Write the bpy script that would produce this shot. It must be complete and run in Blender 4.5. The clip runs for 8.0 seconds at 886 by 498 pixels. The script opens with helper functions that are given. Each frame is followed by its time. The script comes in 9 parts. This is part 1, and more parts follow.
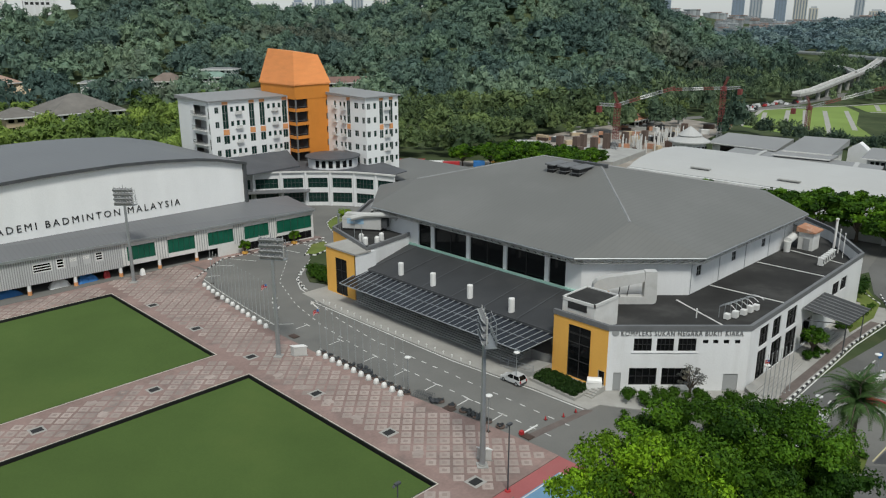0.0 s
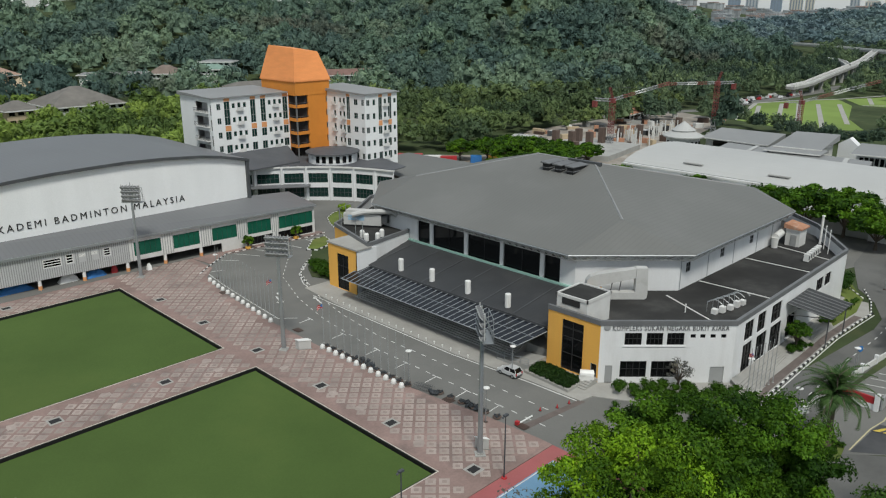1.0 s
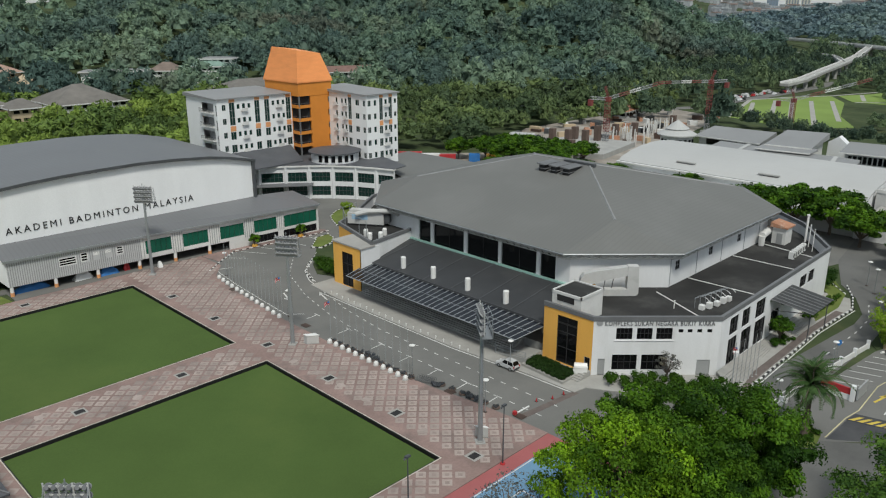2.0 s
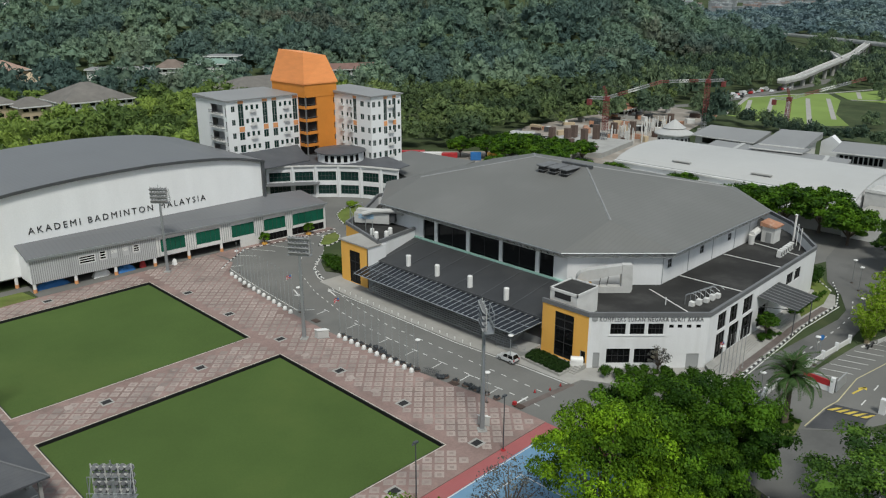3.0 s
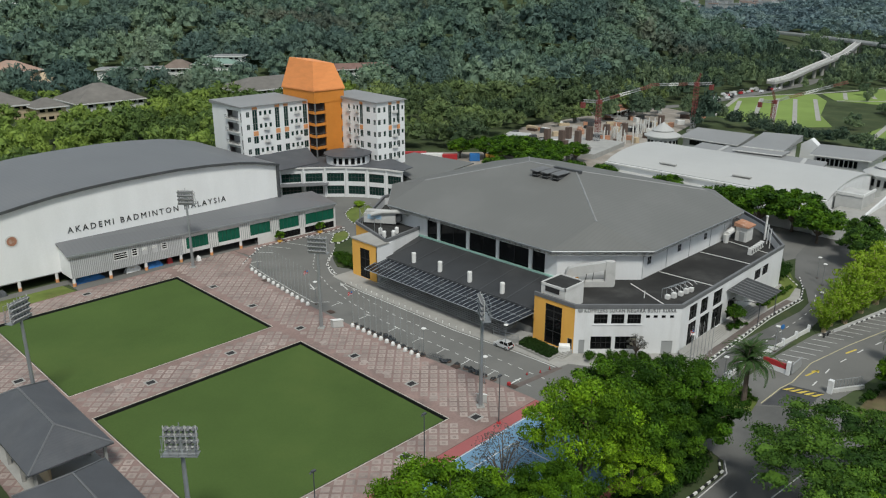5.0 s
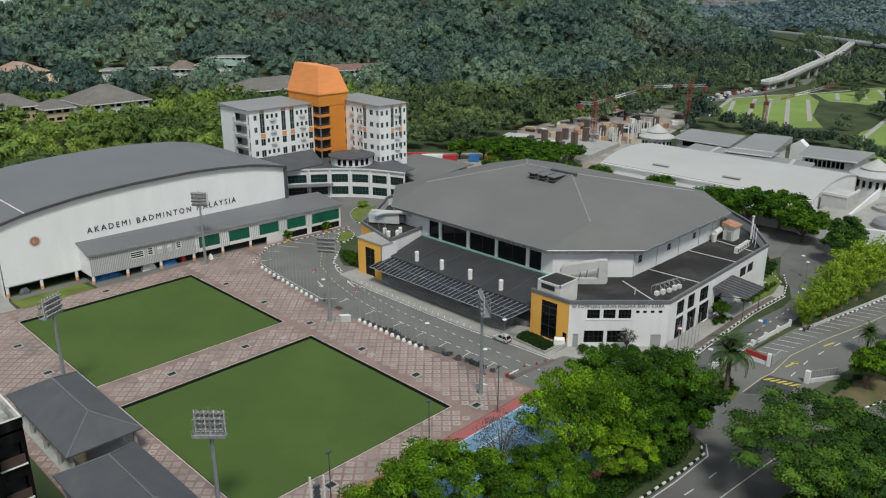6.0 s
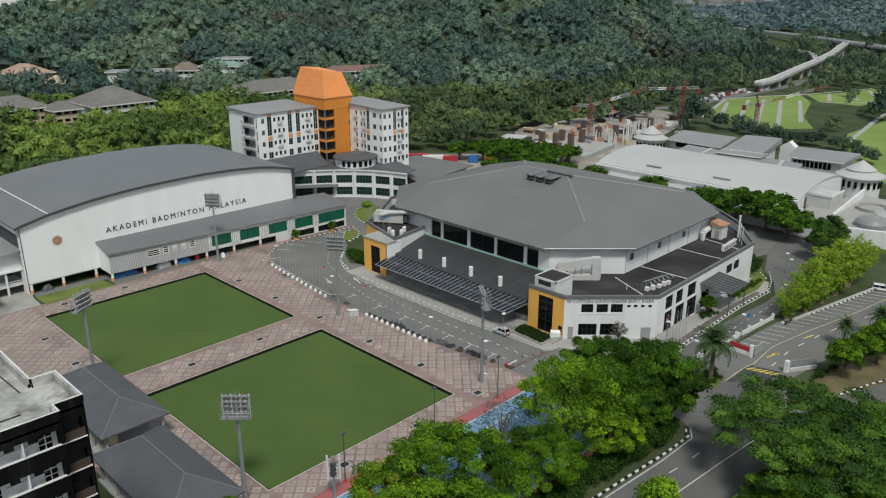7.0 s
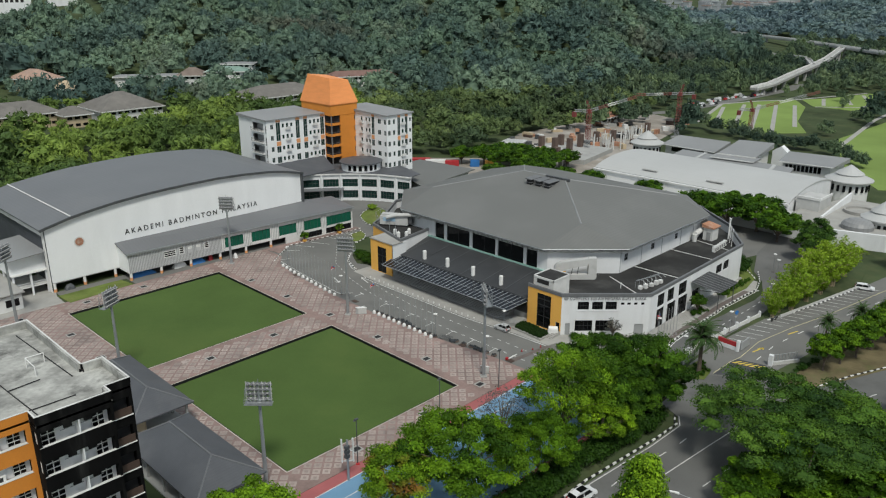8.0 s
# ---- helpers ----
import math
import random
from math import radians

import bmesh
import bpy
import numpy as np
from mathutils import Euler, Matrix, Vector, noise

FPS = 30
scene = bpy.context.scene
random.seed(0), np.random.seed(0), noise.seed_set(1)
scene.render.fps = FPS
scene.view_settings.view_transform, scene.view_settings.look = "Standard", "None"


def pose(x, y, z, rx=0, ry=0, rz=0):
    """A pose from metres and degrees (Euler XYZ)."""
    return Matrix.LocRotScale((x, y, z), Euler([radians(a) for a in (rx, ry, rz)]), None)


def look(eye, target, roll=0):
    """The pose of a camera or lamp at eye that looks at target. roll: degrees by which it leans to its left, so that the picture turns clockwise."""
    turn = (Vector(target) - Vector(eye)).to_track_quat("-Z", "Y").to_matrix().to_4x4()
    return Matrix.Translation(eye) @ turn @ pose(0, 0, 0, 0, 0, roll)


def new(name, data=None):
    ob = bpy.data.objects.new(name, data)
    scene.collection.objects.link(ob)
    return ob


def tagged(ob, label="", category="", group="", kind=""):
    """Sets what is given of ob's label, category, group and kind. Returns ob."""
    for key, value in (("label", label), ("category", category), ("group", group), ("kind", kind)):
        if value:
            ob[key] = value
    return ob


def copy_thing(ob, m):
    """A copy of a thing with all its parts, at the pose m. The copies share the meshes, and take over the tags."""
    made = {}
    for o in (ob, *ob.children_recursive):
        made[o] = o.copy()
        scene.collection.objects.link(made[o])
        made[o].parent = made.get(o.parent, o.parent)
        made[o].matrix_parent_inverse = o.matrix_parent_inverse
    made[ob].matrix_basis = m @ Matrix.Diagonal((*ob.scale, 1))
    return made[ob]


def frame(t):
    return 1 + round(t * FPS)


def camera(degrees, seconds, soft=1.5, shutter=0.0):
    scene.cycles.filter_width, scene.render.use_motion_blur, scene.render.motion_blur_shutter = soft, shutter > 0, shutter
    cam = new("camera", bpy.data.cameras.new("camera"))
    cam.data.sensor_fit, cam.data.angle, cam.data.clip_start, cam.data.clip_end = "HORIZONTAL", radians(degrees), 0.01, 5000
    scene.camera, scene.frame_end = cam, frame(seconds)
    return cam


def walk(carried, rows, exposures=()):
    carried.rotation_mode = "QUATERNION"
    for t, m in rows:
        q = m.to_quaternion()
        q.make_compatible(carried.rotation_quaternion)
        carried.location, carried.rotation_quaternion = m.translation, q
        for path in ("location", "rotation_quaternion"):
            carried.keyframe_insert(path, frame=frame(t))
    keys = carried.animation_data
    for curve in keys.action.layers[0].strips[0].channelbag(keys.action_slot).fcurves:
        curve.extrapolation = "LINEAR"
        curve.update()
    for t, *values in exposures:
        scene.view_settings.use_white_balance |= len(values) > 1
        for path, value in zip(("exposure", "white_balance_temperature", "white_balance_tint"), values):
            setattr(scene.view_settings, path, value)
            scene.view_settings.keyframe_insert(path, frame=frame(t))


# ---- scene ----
# ---- camera and walk ----
cam = camera(59.8, 8.0, soft=1.18)
PATH = [
    (0, (-48.704, -86.744, 46.303), (-47.3536, -85.3818, 45.7337), -0.1),
    (0.5, (-49.985, -87.859, 47.428), (-48.6336, -86.5042, 46.8471), -0.1),
    (1, (-51.611, -89.135, 48.644), (-50.2605, -87.7857, 48.0491), -0),
    (1.5, (-53.597, -90.744, 49.885), (-52.2450, -89.3992, 49.2819), -0),
    (3, (-60.318, -96.243, 54.120), (-58.9707, -94.9044, 53.4934), 0),
    (3.5, (-62.646, -98.398, 55.497), (-61.3014, -97.0592, 54.8655), 0),
    (4, (-65.317, -100.586, 56.887), (-63.9713, -99.2510, 56.2484), 0.1),
    (4.5, (-68.026, -102.972, 58.202), (-66.6797, -101.6393, 57.5622), 0.1),
    (6, (-76.651, -110.398, 62.757), (-75.3034, -109.0704, 62.1071), 0.1),
    (6.5, (-80.106, -112.946, 64.134), (-78.7545, -111.6218, 63.4832), 0.1),
    (7, (-83.238, -115.604, 65.625), (-81.8876, -114.2808, 64.9707), 0.1),
    (7.5, (-86.448, -118.316, 67.026), (-85.0983, -116.9919, 66.3736), 0.1),
    (8, (-89.685, -120.882, 68.076), (-88.3336, -119.5566, 67.4280), 0.1),
]
walk(cam, [(t, look(eye, target, roll)) for t, eye, target, roll in PATH])

# ---- daylight: bright overcast sky with a veiled sun ----
SUN_EL, SUN_AZ = 56.0, 214.0     # elevation; bearing clockwise from +y
world = bpy.data.worlds.new("overcast_sky")
scene.world = world
world.use_nodes = True
wn = world.node_tree.nodes
sky = wn.new("ShaderNodeTexSky")
sky.sky_type = "NISHITA"
sky.sun_disc = False
sky.sun_elevation, sky.sun_rotation = radians(SUN_EL), radians(SUN_AZ)
sky.air_density, sky.dust_density, sky.ozone_density = 1.0, 0.6, 1.0
veil = wn.new("ShaderNodeHueSaturation")
veil.inputs["Saturation"].default_value = 0.45
world.node_tree.links.new(sky.outputs[0], veil.inputs["Color"])
tint = wn.new("ShaderNodeMix")
tint.data_type, tint.blend_type = "RGBA", "MULTIPLY"
tint.inputs[0].default_value, tint.inputs[7].default_value = 1.0, (1.0, 0.985, 0.935, 1)
cloud = wn.new("ShaderNodeMix")
cloud.data_type = "RGBA"
cloud.inputs[0].default_value, cloud.inputs[7].default_value = 0.5, (4.6, 5.5, 6.5, 1)
world.node_tree.links.new(veil.outputs[0], cloud.inputs[6])
world.node_tree.links.new(cloud.outputs[2], tint.inputs[6])
world.node_tree.links.new(tint.outputs[2], wn["Background"].inputs["Color"])
wn["Background"].inputs["Strength"].default_value = 0.104
sun_data = bpy.data.lights.new("sun", "SUN")
sun_data.energy, sun_data.angle, sun_data.color = 2.6, radians(12), (1.0, 0.985, 0.91)
sun = new("sun", sun_data)
_e, _a = radians(SUN_EL), radians(SUN_AZ)
sun.matrix_world = look((0, 0, 300), (-300 * math.cos(_e) * math.sin(_a), -300 * math.cos(_e) * math.cos(_a), 300 - 300 * math.sin(_e)))
scene.view_settings.exposure = 0.0

# ---- plan grid ----
K = 0.915      # metres per step of the plan grid; the bowling greens are 40 steps = 36.6 m square


def P(x, y, z=0.0):
    return Vector((x * K, y * K, z * K))


# ---- materials ----
def nodes_of(name):
    m = bpy.data.materials.new(name)
    m.use_nodes = True
    nt = m.node_tree
    return m, nt, nt.nodes["Principled BSDF"]


def rgb(c, f=1.0):
    return (min(1, c[0] * f), min(1, c[1] * f), min(1, c[2] * f), 1)


def mixrgb(nt, fac, a, b, mode="MIX"):
    n = nt.nodes.new("ShaderNodeMix")
    n.data_type, n.blend_type = "RGBA", mode
    for sock, val in ((n.inputs[0], fac), (n.inputs[6], a), (n.inputs[7], b)):
        if hasattr(val, "links"):
            nt.links.new(val, sock)
        else:
            sock.default_value = val
    return n.outputs[2]


def noise_tex(nt, scale, detail=3, rough=0.55, stretch=None, vec=None):
    tc = nt.nodes.new("ShaderNodeTexCoord")
    n = nt.nodes.new("ShaderNodeTexNoise")
    n.inputs["Scale"].default_value, n.inputs["Detail"].default_value, n.inputs["Roughness"].default_value = scale, detail, rough
    src = vec or tc.outputs["Object"]
    if stretch:
        mp = nt.nodes.new("ShaderNodeMapping")
        mp.inputs["Scale"].default_value = stretch
        nt.links.new(src, mp.inputs[0])
        src = mp.outputs[0]
    nt.links.new(src, n.inputs["Vector"])
    return n.outputs["Fac"]


def ramp(nt, fac, lo, hi):
    n = nt.nodes.new("ShaderNodeMapRange")
    n.inputs[1].default_value, n.inputs[2].default_value = lo, hi
    nt.links.new(fac, n.inputs[0])
    return n.outputs[0]


def bump(nt, bsdf, height, strength, dist):
    b = nt.nodes.new("ShaderNodeBump")
    b.inputs["Strength"].default_value, b.inputs["Distance"].default_value = strength, dist
    nt.links.new(height, b.inputs["Height"])
    nt.links.new(b.outputs[0], bsdf.inputs["Normal"])


def mat(name, col, rough=0.7, metal=0.0, big=0.3, fine=6.0, vary=0.14, grain=0.08, dirt=None, dirt_amt=0.5, dirt_scale=0.12,
        stretch=None, bump_s=0.15, bump_d=0.02, seams=None, spec=0.4, island=0.0, obj_random=0.0):
    """Painted or weathered surface: broad tone, grain, optional dirt and seams (direction, spacing in metres, depth)."""
    m, nt, b = nodes_of(name)
    c = mixrgb(nt, ramp(nt, noise_tex(nt, big, 4, stretch=stretch), 0.3, 0.7), rgb(col, 1 - vary), rgb(col, 1 + vary))
    fine_n = noise_tex(nt, fine, 3)
    c = mixrgb(nt, ramp(nt, fine_n, 0.25, 0.75), mixrgb(nt, 1.0, c, (1 - grain, 1 - grain, 1 - grain, 1), "MULTIPLY"), c)
    if dirt:
        d = ramp(nt, noise_tex(nt, dirt_scale, 5, 0.65, stretch=stretch), 0.52, 0.72)
        mul = nt.nodes.new("ShaderNodeMath")
        mul.operation = "MULTIPLY"
        mul.inputs[1].default_value = dirt_amt
        nt.links.new(d, mul.inputs[0])
        c = mixrgb(nt, mul.outputs[0], c, rgb(dirt))
    for amount, node, out in ((island, "ShaderNodeNewGeometry", "Random Per Island"), (obj_random, "ShaderNodeObjectInfo", "Random")):
        if amount:
            g = nt.nodes.new(node)
            r = nt.nodes.new("ShaderNodeMapRange")
            r.inputs[3].default_value, r.inputs[4].default_value = 1 - amount, 1 + amount
            nt.links.new(g.outputs[out], r.inputs[0])
            c = mixrgb(nt, 1.0, c, r.outputs[0], "MULTIPLY")
    height = fine_n
    if seams:
        axis, spacing, depth = seams
        tc = nt.nodes.new("ShaderNodeTexCoord")
        w = nt.nodes.new("ShaderNodeTexWave")
        w.wave_type, w.bands_direction, w.wave_profile = "BANDS", axis, "SIN"
        w.inputs["Scale"].default_value = 0.314 / spacing
        nt.links.new(tc.outputs["Object"], w.inputs["Vector"])
        rib = ramp(nt, w.outputs["Fac"], 0.75, 1.0)
        c = mixrgb(nt, rib, c, mixrgb(nt, 1.0, c, (0.93, 0.93, 0.93, 1), "MULTIPLY"))
        add = nt.nodes.new("ShaderNodeMath")
        add.operation = "MULTIPLY_ADD"
        add.inputs[1].default_value = depth
        nt.links.new(rib, add.inputs[0])
        nt.links.new(fine_n, add.inputs[2])
        height = add.outputs[0]
    nt.links.new(c, b.inputs["Base Color"])
    b.inputs["Roughness"].default_value, b.inputs["Metallic"].default_value = rough, metal
    b.inputs["Specular IOR Level"].default_value = spec
    if bump_s:
        bump(nt, b, height, bump_s, bump_d)
    return m


def glass_mat(name, col, rough=0.06):
    m, nt, b = nodes_of(name)
    c = mixrgb(nt, noise_tex(nt, 0.35, 2), rgb(col, 0.7), rgb(col, 1.3))
    nt.links.new(c, b.inputs["Base Color"])
    b.inputs["Roughness"].default_value = rough
    b.inputs["IOR"].default_value = 1.45
    b.inputs["Specular IOR Level"].default_value = 0.18
    b.inputs["Transmission Weight"].default_value = 0.25
    bump(nt, b, noise_tex(nt, 0.8, 1), 0.03, 0.02)
    return m


def leaf_mat(name, dark, light, warm=None, warm_amt=0.0, patch=0.12, tone=1.0):
    """Leaves: each blade its own shade, each clump or tree its own tone, broad drifts over the whole."""
    m, nt, b = nodes_of(name)
    g = nt.nodes.new("ShaderNodeNewGeometry")
    c = mixrgb(nt, g.outputs["Random Per Island"], rgb(dark), rgb(light))
    c = mixrgb(nt, ramp(nt, noise_tex(nt, patch, 3), 0.38, 0.62), mixrgb(nt, 1.0, c, (0.74, 0.8, 0.82, 1), "MULTIPLY"), c)
    at = nt.nodes.new("ShaderNodeAttribute")
    at.attribute_name = "tone"
    lo = mixrgb(nt, 1.0, c, (1 - 0.42 * tone, 1 - 0.36 * tone, 1 - 0.3 * tone, 1), "MULTIPLY")
    hi = mixrgb(nt, 1.0, c, (1 + 0.62 * tone, 1 + 0.55 * tone, 1 + 0.2 * tone, 1), "MULTIPLY")
    c = mixrgb(nt, at.outputs["Fac"], lo, hi)
    oi = nt.nodes.new("ShaderNodeObjectInfo")
    c = mixrgb(nt, oi.outputs["Random"], mixrgb(nt, 1.0, c, (0.9, 0.93, 0.96, 1), "MULTIPLY"), mixrgb(nt, 1.0, c, (1.1, 1.07, 1.0, 1), "MULTIPLY"))
    if warm:
        w = ramp(nt, noise_tex(nt, patch * 2.2, 2), 0.6 - 0.2 * warm_amt, 0.8 - 0.2 * warm_amt)
        c = mixrgb(nt, w, c, rgb(warm))
    nt.links.new(c, b.inputs["Base Color"])
    b.inputs["Roughness"].default_value = 0.55
    b.inputs["Specular IOR Level"].default_value = 0.1
    t = nt.nodes.new("ShaderNodeBsdfTranslucent")
    nt.links.new(c, t.inputs["Color"])
    mx = nt.nodes.new("ShaderNodeMixShader")
    mx.inputs[0].default_value = 0.1
    nt.links.new(b.outputs[0], mx.inputs[1])
    nt.links.new(t.outputs[0], mx.inputs[2])
    nt.links.new(mx.outputs[0], nt.nodes["Material Output"].inputs["Surface"])
    return m


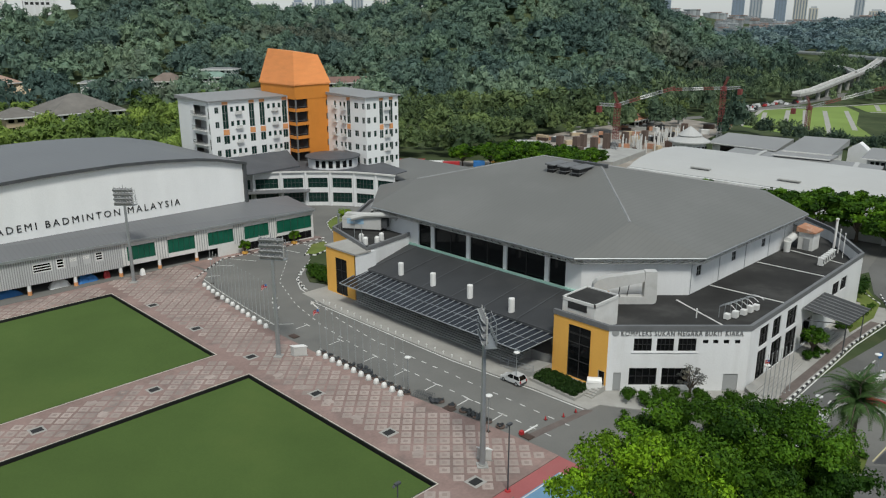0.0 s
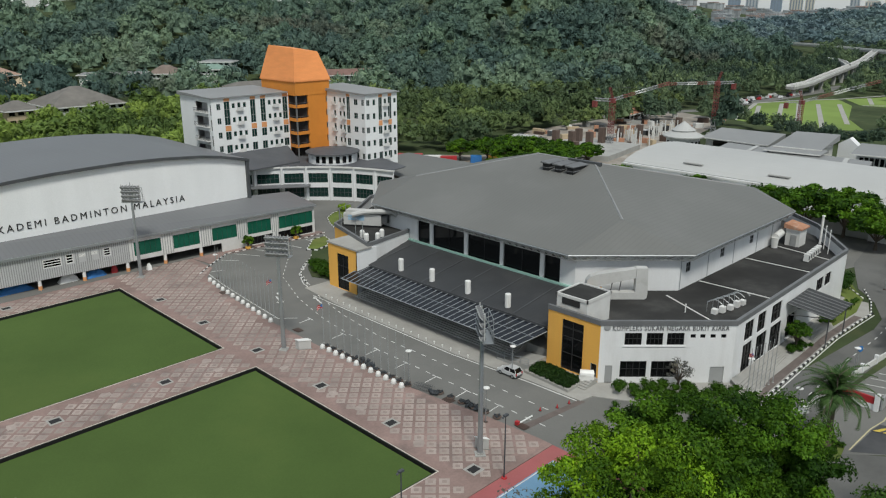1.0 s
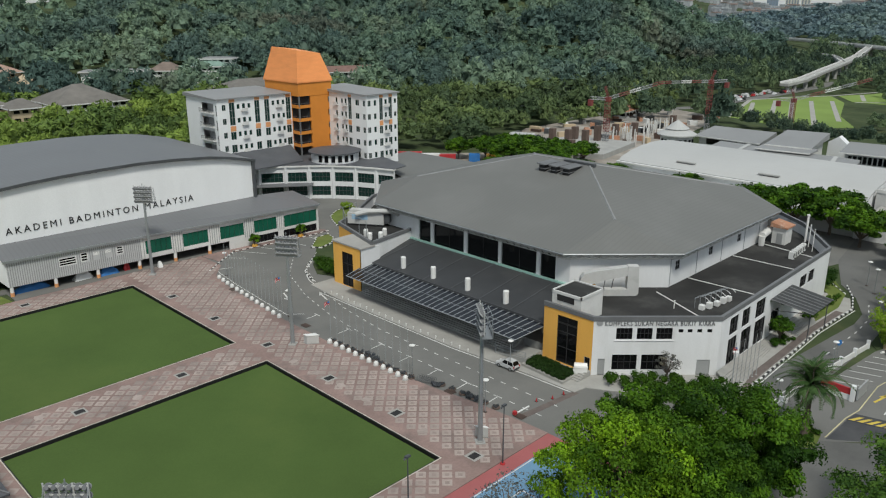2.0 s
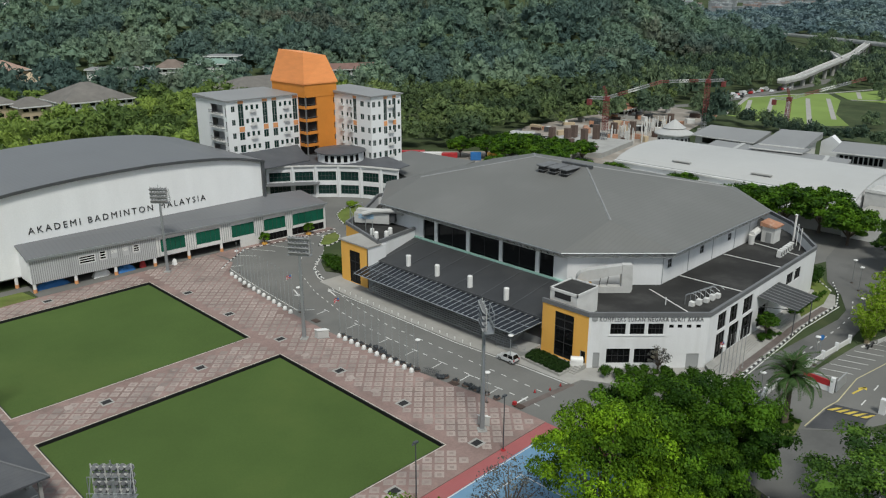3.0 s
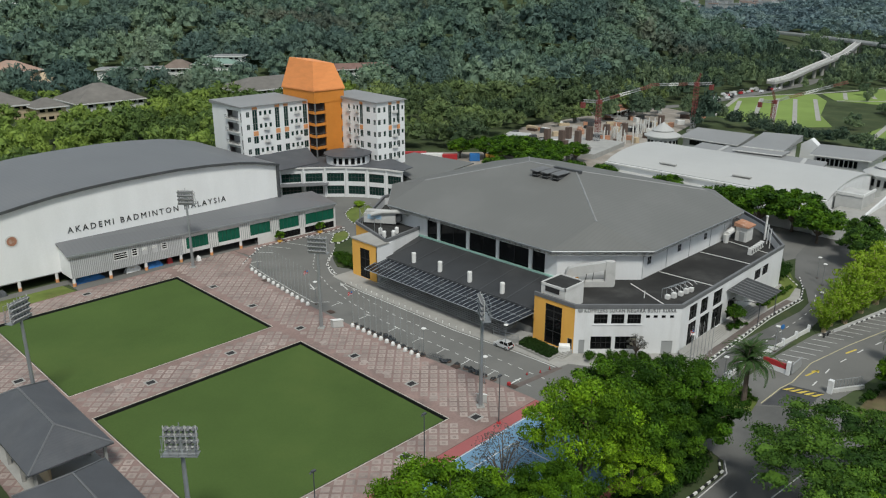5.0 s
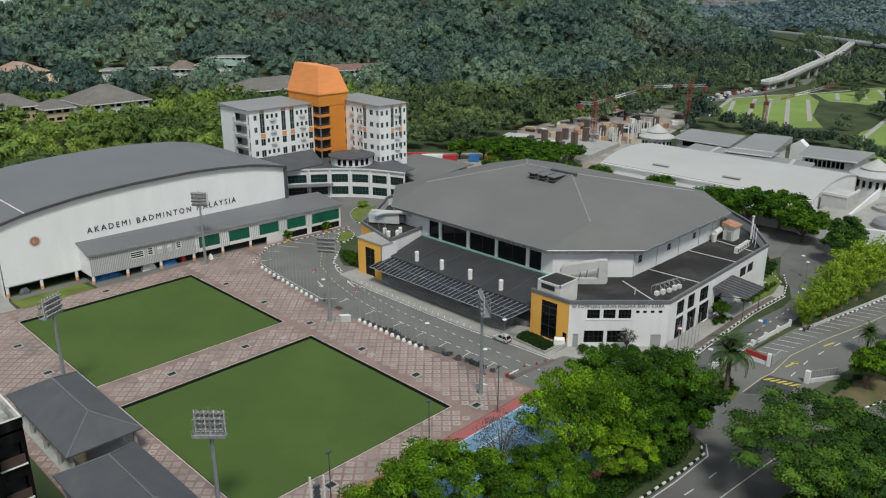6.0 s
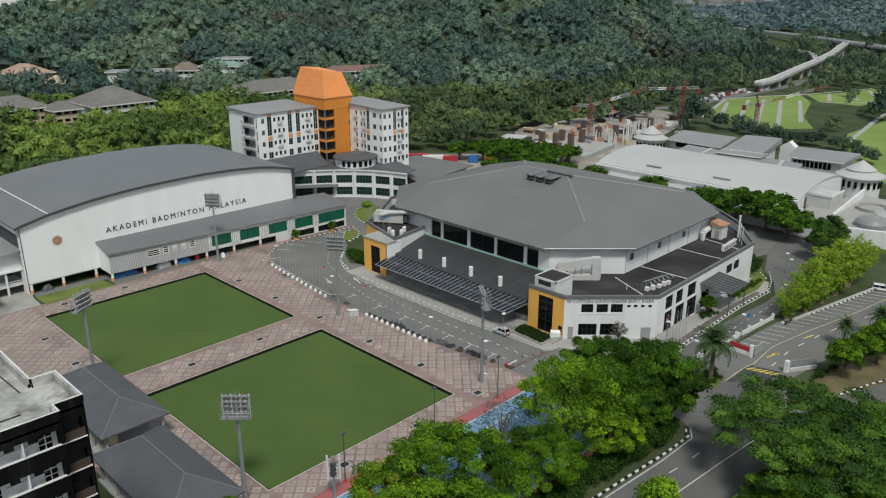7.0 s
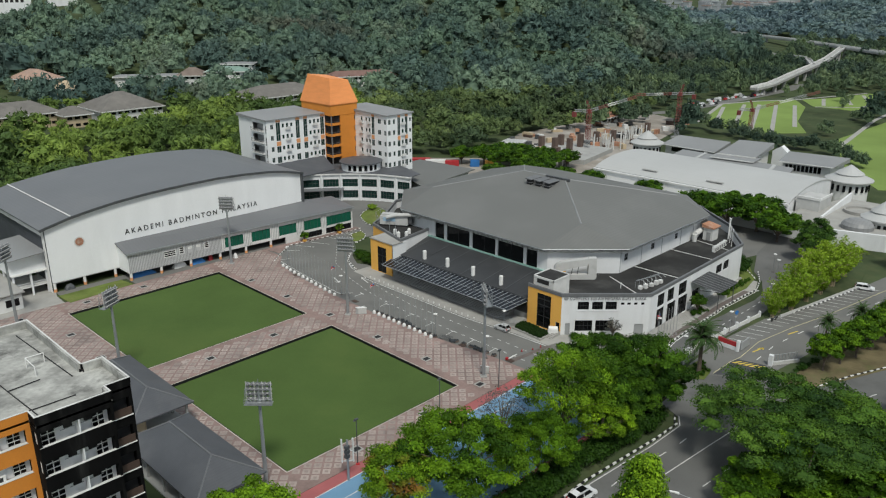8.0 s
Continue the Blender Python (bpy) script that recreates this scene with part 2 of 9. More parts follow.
M = {
    "white": mat("white_render", (0.73, 0.74, 0.745), 0.75, dirt=(0.5, 0.5, 0.48), dirt_amt=0.35, stretch=(1, 1, 0.25), vary=0.05, dirt_scale=0.25),
    "panel": mat("white_cladding", (0.82, 0.83, 0.83), 0.5, vary=0.04, dirt=(0.55, 0.56, 0.55), dirt_amt=0.3, stretch=(1, 1, 0.2), dirt_scale=0.15, bump_s=0.04),
    "offwhite": mat("aged_white_paint", (0.66, 0.66, 0.64), 0.75, vary=0.08, dirt=(0.36, 0.36, 0.34), dirt_amt=0.4),
    "roof": mat("grey_metal_roof", (0.155, 0.157, 0.149), 0.6, 0.0, vary=0.05, big=0.05, seams=("Y", 0.8, 0.25), dirt=(0.195, 0.195, 0.188), dirt_amt=0.4, dirt_scale=0.05),
    "roof2": mat("hall_metal_roof", (0.15, 0.155, 0.162), 0.45, 0.0, vary=0.05, big=0.05, seams=("X", 0.9, 0.5), dirt=(0.2, 0.2, 0.2), dirt_amt=0.35, dirt_scale=0.04),
    "roof_dark": mat("dark_metal_roof", (0.045, 0.047, 0.05), 0.55, 0.0, vary=0.1, seams=("Y", 0.6, 0.5), dirt=(0.075, 0.075, 0.075), dirt_amt=0.5),
    "roof_tile": mat("dark_tile_roof", (0.085, 0.09, 0.1), 0.55, vary=0.1, seams=("Y", 0.35, 0.6), dirt=(0.14, 0.14, 0.14), dirt_amt=0.4),
    "bitumen": mat("black_bitumen_deck", (0.038, 0.038, 0.037), 0.85, vary=0.35, big=0.12, dirt=(0.085, 0.084, 0.08), dirt_amt=0.6, spec=0.15),
    "band": mat("dark_grey_band", (0.15, 0.155, 0.16), 0.6),
    "soffit": mat("soffit_grey", (0.2, 0.2, 0.2), 0.8),
    "yellow": mat("yellow_orange_paint", (0.82, 0.44, 0.09), 0.65, vary=0.06, dirt=(0.55, 0.3, 0.08), dirt_amt=0.3, stretch=(1, 1, 0.2)),
    "orange": mat("orange_paint", (0.66, 0.24, 0.035), 0.65, vary=0.05, dirt=(0.5, 0.2, 0.05), dirt_amt=0.3),
    "peach": mat("peach_paint", (0.72, 0.33, 0.14), 0.6, vary=0.05, dirt=(0.6, 0.28, 0.12), dirt_amt=0.3),
    "glass": glass_mat("dark_glass", (0.008, 0.009, 0.01)),
    "glass_green": glass_mat("green_tinted_glass", (0.015, 0.135, 0.085), 0.12),
    "glass_deep": glass_mat("deep_green_glass", (0.016, 0.05, 0.042), 0.08),
    "pergola": glass_mat("grey_roof_glass", (0.022, 0.026, 0.034), 0.2),
    "frame": mat("window_frame_grey", (0.32, 0.33, 0.33), 0.5, vary=0.05),
    "dark": mat("dark_void_paint", (0.025, 0.025, 0.026), 0.8, vary=0.2),
    "steel": mat("galvanised_steel", (0.34, 0.36, 0.37), 0.45, 0.5, vary=0.1),
    "steel_dk": mat("dark_steel", (0.09, 0.095, 0.1), 0.5, 0.3),
    "concrete": mat("concrete", (0.36, 0.36, 0.345), 0.85, vary=0.12, dirt=(0.22, 0.22, 0.2), dirt_amt=0.5),
    "pave": mat("pale_paving", (0.35, 0.343, 0.32), 0.85, vary=0.1, fine=3.0, dirt=(0.27, 0.26, 0.24), dirt_amt=0.5, dirt_scale=0.2),
    "slab_roof": mat("stained_concrete_roof", (0.43, 0.43, 0.4), 0.9, vary=0.35, big=0.35, fine=1.6, grain=0.35, dirt=(0.1, 0.1, 0.092), dirt_amt=0.95, dirt_scale=0.42),
    "kerb_pale": mat("worn_pale_kerb", (0.55, 0.51, 0.44), 0.8, vary=0.2, big=0.5, dirt=(0.3, 0.26, 0.2), dirt_amt=0.6, dirt_scale=0.4),
    "asphalt": mat("worn_asphalt", (0.163, 0.162, 0.151), 0.85, vary=0.14, big=0.08, fine=4.0, grain=0.1, dirt=(0.115, 0.116, 0.112), dirt_amt=0.6, dirt_scale=0.09),
    "asphalt_dk": mat("dark_asphalt", (0.06, 0.062, 0.066), 0.8, vary=0.2, dirt=(0.1, 0.1, 0.1), dirt_amt=0.5),
    "brick_road": mat("brown_block_paving", (0.14, 0.115, 0.105), 0.85, vary=0.2, big=0.6),
    "paint": mat("road_marking_white", (0.62, 0.62, 0.6), 0.7, vary=0.15, fine=9),
    "paint_y": mat("road_marking_yellow", (0.62, 0.47, 0.08), 0.7, vary=0.15, fine=9),
    "grass": mat("clipped_bowling_turf", (0.074, 0.122, 0.032), 0.9, vary=0.12, big=0.06, fine=5.0, grain=0.15, dirt=(0.09, 0.122, 0.034), dirt_amt=0.6, dirt_scale=0.03, spec=0.15),
    "lawn": mat("rough_lawn", (0.13, 0.17, 0.045), 0.95, vary=0.3, big=0.2, fine=3, dirt=(0.2, 0.19, 0.08), dirt_amt=0.6, spec=0.1),
    "soil": mat("forest_floor", (0.055, 0.075, 0.035), 0.95, vary=0.35, big=0.05, fine=0.6, dirt=(0.12, 0.12, 0.06), dirt_amt=0.4, spec=0.1),
    "earth": mat("bare_earth", (0.29, 0.26, 0.225), 0.95, vary=0.25, big=0.08, dirt=(0.4, 0.385, 0.36), dirt_amt=0.7, dirt_scale=0.08),
    "golf": mat("fairway_grass", (0.19, 0.27, 0.075), 0.95, vary=0.15, big=0.03, spec=0.1),
    "rose": mat("rose_paving", (0.285, 0.2, 0.178), 0.85, vary=0.26, big=0.12, fine=3, grain=0.2, dirt=(0.12, 0.1, 0.092), dirt_amt=0.85, dirt_scale=0.11),
    "paver": mat("pale_paver", (0.365, 0.305, 0.275), 0.85, vary=0.26, big=0.16, fine=2.5, grain=0.15, dirt=(0.17, 0.145, 0.135), dirt_amt=0.85, dirt_scale=0.11, obj_random=0.12, island=0.12),
    "paver_in": mat("grey_pink_inset", (0.295, 0.235, 0.21), 0.85, vary=0.15, dirt=(0.16, 0.14, 0.13), dirt_amt=0.6),
    "court_red": mat("red_acrylic_court", (0.36, 0.11, 0.11), 0.8, vary=0.08, dirt=(0.3, 0.13, 0.12), dirt_amt=0.5),
    "court_blue": mat("blue_acrylic_court", (0.15, 0.29, 0.43), 0.8, vary=0.06, dirt=(0.19, 0.3, 0.4), dirt_amt=0.5),
    "bark": mat("tree_bark", (0.12, 0.095, 0.075), 0.95, vary=0.3, big=1.5, fine=8, bump_s=0.5),
    "red": mat("red_paint", (0.42, 0.03, 0.035), 0.55, vary=0.1),
    "green_trim": mat("pale_green_trim", (0.3, 0.5, 0.44), 0.6, vary=0.08),
    "black": mat("black_paint", (0.014, 0.014, 0.015), 0.5, vary=0.2),
    "soot": mat("weathered_black_render", (0.006, 0.006, 0.0062), 0.9, vary=0.3, big=0.4, stretch=(1, 1, 0.15), dirt=(0.05, 0.05, 0.048), dirt_amt=0.4, dirt_scale=0.6, spec=0.08),
    # skyline windows get a paler blue with the haze already in the colour
    "tower_glass": mat("hazy_tower_glass", (0.2, 0.25, 0.3), 0.4, vary=0.1),
    "crane_grey": mat("crane_grey", (0.3, 0.31, 0.32), 0.5, vary=0.15),
    "duct": mat("weathered_duct", (0.5, 0.5, 0.485), 0.6, vary=0.1, dirt=(0.34, 0.34, 0.32), dirt_amt=0.5, dirt_scale=0.5),
    "verge": mat("dry_verge_soil", (0.15, 0.125, 0.07), 0.95, vary=0.3, big=0.25, fine=3, dirt=(0.1, 0.13, 0.045), dirt_amt=0.7, dirt_scale=0.2, spec=0.1),
    "asphalt_main": mat("main_road_asphalt", (0.134, 0.134, 0.128), 0.85, vary=0.15, big=0.08, fine=4.0, grain=0.1, dirt=(0.078, 0.078, 0.075), dirt_amt=0.7, dirt_scale=0.09),
    # haze is put into the grey-blue walls and dulled roofs of the town
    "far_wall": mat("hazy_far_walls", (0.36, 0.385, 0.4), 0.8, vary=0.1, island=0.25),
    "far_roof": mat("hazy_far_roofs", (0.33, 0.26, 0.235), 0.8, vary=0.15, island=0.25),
    "faded_tile": mat("faded_roof_tiles", (0.4, 0.27, 0.21), 0.8, vary=0.15, seams=("Y", 0.5, 0.4), dirt=(0.3, 0.25, 0.22), dirt_amt=0.5),
    "blue": mat("blue_tarpaulin", (0.03, 0.16, 0.42), 0.6, vary=0.15),
    "rubber": mat("black_rubber", (0.02, 0.02, 0.02), 0.8),
    "car_white": mat("white_car_paint", (0.75, 0.76, 0.77), 0.25, vary=0.02, bump_s=0),
    "car_silver": mat("silver_car_paint", (0.6, 0.61, 0.61), 0.3, 0.15, vary=0.02, bump_s=0),
    "lamp_white": mat("white_lamp_plastic", (0.75, 0.75, 0.73), 0.4, vary=0.03),
    "brown": mat("brown_blind", (0.07, 0.045, 0.035), 0.6, vary=0.2),
    "rust": mat("rusty_red_roof", (0.4, 0.2, 0.12), 0.8, vary=0.25, dirt=(0.5, 0.42, 0.36), dirt_amt=0.7, dirt_scale=1.2),
    "crane": mat("crane_red", (0.2, 0.05, 0.045), 0.5, vary=0.1),
    "roof_pale": mat("pale_grey_metal_roof", (0.26, 0.265, 0.265), 0.5, vary=0.06, big=0.05, seams=("Y", 0.8, 0.2), dirt=(0.2, 0.2, 0.2), dirt_amt=0.4, dirt_scale=0.06),
    "hip": mat("pale_ridge_flashing", (0.25, 0.255, 0.255), 0.5),
    "white_roof": mat("pale_membrane_roof", (0.46, 0.465, 0.455), 0.55, vary=0.05, big=0.04, dirt=(0.42, 0.42, 0.405), dirt_amt=0.5, dirt_scale=0.05),
    "tan": mat("tan_wall", (0.5, 0.4, 0.27), 0.8, vary=0.08),
    "terracotta": mat("terracotta_tiles", (0.4, 0.19, 0.12), 0.75, vary=0.15),
    "leaf_deep": leaf_mat("deep_green_leaves", (0.03, 0.078, 0.008), (0.074, 0.15, 0.013), tone=1.35),
    "leaf_mid": leaf_mat("mid_green_leaves", (0.055, 0.122, 0.008), (0.11, 0.21, 0.014), tone=1.35),
    "leaf_light": leaf_mat("light_green_leaves", (0.1, 0.2, 0.012), (0.2, 0.325, 0.02), tone=1.35),
    "leaf_warm": leaf_mat("flecked_leaves", (0.06, 0.13, 0.008), (0.16, 0.27, 0.02), (0.26, 0.1, 0.03), 0.3, tone=1.35),
    "leaf_rain": leaf_mat("rain_tree_leaves", (0.038, 0.088, 0.018), (0.08, 0.152, 0.026), tone=1.3),
    "leaf_lime": leaf_mat("lime_green_leaves", (0.3, 0.44, 0.025), (0.46, 0.6, 0.05)),
    "leaf_palm": leaf_mat("palm_fronds", (0.06, 0.12, 0.03), (0.14, 0.22, 0.06)),
    "leaf_wood": leaf_mat("woodland_leaves", (0.108, 0.168, 0.05), (0.162, 0.23, 0.064), patch=0.03, tone=1.0),
    "leaf_olive": leaf_mat("olive_woodland_leaves", (0.098, 0.14, 0.062), (0.152, 0.196, 0.086), patch=0.03, tone=1.0),
    "leaf_hedge": leaf_mat("dark_hedge_leaves", (0.018, 0.042, 0.008), (0.045, 0.09, 0.015)),
    # distance haze is put into the pale, bluish colour of the hill leaves
    "leaf_hill": leaf_mat("hill_forest_haze_leaves", (0.112, 0.172, 0.142), (0.156, 0.22, 0.174), (0.13, 0.142, 0.105), 0.15, patch=0.008, tone=0.78),
    # some bluish haze is mixed into the valley leaf colour too
    "leaf_valley": leaf_mat("valley_leaves", (0.078, 0.118, 0.08), (0.14, 0.188, 0.116), patch=0.02, tone=1.0),
    # far ridge leaves are coloured blue to stand for the haze before them
    "leaf_far": leaf_mat("distant_forest_haze_leaves", (0.13, 0.195, 0.22), (0.195, 0.265, 0.29), patch=0.01, tone=0.5),
    "leaf_grey": leaf_mat("bare_twigs", (0.1, 0.1, 0.1), (0.18, 0.17, 0.17)),
}


# ---- mesh tools ----
class MB:
    """Collects the faces of one mesh. Numbers are on the plan grid unless k=1 (metres)."""

    def __init__(self, k=K):
        self.v, self.f, self.m, self.k = [], [], [], k

    def add(self, pts, faces, mi=0):
        o = len(self.v)
        self.v += [tuple(p) for p in pts]
        self.f += [tuple(i + o for i in f) for f in faces]
        self.m += [mi] * len(faces)
        return self

    def box(self, x0, y0, z0, x1, y1, z1, mi=0):
        x0, x1, y0, y1, z0, z1 = min(x0, x1), max(x0, x1), min(y0, y1), max(y0, y1), min(z0, z1), max(z0, z1)
        return self.prism([(x0, y0), (x1, y0), (x1, y1), (x0, y1)], z0, z1, mi)

    def prism(self, poly, z0, z1, mi=0):
        area = sum(a[0] * b[1] - b[0] * a[1] for a, b in zip(poly, poly[1:] + poly[:1]))
        if area < 0:
            poly = poly[::-1]
        n = len(poly)
        zz0 = z0 if isinstance(z0, (list, tuple)) else [z0] * n
        zz1 = z1 if isinstance(z1, (list, tuple)) else [z1] * n
        if area < 0 and isinstance(z1, (list, tuple)):
            zz1 = zz1[::-1]
        pts = [(p[0], p[1], z) for p, z in zip(poly, zz0)] + [(p[0], p[1], z) for p, z in zip(poly, zz1)]
        faces = [tuple(range(n))[::-1], tuple(range(n, 2 * n))] + [(i, (i + 1) % n, n + (i + 1) % n, n + i) for i in range(n)]
        return self.add(pts, faces, mi)

    def slab(self, pts, d, mi=0):
        """A polygon in space, thickened by the vector d."""
        n = len(pts)
        a = [Vector(p) for p in pts]
        b = [p + Vector(d) for p in a]
        faces = [tuple(range(n))[::-1], tuple(range(n, 2 * n))] + [(i, (i + 1) % n, n + (i + 1) % n, n + i) for i in range(n)]
        return self.add(a + b, faces, mi)

    def tube(self, p, q, r0, r1=None, n=6, mi=0, turn=0.0):
        p, q = Vector(p), Vector(q)
        r1 = r0 if r1 is None else r1
        w = (q - p).normalized()
        u = w.cross(Vector((0, 0, 1)) if abs(w.z) < 0.95 else Vector((1, 0, 0))).normalized()
        t = w.cross(u)
        ring = [(math.cos(6.2832 * (i + turn) / n), math.sin(6.2832 * (i + turn) / n)) for i in range(n)]
        pts = [p + (u * c + t * s) * r0 for c, s in ring] + [q + (u * c + t * s) * r1 for c, s in ring]
        faces = [(i, (i + 1) % n, n + (i + 1) % n, n + i) for i in range(n)] + [tuple(range(n))[::-1], tuple(range(n, 2 * n))]
        return self.add(pts, faces, mi)

    def sweep(self, pts, r0, r1, n=6, mi=0):
        """A bent tube in one piece along a run of points."""
        pts = [Vector(p) for p in pts]
        vs, fs, m = [], [], len(pts)
        for i, p in enumerate(pts):
            w = (pts[min(i + 1, m - 1)] - pts[max(i - 1, 0)]).normalized()
            u = w.cross(Vector((0, 0, 1)) if abs(w.z) < 0.98 else Vector((1, 0, 0))).normalized()
            t = w.cross(u)
            r = r0 + (r1 - r0) * i / (m - 1)
            vs += [p + (u * math.cos(6.2832 * k / n) + t * math.sin(6.2832 * k / n)) * r for k in range(n)]
        for i in range(m - 1):
            fs += [(i * n + k, i * n + (k + 1) % n, (i + 1) * n + (k + 1) % n, (i + 1) * n + k) for k in range(n)]
        return self.add(vs, fs + [tuple(range(n))[::-1], tuple(range((m - 1) * n, m * n))], mi)

    def lathe(self, x, y, profile, n=12, mi=0):
        pts, faces = [], []
        for r, z in profile:
            pts += [(x + r * math.cos(6.2832 * i / n), y + r * math.sin(6.2832 * i / n), z) for i in range(n)]
        for j in range(len(profile) - 1):
            faces += [(j * n + i, j * n + (i + 1) % n, (j + 1) * n + (i + 1) % n, (j + 1) * n + i) for i in range(n)]
        faces += [tuple(range(n))[::-1], tuple(range((len(profile) - 1) * n, len(profile) * n))]
        return self.add(pts, faces, mi)

    def wall(self, w, s0, s1, z0, z1, t0, t1, mi=0):
        """A box in the frame of the wall line w: along, up, outwards."""
        pts = [w.at(s, t) for s, t in ((s0, t0), (s1, t0), (s1, t1), (s0, t1))]
        return self.prism(pts, z0, z1, mi)

    def mesh(self, name, mats):
        me = bpy.data.meshes.new(name)
        me.from_pydata([(a * self.k, b * self.k, c * self.k) for a, b, c in self.v], [], self.f)
        for m in (mats if isinstance(mats, (list, tuple)) else [mats]):
            me.materials.append(M[m] if isinstance(m, str) else m)
        if any(self.m):
            me.polygons.foreach_set("material_index", self.m)
        return me


class Line:
    """A wall line from a to b; outwards is to the right of the way from a to b."""

    def __init__(self, a, b):
        self.a, self.b = Vector(a), Vector(b)
        self.n = (self.b - self.a).length
        self.d = (self.b - self.a) / self.n
        self.o = Vector((self.d.y, -self.d.x))

    def at(self, s, t=0.0):
        p = self.a + self.d * s + self.o * t
        return (p.x, p.y)


def holed_wall(mb, w, z0, z1, holes, thick=0.35, s0=0.0, s1=None, mi=0):
    """A wall in one piece, with openings (s0, s1, z0, z1) cut right through it."""
    trim = 0.02 if s1 is None and s0 == 0.0 else 0.0
    s1 = w.n if s1 is None else s1
    s0, s1 = s0 + trim, s1 - trim
    ss = sorted({s0, s1, *[h[0] for h in holes], *[h[1] for h in holes]})
    zs = sorted({z0, z1, *[h[2] for h in holes], *[h[3] for h in holes]})
    ni, nj = len(ss), len(zs)
    solid = [[not any(h[0] < (ss[i] + ss[i + 1]) / 2 < h[1] and h[2] < (zs[j] + zs[j + 1]) / 2 < h[3] for h in holes) for j in range(nj - 1)] for i in range(ni - 1)]
    pts = [(*w.at(s, t), z) for t in (0.0, -thick) for s in ss for z in zs]

    def ix(k, i, j):
        return k * ni * nj + i * nj + j

    def full(i, j):
        return 0 <= i < ni - 1 and 0 <= j < nj - 1 and solid[i][j]

    faces = []
    for i in range(ni - 1):
        for j in range(nj - 1):
            if not solid[i][j]:
                continue
            faces.append((ix(0, i, j), ix(0, i + 1, j), ix(0, i + 1, j + 1), ix(0, i, j + 1)))
            faces.append((ix(1, i, j), ix(1, i, j + 1), ix(1, i + 1, j + 1), ix(1, i + 1, j)))
            for di, dj, p, q in ((-1, 0, (i, j), (i, j + 1)), (1, 0, (i + 1, j), (i + 1, j + 1)), (0, -1, (i, j), (i + 1, j)), (0, 1, (i, j + 1), (i + 1, j + 1))):
                if not full(i + di, j + dj):
                    faces.append((ix(0, *p), ix(0, *q), ix(1, *q), ix(1, *p)))
    used = sorted({k for f in faces for k in f})
    back = {k: n for n, k in enumerate(used)}
    mb.add([pts[k] for k in used], [tuple(back[k] for k in f) for f in faces], mi)


def part(name, mb, mats, parent, label=""):
    ob = new(name, mb.mesh(name, mats))
    ob.parent = parent
    if parent.get("base"):
        ob.matrix_parent_inverse = Matrix.Translation(-parent.location)
    if label:
        ob["label"] = label
    return ob


def thing(name, label, category, group="", at=None, kind=""):
    """An empty at the base of a thing. With at, its parts are typed on the plan grid; without, round their own origin."""
    ob = new(name)
    ob.empty_display_size = 0.5
    if at:
        ob.location = P(*at)
        ob["base"] = 1
    return tagged(ob, label, category, group, kind)


def solo(name, mb, mats, label, category, group="", kind=""):
    return tagged(new(name, mb.mesh(name, mats)), label, category, group, kind)


def place(ob, x, y, z=0.0, rz=0.0, s=1.0):
    p = P(x, y, z)
    ob.matrix_basis = pose(p.x, p.y, p.z, 0, 0, rz) @ Matrix.Scale(s, 4)
    return ob


def copy_at(ob, x, y, z=0.0, rz=0.0):
    p = P(x, y, z)
    return copy_thing(ob, pose(p.x, p.y, p.z, 0, 0, rz))


def window(parent, w, s0, s1, z0, z1, cols=2, rows=1, glass="glass", frame_mat="frame", depth=0.22, bar=0.09, name="window", label=""):
    """A framed window set back in its opening: frame with bars, and a pane behind it."""
    fr = MB()
    cw, ch = (s1 - s0 - bar) / cols, (z1 - z0 - bar) / rows
    cells = [(s0 + bar + i * cw, s0 + (i + 1) * cw, z0 + bar + j * ch, z0 + (j + 1) * ch) for i in range(cols) for j in range(rows)]
    holed_wall(fr, Line(w.at(0, -depth + 0.1), w.at(w.n, -depth + 0.1)), z0, z1, cells, 0.1, s0, s1)
    f = part(name, fr, frame_mat, parent, label)
    part("pane", MB().wall(w, s0, s1, z0, z1, -depth - 0.06, -depth - 0.02), glass, f)
    return f


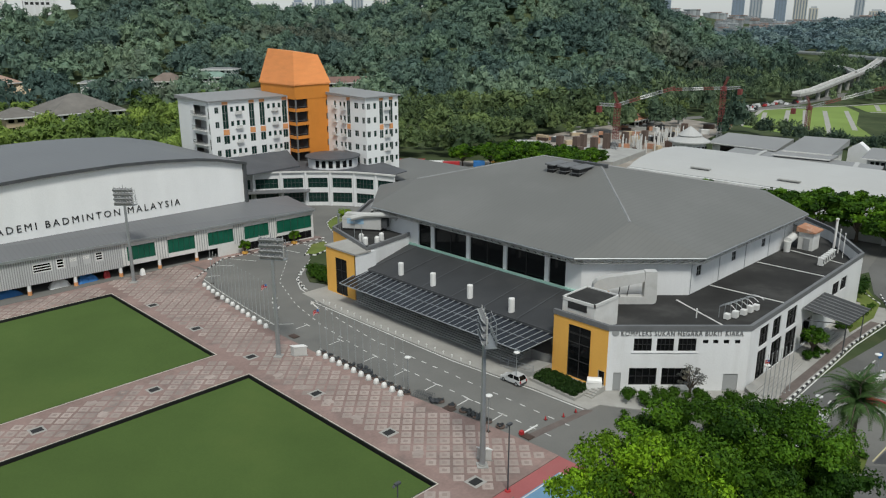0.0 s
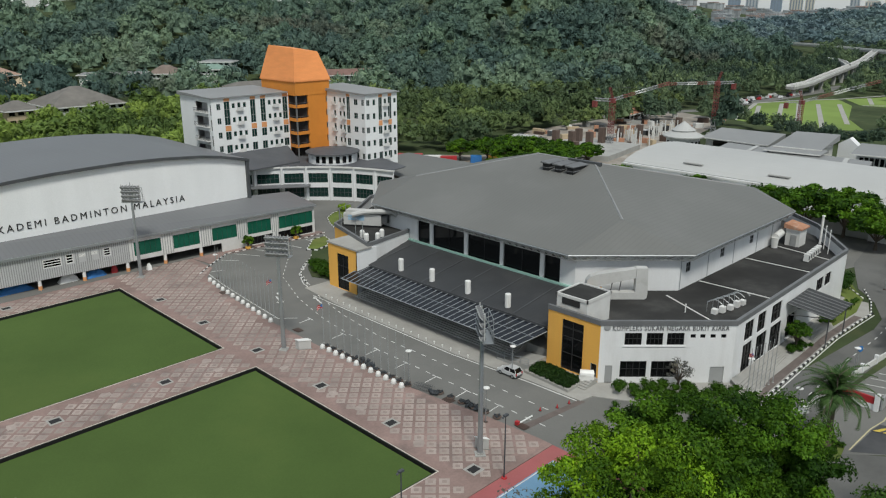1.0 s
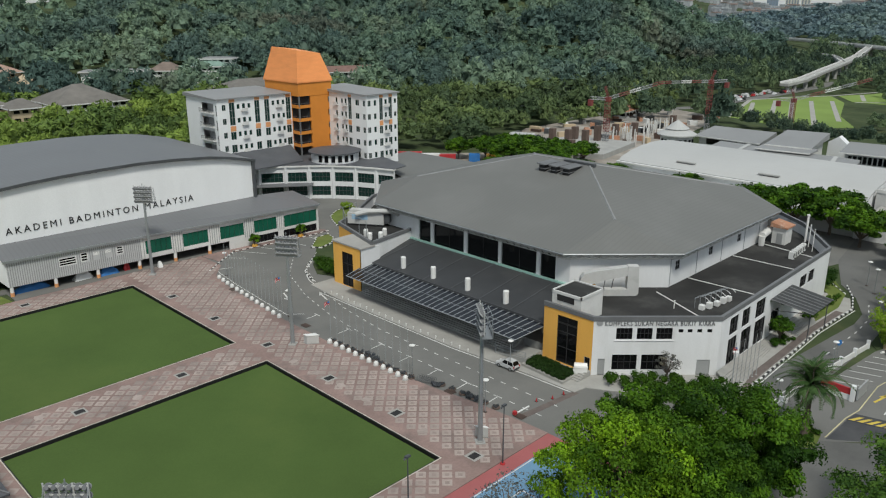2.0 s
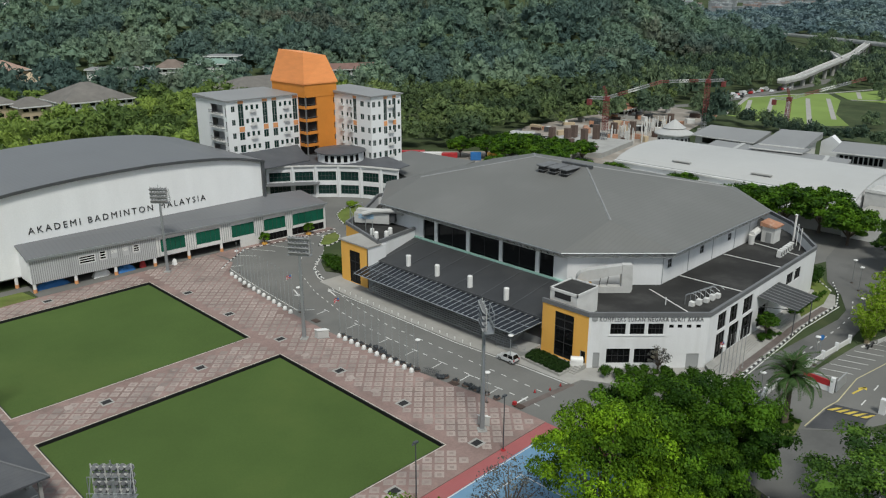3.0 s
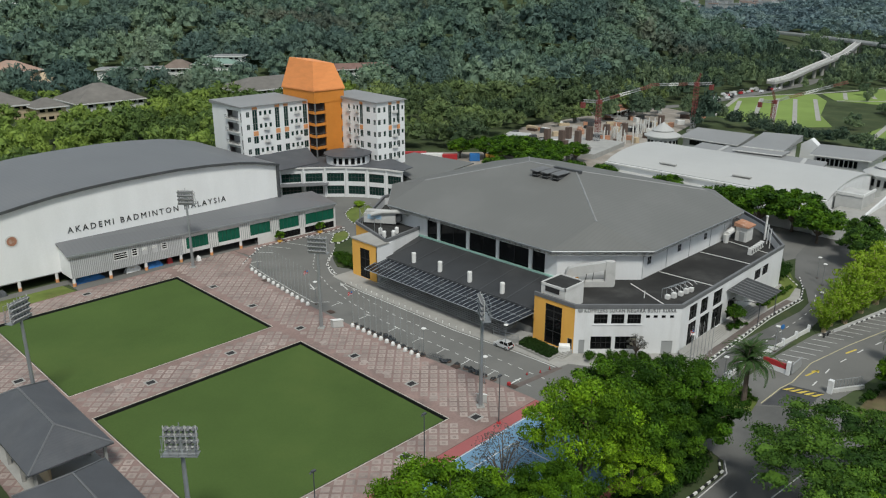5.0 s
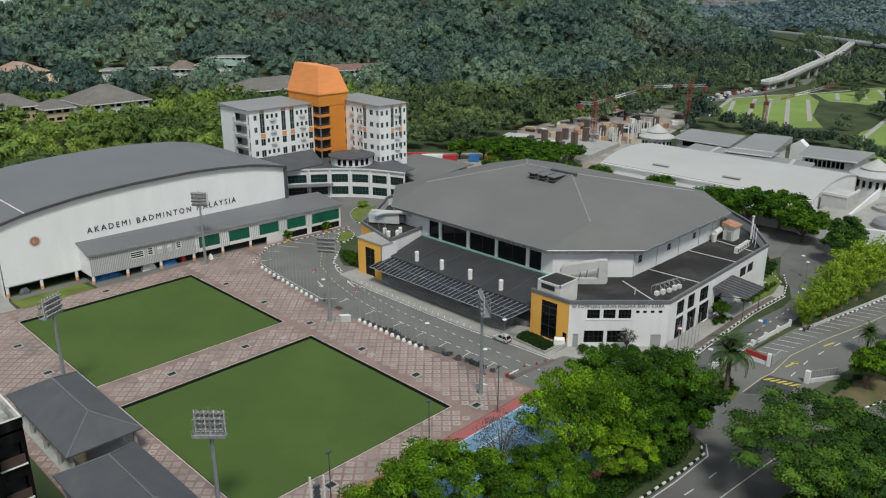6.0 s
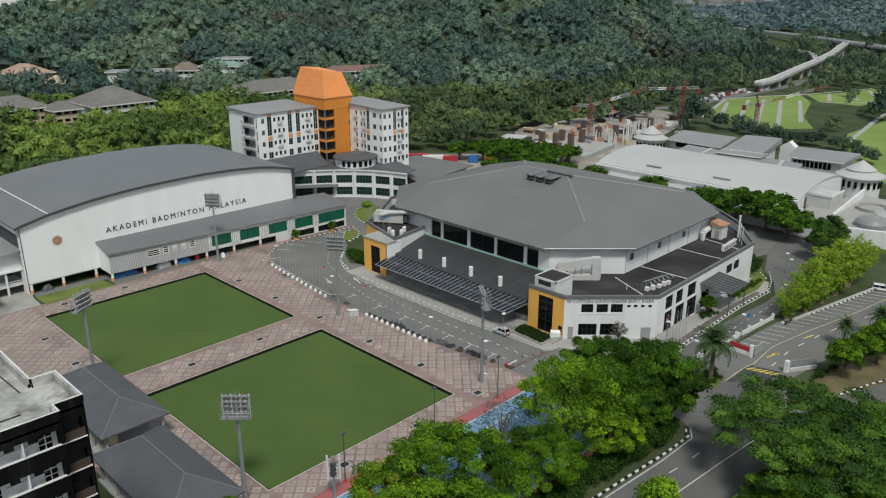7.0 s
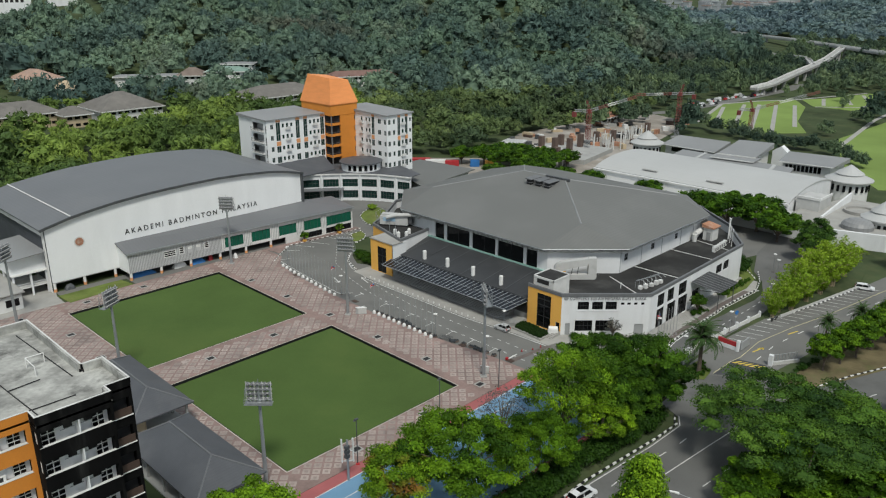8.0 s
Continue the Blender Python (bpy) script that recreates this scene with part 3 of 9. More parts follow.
def text_part(parent, words, w, s0, s1, z0, z1, m, name="letter", label="", gap=1.15):
    """Raised letters that fill the span s0..s1, z0..z1 of a wall line; seen from outside they read from b to a or a to b."""
    cu = bpy.data.curves.new(name, "FONT")
    cu.body, cu.extrude, cu.resolution_u, cu.space_character = words, 0.05, 2, gap
    tmp = bpy.data.objects.new(name, cu)
    me = bpy.data.meshes.new_from_object(tmp)
    bpy.data.objects.remove(tmp)
    co = np.empty(len(me.vertices) * 3)
    me.vertices.foreach_get("co", co)
    co = co.reshape(-1, 3)
    lo, hi = co.min(0), co.max(0)
    s = s0 + (co[:, 0] - lo[0]) / (hi[0] - lo[0]) * (s1 - s0)
    z = z0 + (co[:, 1] - lo[1]) / (hi[1] - lo[1]) * (z1 - z0)
    t = 0.02 + (co[:, 2] - lo[2]) / max(1e-6, hi[2] - lo[2]) * 0.1
    xy = np.array(w.a)[None] + np.outer(s, np.array(w.d)) + np.outer(t, np.array(w.o))
    me.vertices.foreach_set("co", (np.column_stack([xy, z]) * K).ravel())
    # one mesh a letter
    n = len(me.vertices)
    root = list(range(n))

    def top(i):
        while root[i] != i:
            root[i] = root[root[i]]
            i = root[i]
        return i
    for e in me.edges:
        root[top(e.vertices[0])] = top(e.vertices[1])
    faces = [tuple(p.vertices) for p in me.polygons]
    pos = np.column_stack([xy, z])
    groups = {}
    for f in faces:
        groups.setdefault(top(f[0]), []).append(f)
    for fs in groups.values():
        used = sorted({i for f in fs for i in f})
        back = {i: j for j, i in enumerate(used)}
        mb = MB()
        mb.add([tuple(pos[i]) for i in used], [tuple(back[i] for i in f) for f in fs])
        part(name, mb, m, parent, label)
    bpy.data.meshes.remove(me)


# ---- terrain ----
SITE = Vector((-50.0, -90.0))
CREST = ((0, 60), (14, 50), (20, 56), (26, 62), (31, 50), (33.5, 43), (41, 43), (43.5, 62), (50, 82), (56, 70), (59, 55), (61.7, 27), (64.5, 15), (67, 11), (69.5, 7), (71.5, 2), (73, 0), (180, 0))
FAR = ((0, 0), (60, 0), (63, 6), (65.5, 14), (68, 22), (71.5, 33), (75, 44), (82, 44), (95, 25), (110, 0), (180, 0))
TOWN = ((0, 0), (56, 0), (58.5, 40), (62, 46), (65, 30), (68, 14), (78, 20), (95, 0), (180, 0))


def table(rows, a):
    for (a0, v0), (a1, v1) in zip(rows, rows[1:]):
        if a0 <= a <= a1:
            return v0 + (v1 - v0) * (a - a0) / (a1 - a0)
    return 0.0


def smooth(a, b, v):
    v = min(1.0, max(0.0, (v - a) / (b - a)))
    return v * v * (3 - 2 * v)


def land(x, y):
    """Height of the land, metres: level site, wooded hill to the north-east, a further ridge beyond."""
    d = math.hypot(x - SITE.x, y - SITE.y)
    a = math.degrees(math.atan2(x - SITE.x, y - SITE.y))
    if d < 300 or a < -60 or a > 170:
        return -0.06
    h = table(CREST, max(0, a)) * smooth(420 + 130 * smooth(57, 63, a), 790, d) * (1 - 0.6 * smooth(830, 1250, d))
    h += table(FAR, max(0, a)) * smooth(930, 1350, d) * (1 - 0.7 * smooth(1450, 2300, d))
    h += table(TOWN, max(0, a)) * smooth(1380, 1950, d) * (1 - 0.7 * smooth(2000, 2700, d))
    h += 3.0 * noise.noise(Vector((x / 90, y / 90, 0))) * smooth(430, 560, d) * smooth(62, 54, a)
    return h - 0.06


def axis(lo, hi, step, extra):
    a = list(np.arange(lo, hi + 1, step)) + extra
    far = 1.35 * step
    v = hi
    while v < 4200:
        far *= 1.35
        v += far
        a.append(v)
    v, far = lo, 1.35 * step
    while v > -3000:
        far *= 1.5
        v -= far
        a.append(v)
    return sorted(set(round(float(t), 2) for t in a))


xs = axis(-160, 1300, 20, [-42.2 * K, -41.6 * K, 1.6 * K, 2.2 * K])
ys = axis(-160, 1300, 20, [-42.2 * K, -41.6 * K, 51.6 * K, 52.2 * K])
gm = MB(1)
for yy in ys:
    for xx in xs:
        inside = -41.8 * K < xx < 1.8 * K and -41.8 * K < yy < 51.8 * K
        gm.v.append((xx, yy, -0.8 if inside else land(xx, yy)))
nx = len(xs)
gm.f = [(j * nx + i, j * nx + i + 1, (j + 1) * nx + i + 1, (j + 1) * nx + i) for j in range(len(ys) - 1) for i in range(nx - 1)]
gm.m = [0] * len(gm.f)
ground = solo("ground", gm, "soil", "green and brown earth rising to a wooded hill", "ground", kind="structure")


def sheet(name, poly, z, m, label, category, z0=-0.12):
    return solo(name, MB().prism(poly, z0, z), m, label, category, kind="structure")


# ---- roads and pavements ----
EDGE = [(19.5, 48.5), (15.5, 43.5), (13.8, 36), (12.9, 27), (11.8, 14), (11.6, -2), (11.7, -12), (12.7, -25.5), (14.0, -34.7), (14.6, -44.0), (14.6, -46.2)]
sheet("road_front", [(19, 62), (14, 44), (10, 20), (10, -40), (13, -47), (20, -62), (34, -66), (34, -48), (32, -40), (32, 20), (34, 34), (44, 46), (58, 44), (58, 60), (52, 70), (40, 62)], 0.0, "asphalt",
      "grey worn asphalt road between the plaza and the arena", "road")
sheet("road_back", [(58, 44), (72, 44), (78, 62), (84, 60), (84, 76), (66, 88), (52, 84), (52, 70), (58, 60)], -0.008, "asphalt", "grey asphalt road curving behind the arena", "road")
sheet("road_side", [(34, -60), (47, -58.5), (60, -60.5), (84, -63), (90, -62.5), (98, -58.8), (104, -54), (120, -48), (150, -44), (150, -56), (128, -60), (112, -64), (100, -66.5), (74.5, -68), (56, -67.2), (38, -67.2), (30, -66), (20, -62)], 0.004, "asphalt_main",
      "grey asphalt drive along the side of the arena", "road")
sheet("road_rear", [(108, -46), (112, -44), (124, -28), (124, 34), (142, 38), (143, -46), (122, -50)], -0.004, "asphalt", "grey asphalt service road behind the arena", "road")
sheet("car_park", [(40.5, -68), (56, -67.6), (74, -69.5), (91, -74.7), (113, -79.3), (140, -84), (140, -97), (110, -92), (84, -87), (60, -83.5), (50, -82), (44, -79), (38.5, -73.2)], 0.0, "asphalt",
      "grey asphalt car park with marked bays", "road")
sheet("road_main", [(-60, -76.5), (-8, -76.2), (8, -77.6), (17, -78), (20, -76.5), (22, -72), (34, -66), (39, -73.5), (44, -80), (50, -85), (36, -86), (52, -91.4), (70, -98.5), (140, -113), (140, -130), (70, -115), (40, -104), (10, -98), (-60, -92)], 0.008, "asphalt_main",
      "grey asphalt road with white lane markings", "road")
sheet("forecourt", [(26.2, 24), (25.2, 12), (25.2, -18), (26.4, -33), (26.6, -42), (29, -42.4), (36, -41), (36, 24)], 0.12, "pave", "pale grey paved forecourt along the arena", "pavement")
sheet("forecourt", [(29, -42.4), (31, -46), (38, -57), (43, -60.7), (48.5, -59.9), (56, -59.7), (64.3, -59.6), (75, -59.3), (84, -59.7), (90.8, -60.2), (96.6, -58.2), (96.6, -52), (47, -52), (36, -41)], 0.12, "pave",
      "pale grey paved forecourt along the arena", "pavement")
plaza_label = "rose and grey tiled plaza round the bowling greens"
plaza = solo("plaza", MB().prism([(0, -46.2)] + EDGE[::-1] + [(19.5, 57.5), (0, 57.5)], -0.8, 0.1), "rose", plaza_label, "pavement", kind="structure")
for r in ((-56, 50, 0, 57.5), (-40, 0, 0, 9.8), (-56, -46.2, -40, 50), (-40, -46.2, 0, -40.1)):
    solo("plaza", MB().box(r[0], r[1], -0.8, r[2], r[3], 0.1), "rose", plaza_label, "pavement", kind="structure")
# the shade below the hall is put into this floor's dark material
sheet("apron", [(-20, 60.5), (-20, 57.6), (51.5, 57.6), (51.5, 66), (-37, 66), (-37, 63.1), (-20, 63.1)], 0.11, "asphalt", "stained concrete floor under the raised hall, coloured dark for its shade", "pavement")
sheet("apron", [(-64, 57.6), (-38, 57.6), (-37.8, 63), (-37, 66), (-37, 90), (-64, 90)], 0.1, "pave", "stained pale paving beside the raised hall", "pavement")
sheet("lawn_strip", [(-37, 56.4), (-20.6, 57.6), (-21.5, 63), (-37.5, 63)], 0.14, "lawn", "yellow-green grass strip beside the hall", "grass")

# bowling greens: turf in a sunken ditch, black lining, white kerb
for y0, y1 in ((-40.08, 0.0), (9.8, 49.9)):
    g = thing("bowling_green", "square dark green turf bowling green in a sunken ditch", "bowling green", "bowling greens", at=(-20, (y0 + y1) / 2, 0))
    part("turf", MB().box(-39.7, y0 + 0.35, -0.8, -0.35, y1 - 0.35, -0.32), "grass", g)
    lin = MB()
    for a in ((-40, y0, -39.85, y1), (-0.15, y0, 0, y1), (-39.85, y0, -0.15, y0 + 0.15), (-39.85, y1 - 0.15, -0.15, y1)):
        lin.box(a[0], a[1], -0.8, a[2], a[3], 0.1)
    part("ditch_lining", lin, "black", g, "black ditch lining")
    kb = MB()
    for a in ((-40.14, y0 - 0.14, -40, y1 + 0.14), (0, y0 - 0.14, 0.14, y1 + 0.14), (-40, y0 - 0.14, 0, y0), (-40, y1, 0, y1 + 0.14)):
        kb.box(a[0], a[1], -0.1, a[2], a[3], 0.125)
    part("kerb", kb, "kerb_pale", g, "pale worn kerb edging")

# sports court
sheet("court_red", [(-62, -46.25), (14.6, -46.25), (14.6, -69.5), (-62, -69.5)], 0.05, "court_red", "red acrylic surround of the court", "court")
sheet("court_blue", [(-60, -48.9), (11.8, -48.4), (11.8, -68), (-60, -68)], 0.062, "court_blue", "blue acrylic court surface with white lines", "court", z0=0.0)
cl = MB()
for a in ((-60, -48.75, 11.8, -48.6), (11.7, -68, 11.85, -48.5), (-42, -52, 2, -51.85), (-42, -66, -41.85, -52), (-20, -66, -19.85, -52), (2, -66, 2.15, -52)):
    cl.box(a[0], a[1], 0.058, a[2], a[3], 0.07)
solo("court_line", cl, "paint", "white painted court lines", "marking", kind="structure")

# ---- sports arena ----
EAVE, DECK, PAR = 14.2, 7.25, 10.0
LEFT_DECK = 9.2
arena = thing("sports_arena", "white sports arena with grey hipped roof and yellow entrance blocks", "arena", at=(75, -6, 0))
FRONT_R, CHAMF, SIDE = Line((33, -31), (33, -40.5)), Line((33, -40.5), (47, -54.5)), Line((47, -54.5), (95.5, -53.5))
NE, EAST = Line((95.5, -53.5), (110, -43)), Line((110, -43), (122, -28))
up_w = [(3.6, 6.1, 6.2, 8.1), (6.8, 9.2, 6.2, 8.1), (9.8, 12.3, 6.2, 8.1)]
tiny = [(13.2, 13.95, 7.35, 7.9), (14.6, 15.35, 7.35, 7.9), (16.1, 16.85, 7.35, 7.9), (17.65, 18.4, 7.35, 7.9)]
low_w = [(3.2, 7.1, 1.0, 3.6), (7.8, 11.6, 1.0, 3.6)]
doors = [(1.0, 2.1, 0.12, 2.9), (16.5, 18.6, 0.12, 2.7)]
side_up = [(3.2, 6.4, 5.6, 8.6), (7.9, 11.0, 5.5, 8.6), (13.3, 17.3, 5.4, 8.5), (33.2, 36.6, 5.4, 7.7), (37.4, 40.6, 5.4, 7.7)]
side_low = [(3.2, 6.6, 0.4, 5.0), (8.2, 12.2, 0.4, 4.9), (13.6, 18.2, 0.3, 4.8)]
side_door = [(20.6, 24.8, 0.2, 4.6)]
wl = MB()
holed_wall(wl, CHAMF, 0, PAR - 0.75, up_w + tiny + low_w + doors)
part("corner_wall", wl, "white", arena)
wl = MB()
holed_wall(wl, SIDE, 0, PAR - 0.75, side_up + side_low + side_door)
part("side_wall", wl, "white", arena)
for w in (NE, EAST, Line((122, -28), (122, 30)), Line((122, 30), (108, 44)), Line((108, 44), (60, 44)), Line((60, 44), (46, 34))):
    wl = MB()
    holed_wall(wl, w, 0, PAR - 0.75, [])
    part("rear_wall", wl, "white", arena)
ring = [(33, -31), (33, -40.5), (47, -54.5), (95.5, -53.5), (110, -43), (122, -28), (122, 30), (108, 44), (60, 44), (46, 34), (38.6, 30), (34, 13.4)]
for i, (a, b) in enumerate(zip(ring, ring[1:])):
    w = Line(a, b)
    part("parapet_band", MB().wall(w, -0.05, w.n + 0.05, PAR - 0.75 - 0.006 * (i % 2), PAR + 0.006 * (i % 2), -0.4, 0.1), "band", arena, "dark grey parapet band")
part("roof_deck", MB().prism([(33.2, -31.2), (33.2, -40.4), (47.1, -54.2), (95.4, -53.2), (109.8, -42.9), (121.6, -28), (121.6, 29.8), (107.8, 43.6), (60, 43.6), (46, 33.6), (47.5, 24), (47.5, -31)], DECK - 0.3, DECK), "bitumen", arena, "black bitumen roof deck")
part("roof_deck", MB().prism([(34.4, 13.8), (38.8, 29.8), (46, 33.6), (47.5, 24), (46.5, 15.6)], LEFT_DECK - 0.3, LEFT_DECK), "bitumen", arena, "black bitumen roof deck")
for a, b in (((55.8, -38.3), (48.4, -53.6)), ((66.4, -38.7), (66.8, -54)), ((84.9, -38.7), (85.1, -53.7)), ((97.3, -38.7), (94.6, -53))):
    w = Line(a, b)
    part("deck_gutter", MB().wall(w, 0, w.n, DECK, DECK + 0.08, -0.12, 0.12), "offwhite", arena)

# drum under the big roof
DRUM = [(46.8, 24.5), (46.8, -26), (59.3, -38.5), (101, -38.5), (113.5, -26), (113.5, 24.5), (101, 37.5), (59.3, 37.5)]
FWALL = Line((46.8, 24.5), (46.8, -26))
bays = [(13.0, 9.5), (8.6, 0.0), (-0.9, -9.1), (-9.9, -18.4), (-19.3, -22.8)]
bay_h = [(24.5 - a, 24.5 - b, 7.7, 12.7) for a, b in bays]
wl = MB()
holed_wall(wl, FWALL, 0, EAVE - 0.1, bay_h, 0.5)
part("front_upper_wall", wl, "white", arena)
for h in bay_h:
    window(arena, FWALL, *h, cols=2 if h[1] - h[0] > 5 else 1, rows=1, depth=0.4, bar=0.13, frame_mat="dark", label="tall dark glazed bay")
wl = MB()
dside = Line((59.3, -38.5), (101, -38.5))
dw = [(2.2, 3.8, 9.9, 11.7), (15.0, 16.6, 9.7, 11.4), (27.3, 28.8, 9.7, 11.3)]
holed_wall(wl, dside, 0, EAVE - 0.1, dw, 0.4)
part("upper_wall", wl, "white", arena)
for a, b in zip(DRUM[1:] + DRUM[:1], DRUM[2:] + DRUM[:2]):
    if (a, b) != ((59.3, -38.5), (101, -38.5)) and (a, b) != (DRUM[0], DRUM[1]):
        wl = MB()
        holed_wall(wl, Line(a, b), 0, EAVE - 0.1, [], 0.4)
        part("upper_wall", wl, "white", arena)
for h in dw:
    window(arena, dside, *h, cols=2, rows=2, depth=0.15, bar=0.08)
for s in (0.3, 10.2, 20.4, 30.5, 37.5):
    part("downpipe", MB().wall(dside, s, s + 0.12, DECK, EAVE - 0.3, 0, 0.08), "steel", arena)

# hipped roof with cut corners
XW, XE, YS, YN, RX, RS, RN = 44.5, 116.0, -41.0, 39.5, 77.5, -8.0, 6.5
RZ, C, HZ = 22.75, 15.0, 17.75
sw_, nw_ = (58.5, -27.2, HZ), (58.5, 25.7, HZ)
se_, ne_ = (104, -29, 16.9), (104, 27.5, 16.9)
r0, r1 = (RX, RS, RZ), (RX, RN, RZ)
roof = MB()
v = [(XW, YS + C, EAVE), (XW + C, YS, EAVE), (XE - C, YS, EAVE), (XE, YS + C, EAVE), (XE, YN - C, EAVE), (XE - C, YN, EAVE), (XW + C, YN, EAVE), (XW, YN - C, EAVE), sw_, se_, ne_, nw_, r0, r1]
faces = [(7, 0, 8, 12, 13, 11), (1, 2, 9, 12, 8), (3, 4, 10, 13, 12, 9), (5, 6, 11, 13, 10), (0, 1, 8), (2, 3, 9), (4, 5, 10), (6, 7, 11)]
roof.add(v, faces)
low = [(a, b, EAVE - 0.35) for a, b, _ in v[:8]]
o = len(roof.v)
roof.add(low, [tuple(range(8))[::-1]])
roof.f += [(o + i, o + (i + 1) % 8, (i + 1) % 8, i) for i in range(8)]
roof.m = [0] * len(roof.f)
big_roof = part("roof", roof, "roof", arena, "grey hipped metal roof with cut corners")
hipcap = MB()
for a, b in ((r0, sw_), (r1, nw_), (r0, se_), (r1, ne_), (r0, r1)):
    hipcap.tube((a[0], a[1], a[2] - 0.1), (b[0], b[1], b[2] - 0.1), 0.24, 0.28, 5)
part("hip_cap", hipcap, "hip", big_roof, "pale grey ridge capping")
for a, b in zip(v[:8], v[1:8] + v[:1]):
    part("gutter", MB().tube((a[0], a[1], EAVE - 0.2), (b[0], b[1], EAVE - 0.2), 0.16, 0.16, 6), "steel", big_roof)
for yy in (-0.6, -3.7, -6.8):
    vt = part("roof_vent", MB().box(70.8, yy - 0.8, 20.5, 75.2, yy + 0.8, 22.5), "dark", arena, "dark metal roof ventilator")
    part("vent_cowl", MB().prism([(70.4, yy - 1.1), (75.7, yy - 1.1), (75.7, yy + 1.1), (70.4, yy + 1.1)], 22.5, [22.65, 22.65, 22.85, 22.85]), "band", vt)
    part("vent_rib", MB().box(70.6, yy - 1.0, 21.6, 75.4, yy + 1.0, 21.7), "band", vt)
part("ridge_duct", MB().box(76.6, -10, 22.2, 77.4, -2, 23.0), "steel_dk", arena)

# lattice brackets under the eave
ev = [Vector(p) for p in v[:8]]
for a, b in ((7, 0), (0, 1), (1, 2), (6, 7)):
    tr = MB()
    p, q = ev[a], ev[b]
    w = Line((p.x, p.y), (q.x, q.y))
    n = int(w.n / 1.6)
    for i in range(n + 1):
        s = w.n * i / n
        e0, e1 = w.at(s, 0.0), w.at(s, -2.2)
        tr.tube((*e0, EAVE - 0.4), (*e1, EAVE - 1.7), 0.08, n=4)
        if i < n:
            m2 = w.at(s + w.n / n / 2, -0.5)
            nx2 = w.at(s + w.n / n, 0.0)
            tr.tube((*w.at(s, 0.0), EAVE - 0.4), (*m2, EAVE - 1.15), 0.07, n=4)
            tr.tube((*m2, EAVE - 1.15), (*nx2, EAVE - 0.4), 0.07, n=4)
    tr.tube((*w.at(0, -0.5), EAVE - 1.15), (*w.at(w.n, -0.5), EAVE - 1.15), 0.08, n=4)
    part("eave_truss", tr, "duct", big_roof, "grey lattice eave truss")

# entrance block with the tall dark window, both ends of the front
yr = MB()
holed_wall(yr, FRONT_R, 0, PAR - 0.75, [(2.7, 6.6, 0.3, 8.4), (8.1, 9.2, 0.12, 2.9)])
part("entrance_return", MB().wall(Line((47, -31), (33.4, -31)), 0, 13.6, 0, PAR - 0.75, -0.35, 0), "yellow", arena)
part("entrance_wall", yr, "yellow", arena, "yellow painted entrance block")
window(arena, FRONT_R, 2.7, 6.6, 0.3, 8.4, cols=2, rows=3, depth=0.2, frame_mat="dark", label="tall dark window")
window(arena, FRONT_R, 8.1, 9.2, 0.12, 2.9, cols=1, rows=1, depth=0.15, name="door", label="grey metal door")
rb = part("plant_room", MB().prism([(34.2, -31.6), (34.2, -37.2), (40.3, -37.2), (40.3, -31.6)], DECK, 11.6), "offwhite", arena, "white rooftop plant room")
part("plant_roof", MB().prism([(34.3, -31.7), (34.3, -37.1), (40.2, -37.1), (40.2, -31.7)], 11.6, 11.66), "bitumen", rb, "dark felted roof")
rim_pts = [(34.2, -31.6), (34.2, -37.2), (40.3, -37.2), (40.3, -31.6)]
for a, b in zip(rim_pts, rim_pts[1:] + rim_pts[:1]):
    rim_line = Line(a, b)
    part("plant_parapet", MB().wall(rim_line, -0.1, rim_line.n + 0.1, 11.4, 11.86, -0.1, 0.1), "offwhite", rb)
part("louvre", MB().box(34.12, -35.9, 10.3, 34.22, -32.6, 11.3), "dark", rb)
dl = Line((44.7, -28.1), (57.2, -40.6))
for outline in ([(1.1, 7.3), (2.6, 7.3), (2.6, 9.6), (9.2, 11.0), (9.2, 12.6), (3.0, 11.7), (1.8, 11.3), (1.25, 10.6), (1.1, 9.9)],
                [(9.25, 12.7), (11.1, 12.7), (11.3, 8.0), (11.15, 7.5), (10.8, 7.3), (2.65, 7.3), (2.65, 8.5), (9.25, 8.5)]):
    duct = MB()
    duct.slab([(*dl.at(s), z) for s, z in outline], (dl.o.x * 1.4, dl.o.y * 1.4, 0))
    part("air_duct", duct, "duct", arena, "white bent rooftop air duct")
for s in (5.2, 6.6):
    part("duct_stand", MB().tube((*dl.at(s, 0.6), DECK), (*dl.at(s + 0.4, 0.6), 10.4), 0.08, n=5), "steel_dk", arena)

YL = Line((31, 22.2), (31, 13.2))
yl = MB()
holed_wall(yl, YL, 0, 9.0, [(2.8, 6.3, 0.2, 7.4)])
part("entrance_return", MB().wall(Line((34.4, 22.2), (31.35, 22.2)), 0, 3.05, 0, 9.0, -0.3, 0), "yellow", arena)
part("entrance_wall", yl, "yellow", arena, "yellow painted entrance block")
part("entrance_return", MB().wall(Line((31, 13.2), (36, 13.2)), 0, 5, 0, 9.0, -0.3, 0), "white", arena)
part("entrance_cap", MB().prism([(30.8, 22.4), (30.8, 13.0), (34.6, 13.0), (37, 22.4)], 9.0, 9.3), "pave", arena)
window(arena, YL, 2.8, 6.3, 0.2, 7.4, cols=2, rows=3, depth=0.2, frame_mat="dark", label="tall dark window")
WW = Line((38.6, 30.0), (34.0, 13.4))
for w in (WW, Line((46, 34), (38.6, 30))):
    wl = MB()
    holed_wall(wl, w, 0, PAR - 0.75, [])
    part("west_wall", wl, "yellow", arena, "orange-yellow rendered wall")
wl = MB()
holed_wall(wl, Line((34.0, 13.4), (46.6, 15.4)), 0, PAR - 0.75, [])
part("west_return", wl, "white", arena)
w_ = Line((34.0, 13.4), (46.6, 15.4))
